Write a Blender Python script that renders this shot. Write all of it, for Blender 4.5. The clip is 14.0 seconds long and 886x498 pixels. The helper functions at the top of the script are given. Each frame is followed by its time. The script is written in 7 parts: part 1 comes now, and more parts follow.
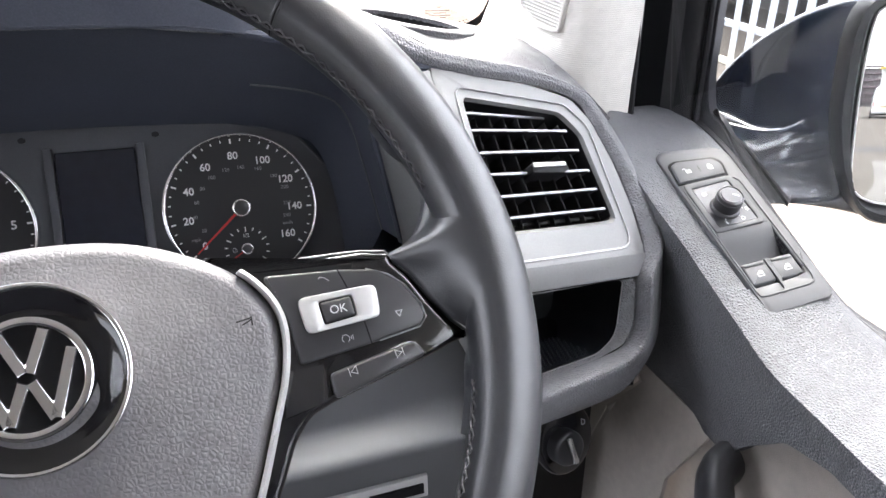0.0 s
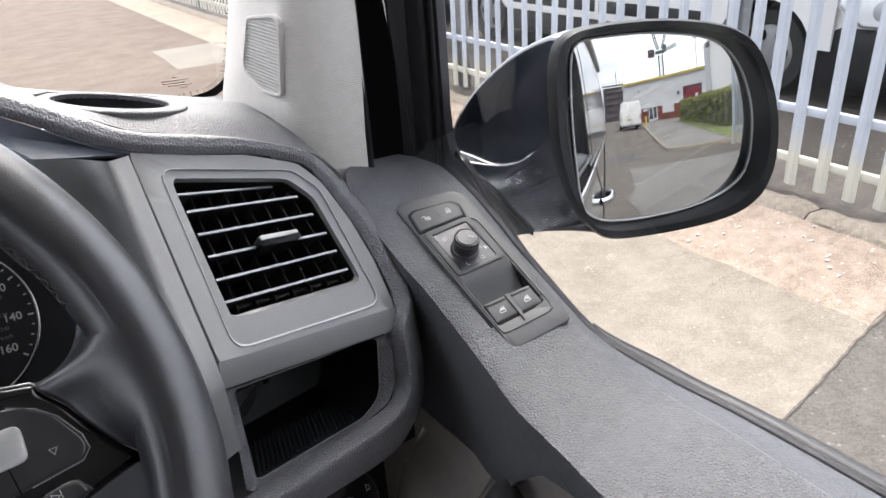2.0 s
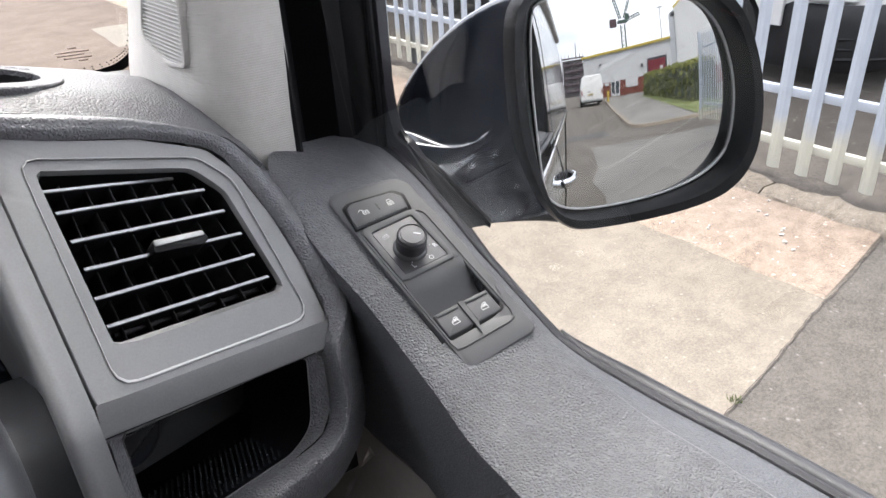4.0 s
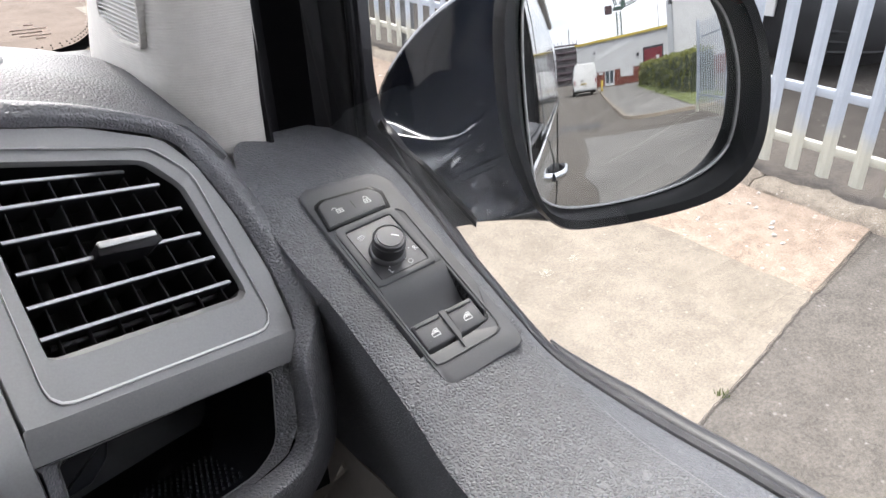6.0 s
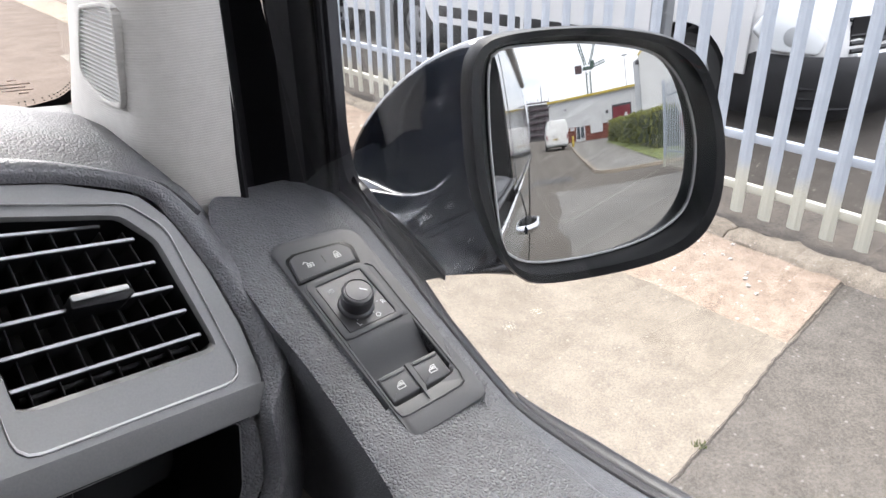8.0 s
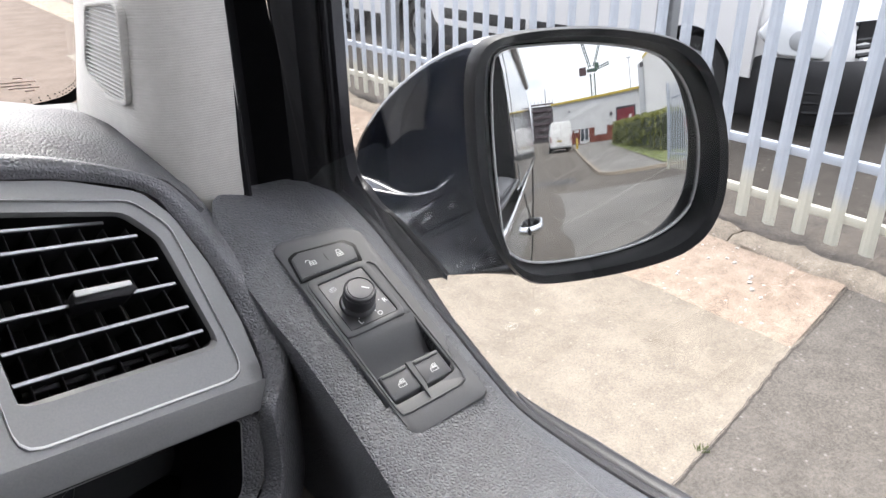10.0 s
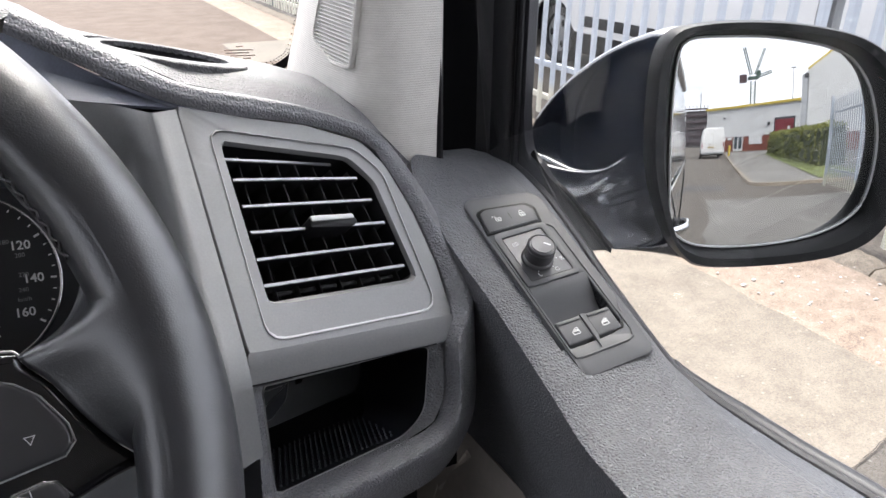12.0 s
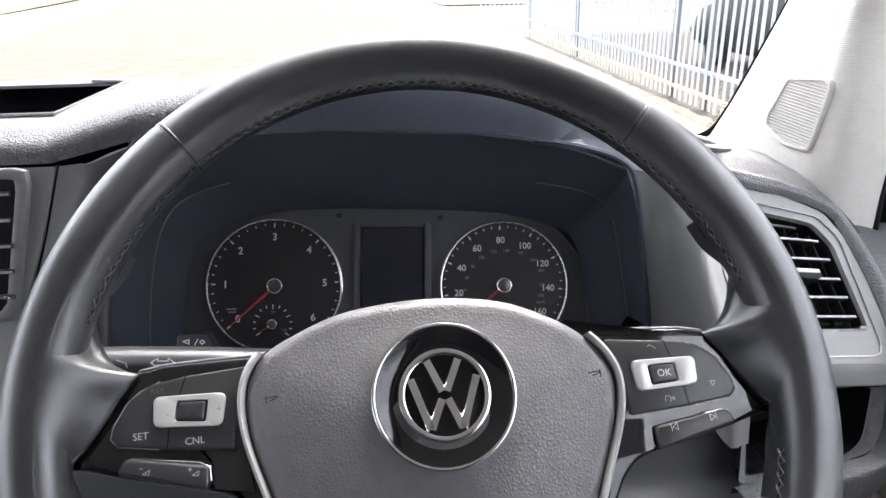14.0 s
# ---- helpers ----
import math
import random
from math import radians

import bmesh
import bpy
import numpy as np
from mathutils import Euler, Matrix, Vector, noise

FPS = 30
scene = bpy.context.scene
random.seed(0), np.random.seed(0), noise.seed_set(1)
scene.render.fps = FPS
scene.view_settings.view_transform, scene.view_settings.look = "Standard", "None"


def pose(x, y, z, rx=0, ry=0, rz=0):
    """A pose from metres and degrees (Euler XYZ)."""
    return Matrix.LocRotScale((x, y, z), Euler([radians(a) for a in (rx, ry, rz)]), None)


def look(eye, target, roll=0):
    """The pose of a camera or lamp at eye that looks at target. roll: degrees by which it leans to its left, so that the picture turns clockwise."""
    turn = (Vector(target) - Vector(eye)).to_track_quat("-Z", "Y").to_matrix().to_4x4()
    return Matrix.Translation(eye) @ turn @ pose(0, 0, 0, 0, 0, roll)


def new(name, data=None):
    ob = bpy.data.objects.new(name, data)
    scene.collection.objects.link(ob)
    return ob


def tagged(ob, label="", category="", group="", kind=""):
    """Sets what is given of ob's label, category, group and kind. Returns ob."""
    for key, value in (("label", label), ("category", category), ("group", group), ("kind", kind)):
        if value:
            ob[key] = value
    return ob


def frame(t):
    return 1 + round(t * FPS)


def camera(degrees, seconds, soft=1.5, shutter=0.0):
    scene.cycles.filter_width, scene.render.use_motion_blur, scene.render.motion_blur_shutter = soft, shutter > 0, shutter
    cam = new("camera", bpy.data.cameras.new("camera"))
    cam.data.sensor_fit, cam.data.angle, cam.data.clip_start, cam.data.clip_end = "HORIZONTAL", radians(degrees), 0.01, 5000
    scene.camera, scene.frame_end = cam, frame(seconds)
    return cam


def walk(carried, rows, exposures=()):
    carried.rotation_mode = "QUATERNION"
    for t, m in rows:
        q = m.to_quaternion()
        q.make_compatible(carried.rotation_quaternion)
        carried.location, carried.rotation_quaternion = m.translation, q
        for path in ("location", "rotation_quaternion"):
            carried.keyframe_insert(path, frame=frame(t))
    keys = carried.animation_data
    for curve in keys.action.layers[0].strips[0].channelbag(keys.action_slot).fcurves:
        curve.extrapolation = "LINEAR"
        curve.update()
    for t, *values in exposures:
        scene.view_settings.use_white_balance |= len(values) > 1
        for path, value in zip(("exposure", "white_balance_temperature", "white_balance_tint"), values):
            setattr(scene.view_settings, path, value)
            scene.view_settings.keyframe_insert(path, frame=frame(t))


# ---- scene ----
cam = camera(63.9, 14.0)
PATH = [
    (0, (0.08, 0.215, 1.586), (0.604, 1.883, 0.615), -1.1),
    (0.5, (0.114, 0.219, 1.586), (0.819, 1.841, 0.652), -1.5),
    (1, (0.135, 0.221, 1.582), (0.949, 1.798, 0.659), -2.5),
    (1.5, (0.155, 0.22, 1.583), (1.041, 1.763, 0.67), -3.3),
    (2, (0.156, 0.203, 1.594), (1.093, 1.729, 0.704), -3.7),
    (2.5, (0.158, 0.191, 1.602), (1.135, 1.702, 0.728), -3.7),
    (3, (0.161, 0.202, 1.59), (1.169, 1.687, 0.707), -3.5),
    (3.5, (0.183, 0.231, 1.579), (1.2, 1.694, 0.669), -3.6),
    (3.7, (0.194, 0.25, 1.573), (1.212, 1.7, 0.644), -3.5),
    (6, (0.234, 0.293, 1.558), (1.263, 1.698, 0.574), -2.0),
    (6.5, (0.228, 0.286, 1.56), (1.3, 1.698, 0.635), -1.3),
    (7, (0.233, 0.282, 1.568), (1.314, 1.701, 0.664), -1.2),
    (7.5, (0.227, 0.281, 1.565), (1.356, 1.694, 0.711), -0.3),
    (8, (0.234, 0.279, 1.568), (1.346, 1.699, 0.703), -0.8),
    (10.5, (0.234, 0.276, 1.566), (1.332, 1.713, 0.712), -0.3),
    (11, (0.226, 0.273, 1.565), (1.3, 1.736, 0.724), 0.4),
    (11.5, (0.192, 0.267, 1.562), (1.195, 1.776, 0.714), 1.0),
    (12, (0.167, 0.257, 1.558), (1.014, 1.859, 0.712), 0.9),
    (12.5, (0.126, 0.244, 1.571), (0.786, 1.936, 0.734), 1.0),
    (13, (0.044, 0.204, 1.58), (0.471, 1.985, 0.777), 0.7),
    (13.5, (0.006, 0.175, 1.603), (0.255, 2.007, 0.84), -0.2),
    (14, (-0.022, 0.165, 1.611), (0.13, 2.022, 0.884), -1.2),
]
walk(cam, [(t, look(eye, target, roll)) for t, eye, target, roll in PATH],
     [(0.0, 2.0), (0.5, 1.6), (1.0, 1.15), (1.5, 0.95), (2.0, 0.78), (3.0, 0.76), (6.0, 0.87), (8.0, 0.84), (12.0, 0.85), (12.5, 1.22), (13.0, 1.55), (13.5, 1.62), (14.0, 1.5)])

# ---- daylight: bright overcast sky ----
SUN_EL, SUN_ROT = radians(52), radians(26)
world = bpy.data.worlds.new("world")
scene.world = world
world.use_nodes = True
wn = world.node_tree
sky = wn.nodes.new("ShaderNodeTexSky")
sky.sky_type, sky.sun_disc = "NISHITA", False
sky.sun_elevation, sky.sun_rotation = SUN_EL, SUN_ROT
sky.air_density, sky.dust_density, sky.ozone_density = 1.0, 4.0, 1.0
# a veil of cloud greys the blue
veil = wn.nodes.new("ShaderNodeMix")
veil.data_type = "RGBA"
veil.inputs[0].default_value = 0.8
wn.links.new(sky.outputs[0], veil.inputs[6])
cl_co = wn.nodes.new("ShaderNodeTexCoord")
cl_map = wn.nodes.new("ShaderNodeMapping")
cl_map.inputs["Scale"].default_value = (1.6, 1.6, 5.0)
cl_noise = wn.nodes.new("ShaderNodeTexNoise")
cl_noise.inputs["Scale"].default_value, cl_noise.inputs["Detail"].default_value = 1.7, 6
cl_ramp = wn.nodes.new("ShaderNodeValToRGB")
cl_ramp.color_ramp.elements[0].position, cl_ramp.color_ramp.elements[0].color = 0.35, (12.9, 13.7, 16.0, 1)
cl_ramp.color_ramp.elements[1].position, cl_ramp.color_ramp.elements[1].color = 0.62, (19.8, 19.8, 21.0, 1)
wn.links.new(cl_co.outputs["Generated"], cl_map.inputs[0])
wn.links.new(cl_map.outputs[0], cl_noise.inputs[0])
wn.links.new(cl_noise.outputs[0], cl_ramp.inputs[0])
# an overcast sky is brighter overhead than at the horizon
cl_sep = wn.nodes.new("ShaderNodeSeparateXYZ")
wn.links.new(cl_co.outputs["Generated"], cl_sep.inputs[0])
cl_grad = wn.nodes.new("ShaderNodeMapRange")
cl_grad.inputs["From Min"].default_value, cl_grad.inputs["From Max"].default_value = 0.0, 0.8
cl_grad.inputs["To Min"].default_value, cl_grad.inputs["To Max"].default_value = 0.60, 1.25
wn.links.new(cl_sep.outputs[2], cl_grad.inputs[0])
cl_mul = wn.nodes.new("ShaderNodeVectorMath")
cl_mul.operation = "SCALE"
wn.links.new(cl_ramp.outputs[0], cl_mul.inputs[0])
wn.links.new(cl_grad.outputs[0], cl_mul.inputs["Scale"])
wn.links.new(cl_mul.outputs[0], veil.inputs[7])
wn.links.new(veil.outputs[2], wn.nodes["Background"].inputs[0])
wn.nodes["Background"].inputs[1].default_value = 0.15
sun = new("sun", bpy.data.lights.new("sun", "SUN"))
sun.data.energy, sun.data.angle, sun.data.color = 4.4, radians(36), (1.0, 0.95, 0.89)
sun.matrix_world = pose(0, 0, 20, 90 - math.degrees(SUN_EL), 0, 0)
sun.matrix_world = look((0, 0, 20), Vector((0, 0, 20)) - Vector((math.sin(SUN_ROT) * math.cos(SUN_EL), math.cos(SUN_ROT) * math.cos(SUN_EL), math.sin(SUN_EL))))


# ---- helpers for building ----
def mat(name, color, rough=0.5, metal=0.0, grain=0.0, gscale=350.0, var=0.12, vscale=9.0, spec=0.5, bump_noise=0.0, nscale=120.0, second=None, coat=0.0, rvar=0.06, w2=0.5):
    """Principled material: base colour varied at two scales, leather-like cell grain and fine noise relief."""
    m = bpy.data.materials.new(name)
    m.use_nodes = True
    nt = m.node_tree
    b = nt.nodes["Principled BSDF"]
    b.inputs["Roughness"].default_value, b.inputs["Metallic"].default_value = rough, metal
    b.inputs["Specular IOR Level"].default_value = spec
    b.inputs["Coat Weight"].default_value = coat
    co = nt.nodes.new("ShaderNodeTexCoord")
    n1 = nt.nodes.new("ShaderNodeTexNoise")
    n1.inputs["Scale"].default_value, n1.inputs["Detail"].default_value = vscale, 6
    n2 = nt.nodes.new("ShaderNodeTexNoise")
    n2.inputs["Scale"].default_value, n2.inputs["Detail"].default_value = nscale, 6
    for n in (n1, n2):
        nt.links.new(co.outputs["Object"], n.inputs["Vector"])
    add = nt.nodes.new("ShaderNodeMix")
    add.inputs[0].default_value = w2
    nt.links.new(n1.outputs[0], add.inputs[2])
    nt.links.new(n2.outputs[0], add.inputs[3])
    ramp = nt.nodes.new("ShaderNodeValToRGB")
    other = second or [c * (1 + 2 * var) for c in color]
    ramp.color_ramp.elements[0].position, ramp.color_ramp.elements[0].color = 0.36, (*[c * (1 - var) for c in color], 1)
    ramp.color_ramp.elements[1].position, ramp.color_ramp.elements[1].color = 0.66, (*other, 1)
    nt.links.new(add.outputs[0], ramp.inputs[0])
    nt.links.new(ramp.outputs[0], b.inputs["Base Color"])
    # roughness wanders a little
    rr = nt.nodes.new("ShaderNodeMapRange")
    rr.inputs["To Min"].default_value, rr.inputs["To Max"].default_value = max(0.0, rough - rvar), min(1, rough + rvar)
    nt.links.new(n1.outputs[0], rr.inputs[0])
    nt.links.new(rr.outputs[0], b.inputs["Roughness"])
    last = None
    if grain:
        vo = nt.nodes.new("ShaderNodeTexVoronoi")
        vo.feature = "DISTANCE_TO_EDGE"
        vo.inputs["Scale"].default_value = gscale
        wob = nt.nodes.new("ShaderNodeTexNoise")
        wob.inputs["Scale"].default_value = gscale * 0.6
        mixv = nt.nodes.new("ShaderNodeMix")
        mixv.data_type = "VECTOR"
        mixv.inputs[0].default_value = 0.0012
        nt.links.new(co.outputs["Object"], wob.inputs["Vector"])
        nt.links.new(co.outputs["Object"], mixv.inputs[4])
        nt.links.new(wob.outputs["Color"], mixv.inputs[5])
        nt.links.new(mixv.outputs[1], vo.inputs["Vector"])
        bp = nt.nodes.new("ShaderNodeBump")
        edge = nt.nodes.new("ShaderNodeMapRange")
        edge.interpolation_type = "SMOOTHERSTEP"
        edge.inputs["From Min"].default_value, edge.inputs["From Max"].default_value = 0.0, 0.36
        nt.links.new(vo.outputs["Distance"], edge.inputs[0])
        bp.inputs["Strength"].default_value, bp.inputs["Distance"].default_value = min(1.0, grain), 0.75 / gscale
        nt.links.new(edge.outputs[0], bp.inputs["Height"])
        last = bp
    if bump_noise:
        b2 = nt.nodes.new("ShaderNodeBump")
        b2.inputs["Strength"].default_value, b2.inputs["Distance"].default_value = bump_noise, 0.3 / nscale
        nt.links.new(n2.outputs[0], b2.inputs["Height"])
        if last:
            nt.links.new(last.outputs[0], b2.inputs["Normal"])
        last = b2
    if last:
        nt.links.new(last.outputs[0], b.inputs["Normal"])
    return m


def thing(name, label, category, at=(0, 0, 0), group="", kind=""):
    e = new(name)
    e.matrix_basis = Matrix.Translation(at)
    e.empty_display_size = 0.05
    return tagged(e, label, category, group, kind)


def part(name, bm, material, parent=None, label="", smooth=40, me=None):
    """Links a bmesh, given in world places, as one mesh object under a thing or a part."""
    if me is None:
        bmesh.ops.remove_doubles(bm, verts=bm.verts, dist=1e-6)
        bmesh.ops.recalc_face_normals(bm, faces=bm.faces)
        me = bpy.data.meshes.new(name)
        bm.to_mesh(me)
        bm.free()
    me.materials.append(material)
    if smooth:
        for p in me.polygons:
            p.use_smooth = True
        me.set_sharp_from_angle(angle=radians(smooth))
    ob = new(name, me)
    if parent is not None:
        ob.parent = parent
        top = parent
        while top.parent:
            top = top.parent
        if parent.type == "EMPTY":
            ob.matrix_parent_inverse = parent.matrix_basis.inverted()
    if label:
        ob["label"] = label
    return ob


def axes(o, u, v, n=None):
    u, v = Vector(u).normalized(), Vector(v)
    n = u.cross(v).normalized() if n is None else Vector(n).normalized()
    v = n.cross(u).normalized()
    m = Matrix((u, v, n)).transposed().to_4x4()
    m.translation = o
    return m


def grid(rows, cu=False, cv=False, cap=False):
    bm = bmesh.new()
    vs = [[bm.verts.new(p) for p in r] for r in rows]
    nr, nc = len(vs), len(vs[0])
    for i in range(nr if cv else nr - 1):
        for j in range(nc if cu else nc - 1):
            q = [vs[i][j], vs[i][(j + 1) % nc], vs[(i + 1) % nr][(j + 1) % nc], vs[(i + 1) % nr][j]]
            if len({tuple(round(c, 7) for c in x.co) for x in q}) >= 3:
                bm.faces.new(q)
    if cap:
        bm.faces.new(vs[0][::-1])
        bm.faces.new(vs[-1])
    return bm


def slab(bm, t):
    """Gives a sheet its thickness, to the back."""
    bmesh.ops.remove_doubles(bm, verts=bm.verts, dist=1e-6)
    bmesh.ops.recalc_face_normals(bm, faces=bm.faces)
    bmesh.ops.solidify(bm, geom=bm.faces[:], thickness=t)
    return bm


def spline(pts, n, closed=False):
    """Catmull-Rom through points, n steps a span."""
    p = [Vector(q) for q in pts]
    k = len(p)
    out = []
    for i in range(k if closed else k - 1):
        a, b, c, d = (p[(i - 1) % k], p[i % k], p[(i + 1) % k], p[(i + 2) % k]) if closed else (p[max(i - 1, 0)], p[i], p[i + 1], p[min(i + 2, k - 1)])
        for s in range(n):
            t = s / n
            out.append(0.5 * (2 * b + (c - a) * t + (2 * a - 5 * b + 4 * c - d) * t * t + (3 * b - a - 3 * c + d) * t ** 3))
    if not closed:
        out.append(p[-1].copy())
    return out


def rounded(pts, r, seg=5):
    """Polygon with rounded corners; r is one radius or one for each corner."""
    out = []
    k = len(pts)
    for i in range(k):
        p, a, b = Vector((*pts[i], 0)[:2]), Vector((*pts[i - 1], 0)[:2]), Vector((*pts[(i + 1) % k], 0)[:2])
        q = r[i] if isinstance(r, (list, tuple)) else r
        da, db = (a - p), (b - p)
        ang = da.angle(db)
        d = min(q / math.tan(ang / 2), da.length * 0.49, db.length * 0.49)
        s, e = p + da.normalized() * d, p + db.normalized() * d
        for j in range(seg + 1):
            t = j / seg
            out.append((1 - t) ** 2 * s + 2 * t * (1 - t) * p + t * t * e)
    return [(v.x, v.y) for v in out]


def oval(cx, cy, rx, ry, n=32):
    return [(cx + rx * math.cos(2 * math.pi * i / n), cy + ry * math.sin(2 * math.pi * i / n)) for i in range(n)]


def prism(outline, m, h0, h1, bevel=0.0, bseg=2, dome=0.0):
    """Solid from a 2D outline in the plane of m, from height h0 to h1, with its top edge rounded by insets."""
    n = len(outline)
    c = Vector((sum(p[0] for p in outline) / n, sum(p[1] for p in outline) / n))
    rows = [[m @ Vector((x, y, h0)) for x, y in outline]]
    steps = [(0, h1)] if not bevel else [(bevel * (1 - math.cos(a)), h1 - bevel * (1 - math.sin(a))) for a in [math.pi / 2 * i / bseg for i in range(bseg + 1)]]
    pts = [Vector(p) for p in outline]
    nor = []
    area = sum(pts[i - 1].x * pts[i].y - pts[i].x * pts[i - 1].y for i in range(n))
    for i in range(n):
        d1, d2 = (pts[i] - pts[i - 1]), (pts[(i + 1) % n] - pts[i])
        e = d1.normalized() + d2.normalized() if d1.length > 1e-9 and d2.length > 1e-9 else d1 + d2
        e = e.normalized() if e.length > 1e-9 else Vector((1, 0))
        nor.append(Vector((-e.y, e.x)) * (1 if area > 0 else -1))
    for ins, h in steps:
        rows.append([m @ Vector((*(p + nn * ins), h)) for p, nn in zip(pts, nor)])
    bm = grid(rows, cu=True)
    bm.verts.ensure_lookup_table()
    base = [bm.verts[n - 1 - i] for i in range(n)]
    prev = [bm.verts[len(bm.verts) - n + i] for i in range(n)]
    bm.faces.new(base)
    if dome:
        last = [m.inverted() @ q.co for q in prev]
        for s in (0.8, 0.55, 0.28):
            cur = [bm.verts.new(m @ Vector((c.x + (q.x - c.x) * s, c.y + (q.y - c.y) * s, q.z + dome * (1 - s * s)))) for q in last]
            for i in range(n):
                bm.faces.new((prev[i], prev[(i + 1) % n], cur[(i + 1) % n], cur[i]))
            prev = cur
    bm.faces.new(prev)
    return bm


def ringplate(outer, inner, m, h0, h1, bevel=0.001):
    """Frame between two outlines of the same count."""
    def mid(a, b, s):
        return [(p[0] + (q[0] - p[0]) * s, p[1] + (q[1] - p[1]) * s) for p, q in zip(a, b)]
    w = max(1e-6, (Vector(outer[0]) - Vector(inner[0])).length)
    s = min(0.3, bevel / w)
    rows = [[m @ Vector((*p, h)) for p in o] for o, h in ((outer, h0), (outer, h1 - bevel), (mid(outer, inner, s * 0.3), h1 - bevel * 0.3), (mid(outer, inner, s), h1), (mid(outer, inner, 1 - s), h1), (mid(outer, inner, 1 - s * 0.3), h1 - bevel * 0.3), (inner, h1 - bevel), (inner, h0))]
    return grid(rows, cu=True, cv=True)


def resample(pts, n, start=None):
    """n points evenly along a closed outline, from the corner nearest to start."""
    p = [Vector(q) for q in pts]
    if start is not None:
        i = min(range(len(p)), key=lambda k: (p[k] - Vector(start)).length)
        p = p[i:] + p[:i]
    p.append(p[0])
    ls = [0]
    for a, b in zip(p, p[1:]):
        ls.append(ls[-1] + (b - a).length)
    out, k = [], 0
    for i in range(n):
        d = ls[-1] * i / n
        while ls[k + 1] < d:
            k += 1
        t = (d - ls[k]) / max(1e-9, ls[k + 1] - ls[k])
        out.append(tuple(p[k] + (p[k + 1] - p[k]) * t))
    return out


def tube(path, r, seg=10, closed=False, cap=True, flat=1.0, up=None):
    p = [Vector(q) for q in path]
    rows = []
    for i, q in enumerate(p):
        t = (p[(i + 1) % len(p)] - p[i - 1]) if closed else (p[min(i + 1, len(p) - 1)] - p[max(i - 1, 0)])
        t.normalize()
        ref = Vector(up) if up else (Vector((0, 0, 1)) if abs(t.z) < 0.9 else Vector((1, 0, 0)))
        a = t.cross(ref).normalized()
        b = a.cross(t).normalized()
        rad = r[i] if isinstance(r, (list, tuple)) else r
        rows.append([q + rad * (math.cos(2 * math.pi * j / seg) * a + flat * math.sin(2 * math.pi * j / seg) * b) for j in range(seg)])
    return grid(rows, cu=True, cv=closed, cap=cap and not closed)


def box(m, sx, sy, sz, bevel=0.0):
    bm = bmesh.new()
    bmesh.ops.create_cube(bm, size=1.0)
    bmesh.ops.scale(bm, vec=(sx, sy, sz), verts=bm.verts)
    if bevel:
        bmesh.ops.bevel(bm, geom=bm.edges[:], offset=bevel, segments=2, profile=0.5, affect="EDGES")
    bmesh.ops.transform(bm, matrix=m if isinstance(m, Matrix) else Matrix.Translation(m), verts=bm.verts)
    return bm


def joined(bms):
    out = bmesh.new()
    for b in bms:
        me = bpy.data.meshes.new("tmp")
        b.to_mesh(me)
        b.free()
        out.from_mesh(me)
        bpy.data.meshes.remove(me)
    return out


def writing(name, body, size, m, material, parent, label="", align="CENTER", bold=0.0):
    """Raised printed characters, as a mesh, in the plane of m."""
    cu = bpy.data.curves.new("text", "FONT")
    cu.body, cu.size, cu.extrude = body, size, 0.00006
    cu.offset = bold
    cu.align_x, cu.align_y, cu.resolution_u = align, "CENTER", 3
    tmp = bpy.data.objects.new("text", cu)
    scene.collection.objects.link(tmp)
    dg = bpy.context.evaluated_depsgraph_get()
    me = bpy.data.meshes.new_from_object(tmp.evaluated_get(dg))
    bpy.data.objects.remove(tmp)
    bpy.data.curves.remove(cu)
    me.transform(m)
    me.materials.clear()
    return part(name, None, material, parent, label, smooth=0, me=me)


def strokes(lines, w, m, h=0.0001):
    """Flat printed line marks: each line is a list of 2D points."""
    bms = []
    for ln in lines:
        for a, b in zip(ln, ln[1:]):
            a, b = Vector(a), Vector(b)
            d = (b - a).normalized() * (w / 2)
            s = Vector((-d.y, d.x))
            q = [a - d - s, b + d - s, b + d + s, a - d + s]
            bms.append(prism([(p.x, p.y) for p in q], m, 0, h))
    return joined(bms)

# ---- materials ----
M_PAD = mat("grained_dash_plastic", (0.108, 0.110, 0.119), 0.46, grain=0.45, gscale=430, var=0.10)
M_PADTOP = mat("fine_grained_dash_top", (0.080, 0.081, 0.087), 0.50, grain=0.42, gscale=420, var=0.08, spec=0.25)
M_VOID = mat("dull_black_recess", (0.004, 0.004, 0.005), 0.9, var=0.1, spec=0.0)
M_DOORP = mat("grained_door_plastic", (0.092, 0.095, 0.103), 0.46, grain=0.62, gscale=450, var=0.10, spec=0.36)
M_TRIM = mat("satin_grey_trim", (0.135, 0.137, 0.139), 0.37, var=0.07, bump_noise=0.02, nscale=900)
M_SOFT = mat("matt_black_plastic", (0.020, 0.020, 0.023), 0.42, var=0.12, bump_noise=0.03, nscale=1200, spec=0.35)
M_PANEL = mat("grey_instrument_panel", (0.090, 0.094, 0.106), 0.5, var=0.08, bump_noise=0.03, nscale=1200, spec=0.3)
M_SHROUD = mat("dark_binnacle_plastic", (0.058, 0.064, 0.084), 0.46, var=0.12, bump_noise=0.04, nscale=900, spec=0.25)
M_DEEP = mat("deep_black_plastic", (0.004, 0.004, 0.005), 0.5, var=0.1, spec=0.15)
M_CUBBY = mat("cubby_satin_plastic", (0.008, 0.009, 0.012), 0.40, var=0.1, bump_noise=0.02, nscale=500, spec=0.25)
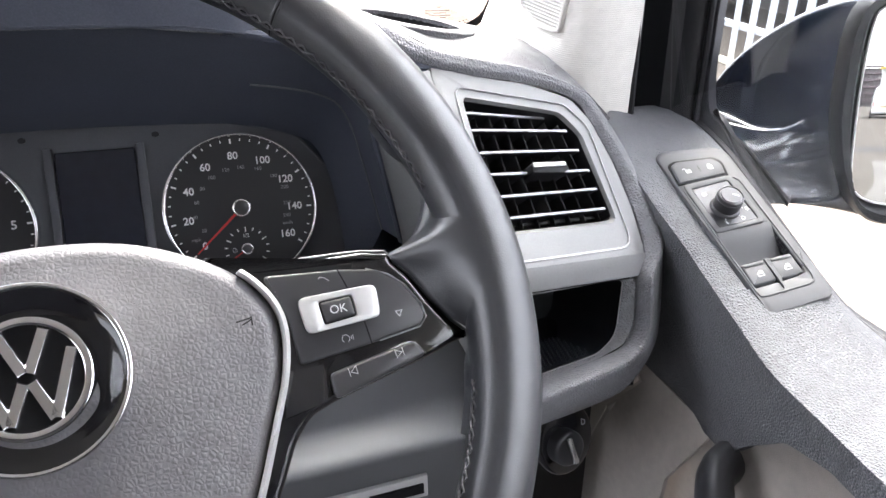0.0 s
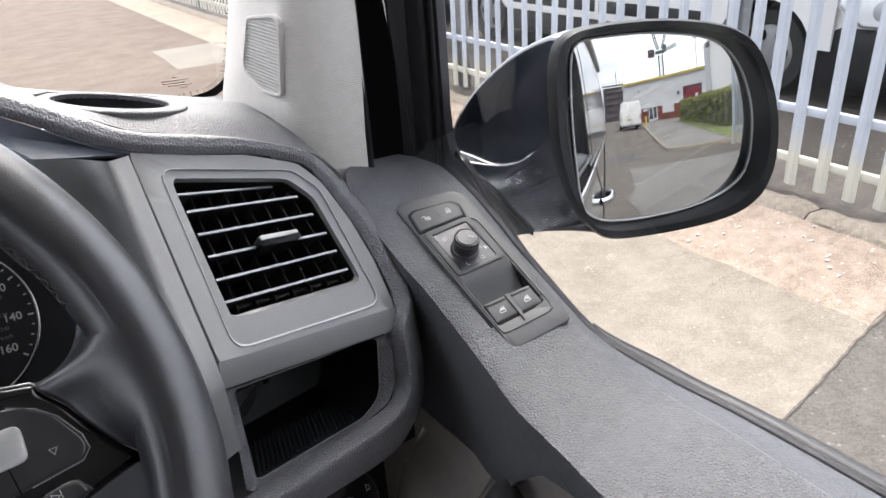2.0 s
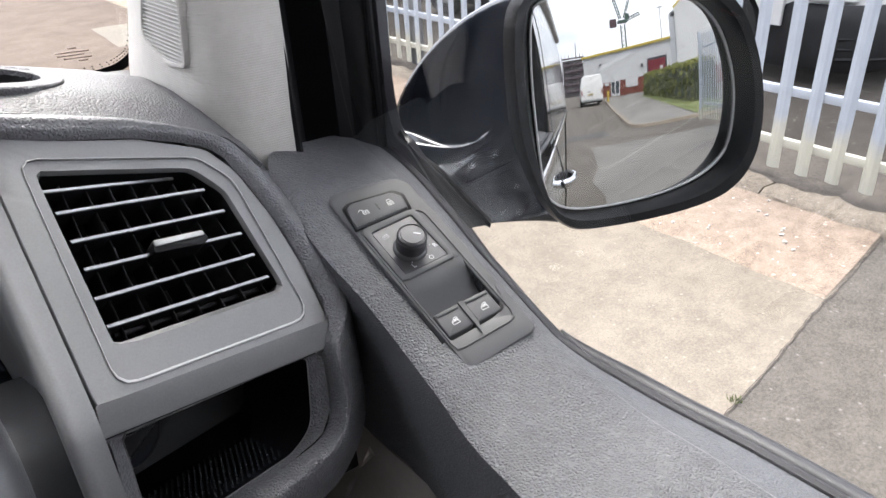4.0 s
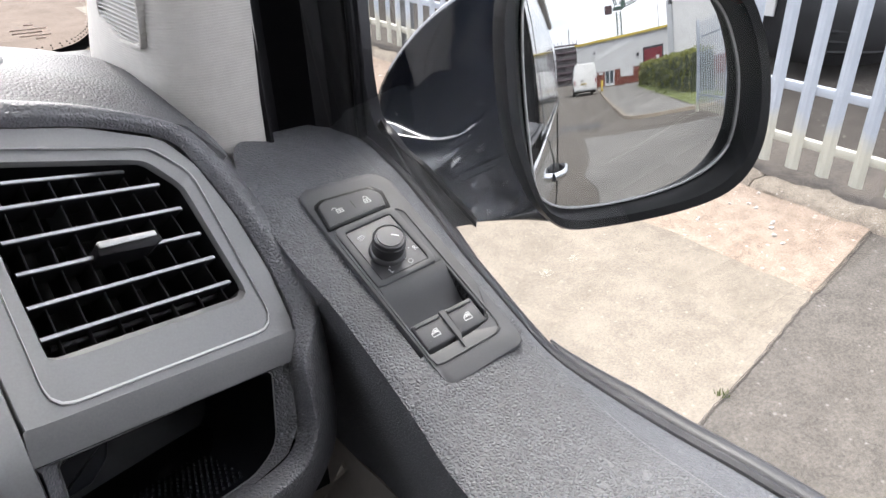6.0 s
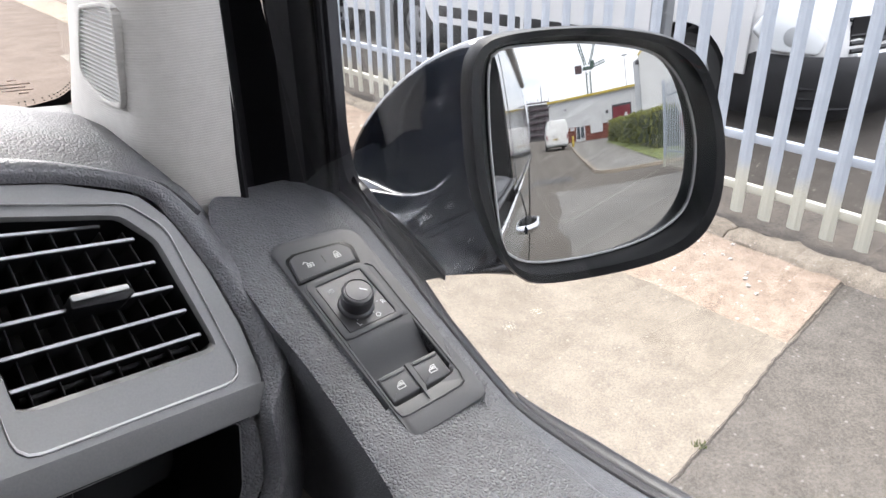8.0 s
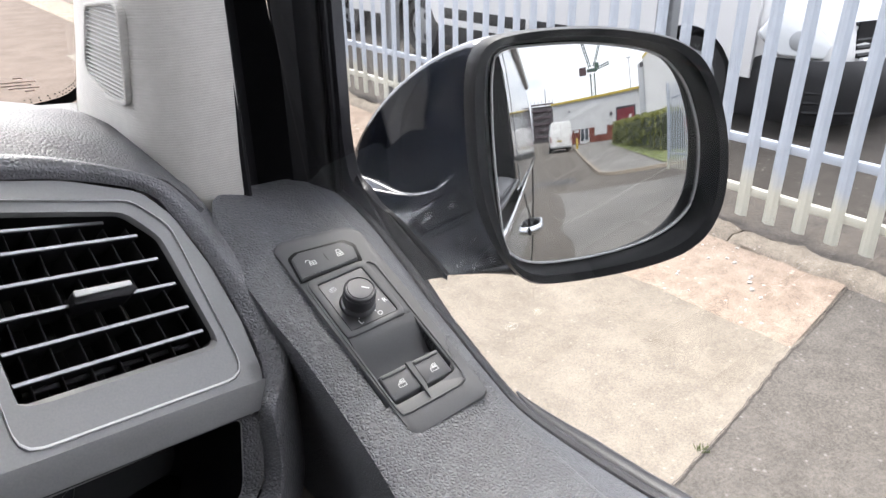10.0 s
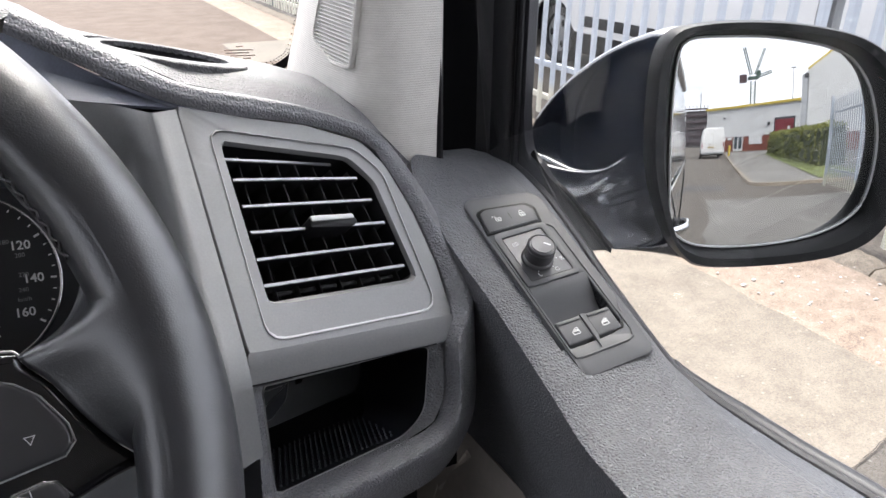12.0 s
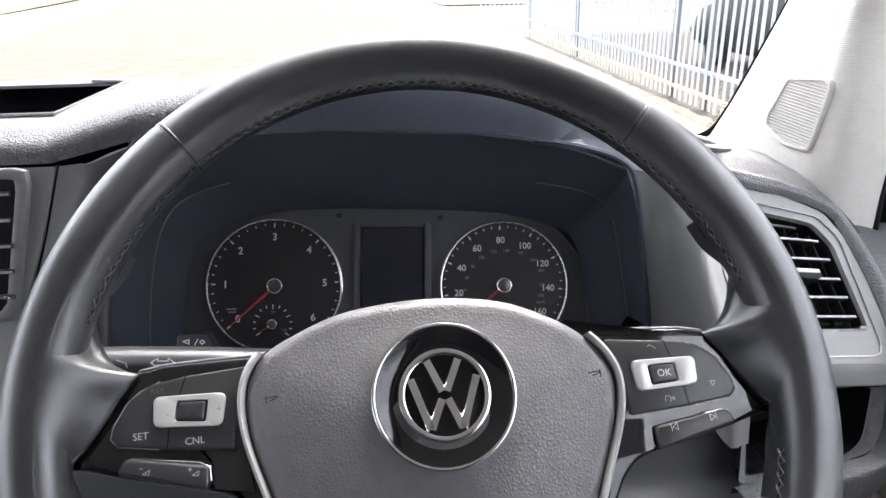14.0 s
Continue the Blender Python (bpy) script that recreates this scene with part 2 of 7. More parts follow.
M_SWITCH = mat("switch_plastic", (0.070, 0.072, 0.077), 0.52, spec=0.28, var=0.06, bump_noise=0.03, nscale=1500)
M_LEATHER = mat("smooth_black_leather", (0.013, 0.0138, 0.0168), 0.36, grain=0.10, gscale=1000, var=0.15, vscale=14, rvar=0.06, spec=0.7, coat=0.4)
M_LEATHER.node_tree.nodes["Principled BSDF"].inputs["Coat Roughness"].default_value = 0.27
M_AIRBAG = mat("grained_airbag_plastic", (0.112, 0.109, 0.116), 0.40, grain=0.16, gscale=480, var=0.1)
M_GLOSS = mat("piano_black", (0.006, 0.006, 0.007), 0.06, var=0.1, spec=0.6, rvar=0.02)
M_BUTTON = mat("button_black", (0.030, 0.030, 0.033), 0.34, var=0.06)
M_CHROME = mat("chrome", (0.78, 0.78, 0.79), 0.08, metal=1.0, var=0.03, rvar=0.03)
M_SATIN = mat("satin_chrome", (0.62, 0.62, 0.63), 0.26, metal=1.0, var=0.04)
M_SILVER = mat("silver_paint", (0.33, 0.33, 0.33), 0.36, metal=0.3, var=0.04)
M_KEYS = mat("silver_key_paint", (0.50, 0.50, 0.50), 0.36, metal=0.35, var=0.04)
M_WHITE = mat("white_print", (0.80, 0.80, 0.80), 0.5, var=0.02)
M_DIMP = mat("grey_print", (0.30, 0.30, 0.31), 0.5, var=0.02)
M_FAINT = mat("faint_grey_print", (0.10, 0.10, 0.105), 0.5, var=0.02)
M_ICON = mat("pale_icon_print", (0.55, 0.56, 0.57), 0.5, var=0.02)
M_RED = mat("red_needle", (0.55, 0.03, 0.03), 0.4, var=0.05)
M_DIAL = mat("dial_face", (0.022, 0.022, 0.025), 0.45, var=0.08, bump_noise=0.02, nscale=1500)
M_HUB = mat("hub_cap", (0.075, 0.075, 0.078), 0.34, metal=0.2, var=0.05)
M_THREAD = mat("grey_thread", (0.075, 0.075, 0.08), 0.8, var=0.2)
M_PILLAR = mat("pale_grey_pillar_trim", (0.51, 0.495, 0.472), 0.62, grain=0.12, gscale=900, var=0.04)
# fine woven ribs on the pillar cloth
nt = M_PILLAR.node_tree
wv, gp, bp = nt.nodes.new("ShaderNodeTexWave"), nt.nodes.new("ShaderNodeNewGeometry"), nt.nodes.new("ShaderNodeBump")
wv.bands_direction = "Z"
wv.inputs["Scale"].default_value = 185.0
wv.inputs["Distortion"].default_value = 0.6
bp.inputs["Strength"].default_value = 0.35
bp.inputs["Distance"].default_value = 0.0006
nt.links.new(gp.outputs["Position"], wv.inputs["Vector"])
nt.links.new(wv.outputs["Fac"], bp.inputs["Height"])
pb = nt.nodes["Principled BSDF"]
if pb.inputs["Normal"].links:
    nt.links.new(pb.inputs["Normal"].links[0].from_socket, bp.inputs["Normal"])
nt.links.new(bp.outputs["Normal"], pb.inputs["Normal"])
M_GRILLE = mat("pale_grille", (0.46, 0.46, 0.45), 0.55, var=0.05)
M_HOLE = mat("grille_gap", (0.012, 0.012, 0.012), 0.8, var=0.1)
M_KICK = mat("beige_grey_lower_trim", (0.40, 0.365, 0.335), 0.6, grain=0.2, gscale=700, var=0.06)
M_RUBBER = mat("black_rubber", (0.005, 0.005, 0.006), 0.5, var=0.15, spec=0.2)
M_NAVY = mat("navy_car_paint", (0.004, 0.006, 0.012), 0.05, var=0.12, spec=0.5, coat=1.0, rvar=0.015)
M_MIRBLK = mat("mirror_bezel_plastic", (0.006, 0.0063, 0.007), 0.42, var=0.10, bump_noise=0.03, nscale=1500, spec=0.14)


def glass(name, tint=(1, 1, 1), ior=1.45):
    m = bpy.data.materials.new(name)
    m.use_nodes = True
    nt = m.node_tree
    b = nt.nodes["Principled BSDF"]
    b.inputs["Base Color"].default_value = (*tint, 1)
    b.inputs["Roughness"].default_value, b.inputs["IOR"].default_value = 0.0, ior
    b.inputs["Transmission Weight"].default_value = 1.0
    return m


M_GLASS = glass("window_glass", (0.985, 0.99, 0.985), 1.5)
M_SCREENGL = glass("windscreen_glass", (0.98, 0.985, 0.975), 1.22)
M_MIRROR = mat("mirror_silver", (0.46, 0.468, 0.468), 0.0, metal=1.0, var=0.01, rvar=0.0)
M_SCREEN = mat("dark_display", (0.014, 0.016, 0.025), 0.22, var=0.1)



def ground_mat(name, dark, light, stone, big=0.8, mid=9.0, fine=120.0, stones=70.0, amount=0.10, bump=0.5, grit=0.5):
    """Worn road surface: broad stains, mottling, fine grit and scattered exposed stones."""
    m = bpy.data.materials.new(name)
    m.use_nodes = True
    nt = m.node_tree
    b = nt.nodes["Principled BSDF"]
    b.inputs["Roughness"].default_value, b.inputs["Specular IOR Level"].default_value = 0.9, 0.12
    co = nt.nodes.new("ShaderNodeTexCoord")

    def tex(scale, detail, rough):
        n = nt.nodes.new("ShaderNodeTexNoise")
        n.inputs["Scale"].default_value, n.inputs["Detail"].default_value, n.inputs["Roughness"].default_value = scale, detail, rough
        nt.links.new(co.outputs["Object"], n.inputs["Vector"])
        return n.outputs[0]

    def blend(f, a, c, kind="MIX"):
        x = nt.nodes.new("ShaderNodeMix")
        x.data_type, x.blend_type = "RGBA", kind
        for sock, v in ((x.inputs[0], f), (x.inputs[6], a), (x.inputs[7], c)):
            if isinstance(v, (int, float)):
                sock.default_value = v
            elif isinstance(v, tuple):
                sock.default_value = (*v, 1)
            else:
                nt.links.new(v, sock)
        return x.outputs[2]

    def ramp(v, lo, hi):
        r = nt.nodes.new("ShaderNodeMapRange")
        r.interpolation_type = "SMOOTHSTEP"
        r.inputs["From Min"].default_value, r.inputs["From Max"].default_value = lo, hi
        nt.links.new(v, r.inputs[0])
        return r.outputs[0]

    broad, mott, grain = tex(big, 5, 0.6), tex(mid, 8, 0.68), tex(fine, 5, 0.75)
    c = blend(ramp(broad, 0.3, 0.7), dark, light)
    c = blend(0.55, c, blend(ramp(mott, 0.32, 0.68), tuple(v * 0.72 for v in dark), tuple(min(1, v * 1.22) for v in light)))
    c = blend(grit, c, blend(ramp(grain, 0.30, 0.72), tuple(v * 0.45 for v in dark), tuple(min(1, v * 1.5) for v in light)))
    vo = nt.nodes.new("ShaderNodeTexVoronoi")
    vo.inputs["Scale"].default_value = stones
    nt.links.new(co.outputs["Object"], vo.inputs["Vector"])
    sp = nt.nodes.new("ShaderNodeSeparateColor")
    nt.links.new(vo.outputs["Color"], sp.inputs[0])
    few = nt.nodes.new("ShaderNodeMath")
    few.operation, few.inputs[1].default_value = "LESS_THAN", amount
    nt.links.new(sp.outputs[0], few.inputs[0])
    core = nt.nodes.new("ShaderNodeMapRange")
    core.inputs["From Min"].default_value, core.inputs["From Max"].default_value = 0.22, 0.42
    core.inputs["To Min"].default_value, core.inputs["To Max"].default_value = 0.85, 0.0
    nt.links.new(vo.outputs["Distance"], core.inputs[0])
    both = nt.nodes.new("ShaderNodeMath")
    both.operation = "MULTIPLY"
    nt.links.new(few.outputs[0], both.inputs[0])
    nt.links.new(core.outputs[0], both.inputs[1])
    c = blend(both.outputs[0], c, stone)
    nt.links.new(c, b.inputs["Base Color"])
    bp = nt.nodes.new("ShaderNodeBump")
    bp.inputs["Strength"].default_value, bp.inputs["Distance"].default_value = bump, 0.004
    nt.links.new(grain, bp.inputs["Height"])
    nt.links.new(bp.outputs[0], b.inputs["Normal"])
    return m


M_ASPH = ground_mat("worn_asphalt", (0.062, 0.055, 0.048), (0.108, 0.097, 0.084), (0.17, 0.16, 0.145), amount=0.05, stones=55)
M_CONC = ground_mat("pale_worn_concrete", (0.150, 0.129, 0.104), (0.196, 0.169, 0.137), (0.25, 0.225, 0.19), big=0.6, mid=6.0, amount=0.05, stones=60, grit=0.34, bump=0.35)
M_ROADP = ground_mat("worn_road_surface", (0.090, 0.069, 0.055), (0.118, 0.092, 0.075), (0.18, 0.16, 0.14), big=0.3, mid=2.5, amount=0.04, grit=0.3, bump=0.3)
M_PATCH = ground_mat("pinkish_broken_concrete", (0.150, 0.110, 0.082), (0.290, 0.232, 0.186), (0.38, 0.34, 0.29), big=2.2, mid=11.0, amount=0.05, stones=38, grit=0.4, bump=0.7)
M_KERB = ground_mat("old_kerb_stone", (0.125, 0.100, 0.078), (0.245, 0.212, 0.172), (0.33, 0.30, 0.26), big=5.0, mid=22.0, fine=160, amount=0.06, stones=60, grit=0.45, bump=0.9)
M_YARD = ground_mat("yard_tarmac", (0.030, 0.0262, 0.0224), (0.052, 0.046, 0.040), (0.16, 0.15, 0.13), big=1.5, amount=0.05, stones=45)
M_PALE = mat("galvanised_steel", (0.289, 0.32, 0.361), 0.5, metal=0.1, var=0.08, vscale=14, bump_noise=0.05, nscale=200)


def add_splash(m, color, height):
    """Cream splash stains on the lowest part of the steel, with an uneven upper edge."""
    nt = m.node_tree
    b = nt.nodes["Principled BSDF"]
    old = b.inputs["Base Color"].links[0].from_socket
    geo = nt.nodes.new("ShaderNodeNewGeometry")
    sep = nt.nodes.new("ShaderNodeSeparateXYZ")
    ns = nt.nodes.new("ShaderNodeTexNoise")
    ns.inputs["Scale"].default_value = 9.0
    nt.links.new(geo.outputs["Position"], sep.inputs[0])
    nt.links.new(geo.outputs["Position"], ns.inputs["Vector"])
    ma = nt.nodes.new("ShaderNodeMath")
    ma.operation, ma.inputs[1].default_value = "MULTIPLY_ADD", 0.16
    nt.links.new(ns.outputs[0], ma.inputs[0])
    nt.links.new(sep.outputs[2], ma.inputs[2])
    rg = nt.nodes.new("ShaderNodeMapRange")
    rg.inputs["From Min"].default_value, rg.inputs["From Max"].default_value = height + 0.04, height + 0.14
    rg.inputs["To Min"].default_value, rg.inputs["To Max"].default_value = 0.85, 0.0
    nt.links.new(ma.outputs[0], rg.inputs[0])
    mx = nt.nodes.new("ShaderNodeMix")
    mx.data_type = "RGBA"
    nt.links.new(rg.outputs[0], mx.inputs[0])
    nt.links.new(old, mx.inputs[6])
    mx.inputs[7].default_value = (*color, 1)
    nt.links.new(mx.outputs[2], b.inputs["Base Color"])


add_splash(M_PALE, (0.40, 0.385, 0.31), 0.30)
M_SLATEDGE = mat("slat_edge_metal", (0.20, 0.20, 0.21), 0.30, metal=0.7, var=0.05)
M_CHIP = mat("pale_stone_chips", (0.34, 0.31, 0.27), 0.9, var=0.3, vscale=30, second=(0.55, 0.52, 0.47))
M_LIME = mat("limescale_washed_steel", (0.347, 0.336, 0.28), 0.7, var=0.12, vscale=25)
M_LIGHTC = mat("light_concrete", (0.121, 0.104, 0.0832), 0.9, var=0.12, vscale=2, bump_noise=0.4, nscale=40)
M_DARKASPH = mat("dark_tarmac", (0.042, 0.0392, 0.037), 0.9, var=0.2, vscale=2, bump_noise=0.4, nscale=60)
M_DRIVE = mat("grey_concrete", (0.098, 0.092, 0.083), 0.92, var=0.2, vscale=0.7, bump_noise=0.3, nscale=30, second=(0.145, 0.137, 0.124))
M_DIRT = mat("gritty_dirt", (0.0407, 0.0329, 0.0267), 0.95, var=0.35, vscale=7, bump_noise=0.8, nscale=60, second=(0.0819, 0.0689, 0.0566))
M_GRASS = mat("mown_grass", (0.0745, 0.102, 0.0274), 0.9, var=0.3, vscale=1.5, bump_noise=0.6, nscale=40, second=(0.148, 0.165, 0.047))
M_GRASSY = mat("dry_verge_grass", (0.084, 0.0772, 0.0322), 0.95, var=0.3, vscale=0.5, bump_noise=0.4, nscale=20)
M_LINE = mat("worn_line_paint", (0.336, 0.319, 0.28), 0.8, var=0.15, vscale=5)
M_LEAF = mat("hedge_leaves", (0.109, 0.126, 0.0294), 0.6, var=0.4, vscale=2.2, nscale=18, second=(0.226, 0.235, 0.0588))
# near-black leaf green: the shade between the leaves, put into the core's colour
M_LEAFSHADE = mat("hedge_shade_core", (0.02, 0.025, 0.01), 0.9, var=0.3)
M_BRICK = mat("red_brickwork", (0.123, 0.0364, 0.0252), 0.85, var=0.3, vscale=3, nscale=14, second=(0.179, 0.0616, 0.0448))
M_CLAD = mat("white_cladding", (0.431, 0.436, 0.442), 0.55, var=0.04, vscale=0.4)
M_YELLOW = mat("yellow_eaves_paint", (0.403, 0.308, 0.056), 0.55, var=0.1)
M_GREYROOF = mat("grey_roofing", (0.157, 0.162, 0.168), 0.7, var=0.1, vscale=0.3)
M_GREYBLK = mat("far_grey_walls", (0.112, 0.112, 0.118), 0.8, var=0.25, vscale=0.3, second=(0.202, 0.19, 0.19))
M_REDSH = mat("dark_red_shutter", (0.146, 0.0182, 0.0255), 0.5, var=0.1)
M_DARKFR = mat("dark_frame_paint", (0.03, 0.03, 0.035), 0.5, var=0.1)
M_DARKGL = mat("dark_window_pane", (0.05, 0.06, 0.07), 0.08, var=0.1)
M_SCAF = mat("scaffold_boards", (0.0728, 0.056, 0.0672), 0.8, var=0.3, vscale=1)
M_CRANE = mat("dark_green_crane_paint", (0.03, 0.06, 0.05), 0.6, var=0.1)
M_CRANEDK = mat("crane_ballast", (0.05, 0.03, 0.035), 0.8, var=0.2)
M_VANW = mat("white_van_paint", (0.475, 0.475, 0.475), 0.22, var=0.02, coat=0.4)
M_BUMPER = mat("black_bumper_plastic", (0.011, 0.011, 0.012), 0.5, var=0.15, spec=0.2)
M_TYRE = mat("tyre_rubber", (0.0108, 0.0108, 0.0108), 0.8, var=0.2)
M_RIM = mat("grey_wheel_trim", (0.196, 0.202, 0.207), 0.4, metal=0.4, var=0.1)
M_LAMPGL = mat("headlamp_lens", (0.385, 0.399, 0.406), 0.06, var=0.05, coat=0.8)
M_PLATEY = mat("yellow_plate", (0.392, 0.28, 0.0448), 0.5, var=0.03)
M_HEADL = mat("pale_headlining", (0.62, 0.61, 0.595), 0.9, var=0.05, bump_noise=0.1, nscale=500)
M_SEAT = mat("dark_seat_cloth", (0.06, 0.06, 0.064), 0.9, var=0.2, bump_noise=0.2, nscale=600)
M_POST = mat("grey_post_paint", (0.123, 0.129, 0.134), 0.55, var=0.12, vscale=8)
M_GREYP = mat("faint_stamp_print", (0.34, 0.25, 0.215), 0.7, var=0.1)

# ---- outside: ground, road, kerb ----
def sheet(x0, y0, x1, y1, z, nx=1, ny=1, bumpy=0.0, seed=0.0, ragged=0.0):
    rows = []
    for j in range(ny + 1):
        r = []
        for i in range(nx + 1):
            x, y = x0 + (x1 - x0) * i / nx, y0 + (y1 - y0) * j / ny
            h = bumpy * noise.noise((x * 2.3, y * 2.3, seed)) if bumpy else 0
            if ragged and (i in (0, nx) or j in (0, ny)):
                x, y = x + ragged * noise.noise((x * 5, y * 5, seed)), y + ragged * noise.noise((x * 5, y * 5, seed + 9))
            r.append((x, y, z + h))
        rows.append(r)
    return grid(rows)


def setting(name, bm, m, label, category, smooth=0):
    return tagged(part(name, bm, m, smooth=smooth), label, category, kind="structure")


setting("ground", sheet(-400, -400, 400, 400, -0.012, 8, 8), M_ASPH, "grey worn asphalt reaching to the horizon", "ground")
# pale road ahead, with its joint against the dark tarmac beside the van
def joint_wave(x):
    return 0.010 * noise.noise((x * 2.1, 3, 1)) + 0.008 * noise.noise((x * 9, 5, 1)) + 0.005 * noise.noise((x * 31, 7, 1))


XJ = [-16.0, -8, -3, 0.2] + [0.5 + 2.95 * i / 90 for i in range(91)]
bm = grid([[(x, y0 + (0.865 + 0.156 * x + (joint_wave(x) if x > 0.3 else 0)) * w, -0.006) for x in XJ] for y0, w in ((0, 1), (4, 0.7), (9, 0.3), (20, 0), (60, 0), (120, 0))])
setting("road", bm, M_CONC, "pale worn concrete road with fine gravel texture", "road")
setting("road_patch", grid([[(2.765 + 0.685 * i / 6 + 0.03 * noise.noise((j * 0.7, i, 3)) * (i == 0), (0.874 + 0.156 * (2.765 + 0.685 * i / 6) + joint_wave(2.765 + 0.685 * i / 6)) * (1 - j / 40) + 6.4 * j / 40, -0.0056 if i == 0 else 0.001 + 0.005 * noise.noise((i * 1.7, j * 0.9, 2))) for i in range(7)] for j in range(41)]), M_PATCH, "pinkish broken concrete strip beside the kerb", "road patch", 60)
setting("road_patch", sheet(2.05, 8.7, 2.95, 10.2, -0.001, 4, 4, 0.002, 1.0, 0.05), M_LIGHTC, "light concrete repair patch in the road", "road patch")
setting("road_patch", sheet(2.84, 6.45, 3.60, 19.0, -0.001, 4, 60, 0.006, 5.0, 0.05), M_PATCH, "sandy worn strip along the kerb", "road patch", 60)
setting("road_patch", sheet(1.2, 22.0, 9.0, 36.0, -0.001, 6, 6, 0.004, 7.0, 0.2), M_LIGHTC, "pale concrete entrance apron", "road patch")
setting("road_patch", sheet(-0.2, -12.2, 1.7, -10.8, -0.006, 3, 3, 0, 2.0, 0.05), M_DARKASPH, "dark tarmac repair behind the van", "road patch")
setting("road_patch", sheet(1.0, -9.0, 5.4, -3.2, -0.006, 5, 6, 0, 4.0, 0.25), M_DRIVE, "pale concrete drive crossing", "road patch")
setting("road_patch", sheet(-16.0, 3.3, 2.83, 120, -0.003, 6, 30, 0, 1.0, 0.03), M_ROADP, "pinkish worn road ahead of the van", "road patch")
rows = []
for x in [0.4 + 3.05 * i / 160 for i in range(161)]:
    y = 0.865 + 0.156 * x + joint_wave(x)
    w = 0.007 + 0.006 * noise.noise((x * 14, 2, 2))
    rows.append([(x, y - max(0.001, w), -0.0105), (x, y - 0.3 * w, -0.0075), (x, y + max(0.001, 0.6 * w), -0.0050)])
setting("joint_crack", grid(rows), M_DIRT, "dark gritty crack along the road joint", "crack", 60)
# kerb: old rough stones, one by one
kerb = thing("kerb", "old broken concrete kerb along the fence", "kerb", (3.5, 5, -0.01), kind="structure")
for i in range(24):
    y = 0.2 + i * 0.915
    rows = []
    n = 40
    for j in range(n + 1):
        yy = y + 0.905 * j / n
        rr = [noise.noise((yy * 6, k, 1.5)) + 0.7 * noise.noise((yy * 19, k, 4.5)) + 0.4 * noise.noise((yy * 47, k, 2.5)) for k in range(6)]
        gap = 0.018 * max(0.0, 1 - min(j, n - j) / 2.0)
        rows.append([Vector((3.43 + 0.020 * rr[0], yy, -0.02)), Vector((3.455 + 0.022 * rr[1], yy, 0.016 + 0.014 * rr[2] - gap)), Vector((3.485 + 0.016 * rr[3], yy, 0.036 + 0.013 * rr[3] - gap)), Vector((3.52, yy, 0.041 + 0.010 * rr[1] - gap)), Vector((3.56, yy, 0.042 + 0.010 * rr[4] - gap)), Vector((3.60 + 0.02 * rr[5], yy, 0.034 + 0.010 * rr[5] - gap)), Vector((3.62, yy, -0.02))])
    part("kerb_stone", grid(rows, cap=True), M_KERB, kerb, smooth=50)
setting("verge", sheet(3.60, -2.5, 4.1, 19.0, 0.026, 6, 90, 0.014, 8.0), M_DIRT, "dark gritty strip under the fence", "verge", 60)
setting("yard", sheet(4.1, -2.5, 60, 19.0, 0.02, 4, 8), M_YARD, "brownish tarmac yard behind the fence", "yard")
# loose stones on the broken strip
bms = []
rs = random.Random(4)
for i in range(170):
    x, y = rs.uniform(2.8, 3.5), rs.uniform(1.45, 6.5)
    s = rs.uniform(0.003, 0.012)
    b = bmesh.new()
    bmesh.ops.create_icosphere(b, subdivisions=1, radius=s)
    for v in b.verts:
        v.co = Vector((v.co.x * 1.3, v.co.y, v.co.z * 0.6)) + Vector((x, y, 0.004)) + 0.3 * s * Vector((rs.uniform(-1, 1), rs.uniform(-1, 1), rs.uniform(-1, 1)))
    bms.append(b)
tagged(part("loose_stones", joined(bms), M_CHIP, smooth=0), "scattered pale stones along the kerb", "stones", kind="stuff")
bms = []
for i in range(22):
    x, y = 1.98 + rs.gauss(0, 0.010), 1.185 + rs.gauss(0, 0.010)
    h = rs.uniform(0.002, 0.012)
    bms.append(tube([(x, y, -0.01), (x + rs.uniform(-0.01, 0.01), y + rs.uniform(-0.01, 0.01), h)], [0.0025, 0.0006], 4))
tagged(part("weed", joined(bms), M_GRASS, smooth=0), "small green weed in the road joint", "weed", kind="stuff")

# far verge and kerb across the road, ahead
rows = []
for t in [i / 30 for i in range(31)]:
    y = 10 + 110 * t
    x = -7.6 - 0.235 * (y - 10) + 0.0004 * (y - 10) ** 2
    rows.append([(x, y, -0.008), (x - 0.05, y, 0.09), (x - 0.25, y, 0.10), (x - 4, y, 0.10)])
setting("far_pavement", grid(rows), M_PATCH, "sandy pavement across the road", "pavement", 30)
rows = [[(x - 4, y, 0.10), (x - 60, y, 0.15)] for x, y in [(-7.6 - 0.235 * (y - 10), y) for y in (10, 40, 80, 120)]]
setting("far_verge", grid(rows), M_GRASSY, "dry grass verge across the road", "verge")
setting("footway", grid([[(3.3, 38, 0.06), (12, 37, 0.06)], [(2.6, 60, 0.06), (12, 60, 0.06)], [(1.0, 110, 0.06), (12, 110, 0.06)]]), M_PATCH, "sandy footway beyond the entrance", "pavement")
setting("centre_line", grid([[(-1.14, 22, 0.003), (-1.02, 22, 0.003)], [(-2.6, 38, 0.003), (-2.42, 38, 0.003)], [(-3.95, 52, 0.003), (-3.75, 52, 0.003)]]), M_LINE, "worn pale line on the road", "road line")

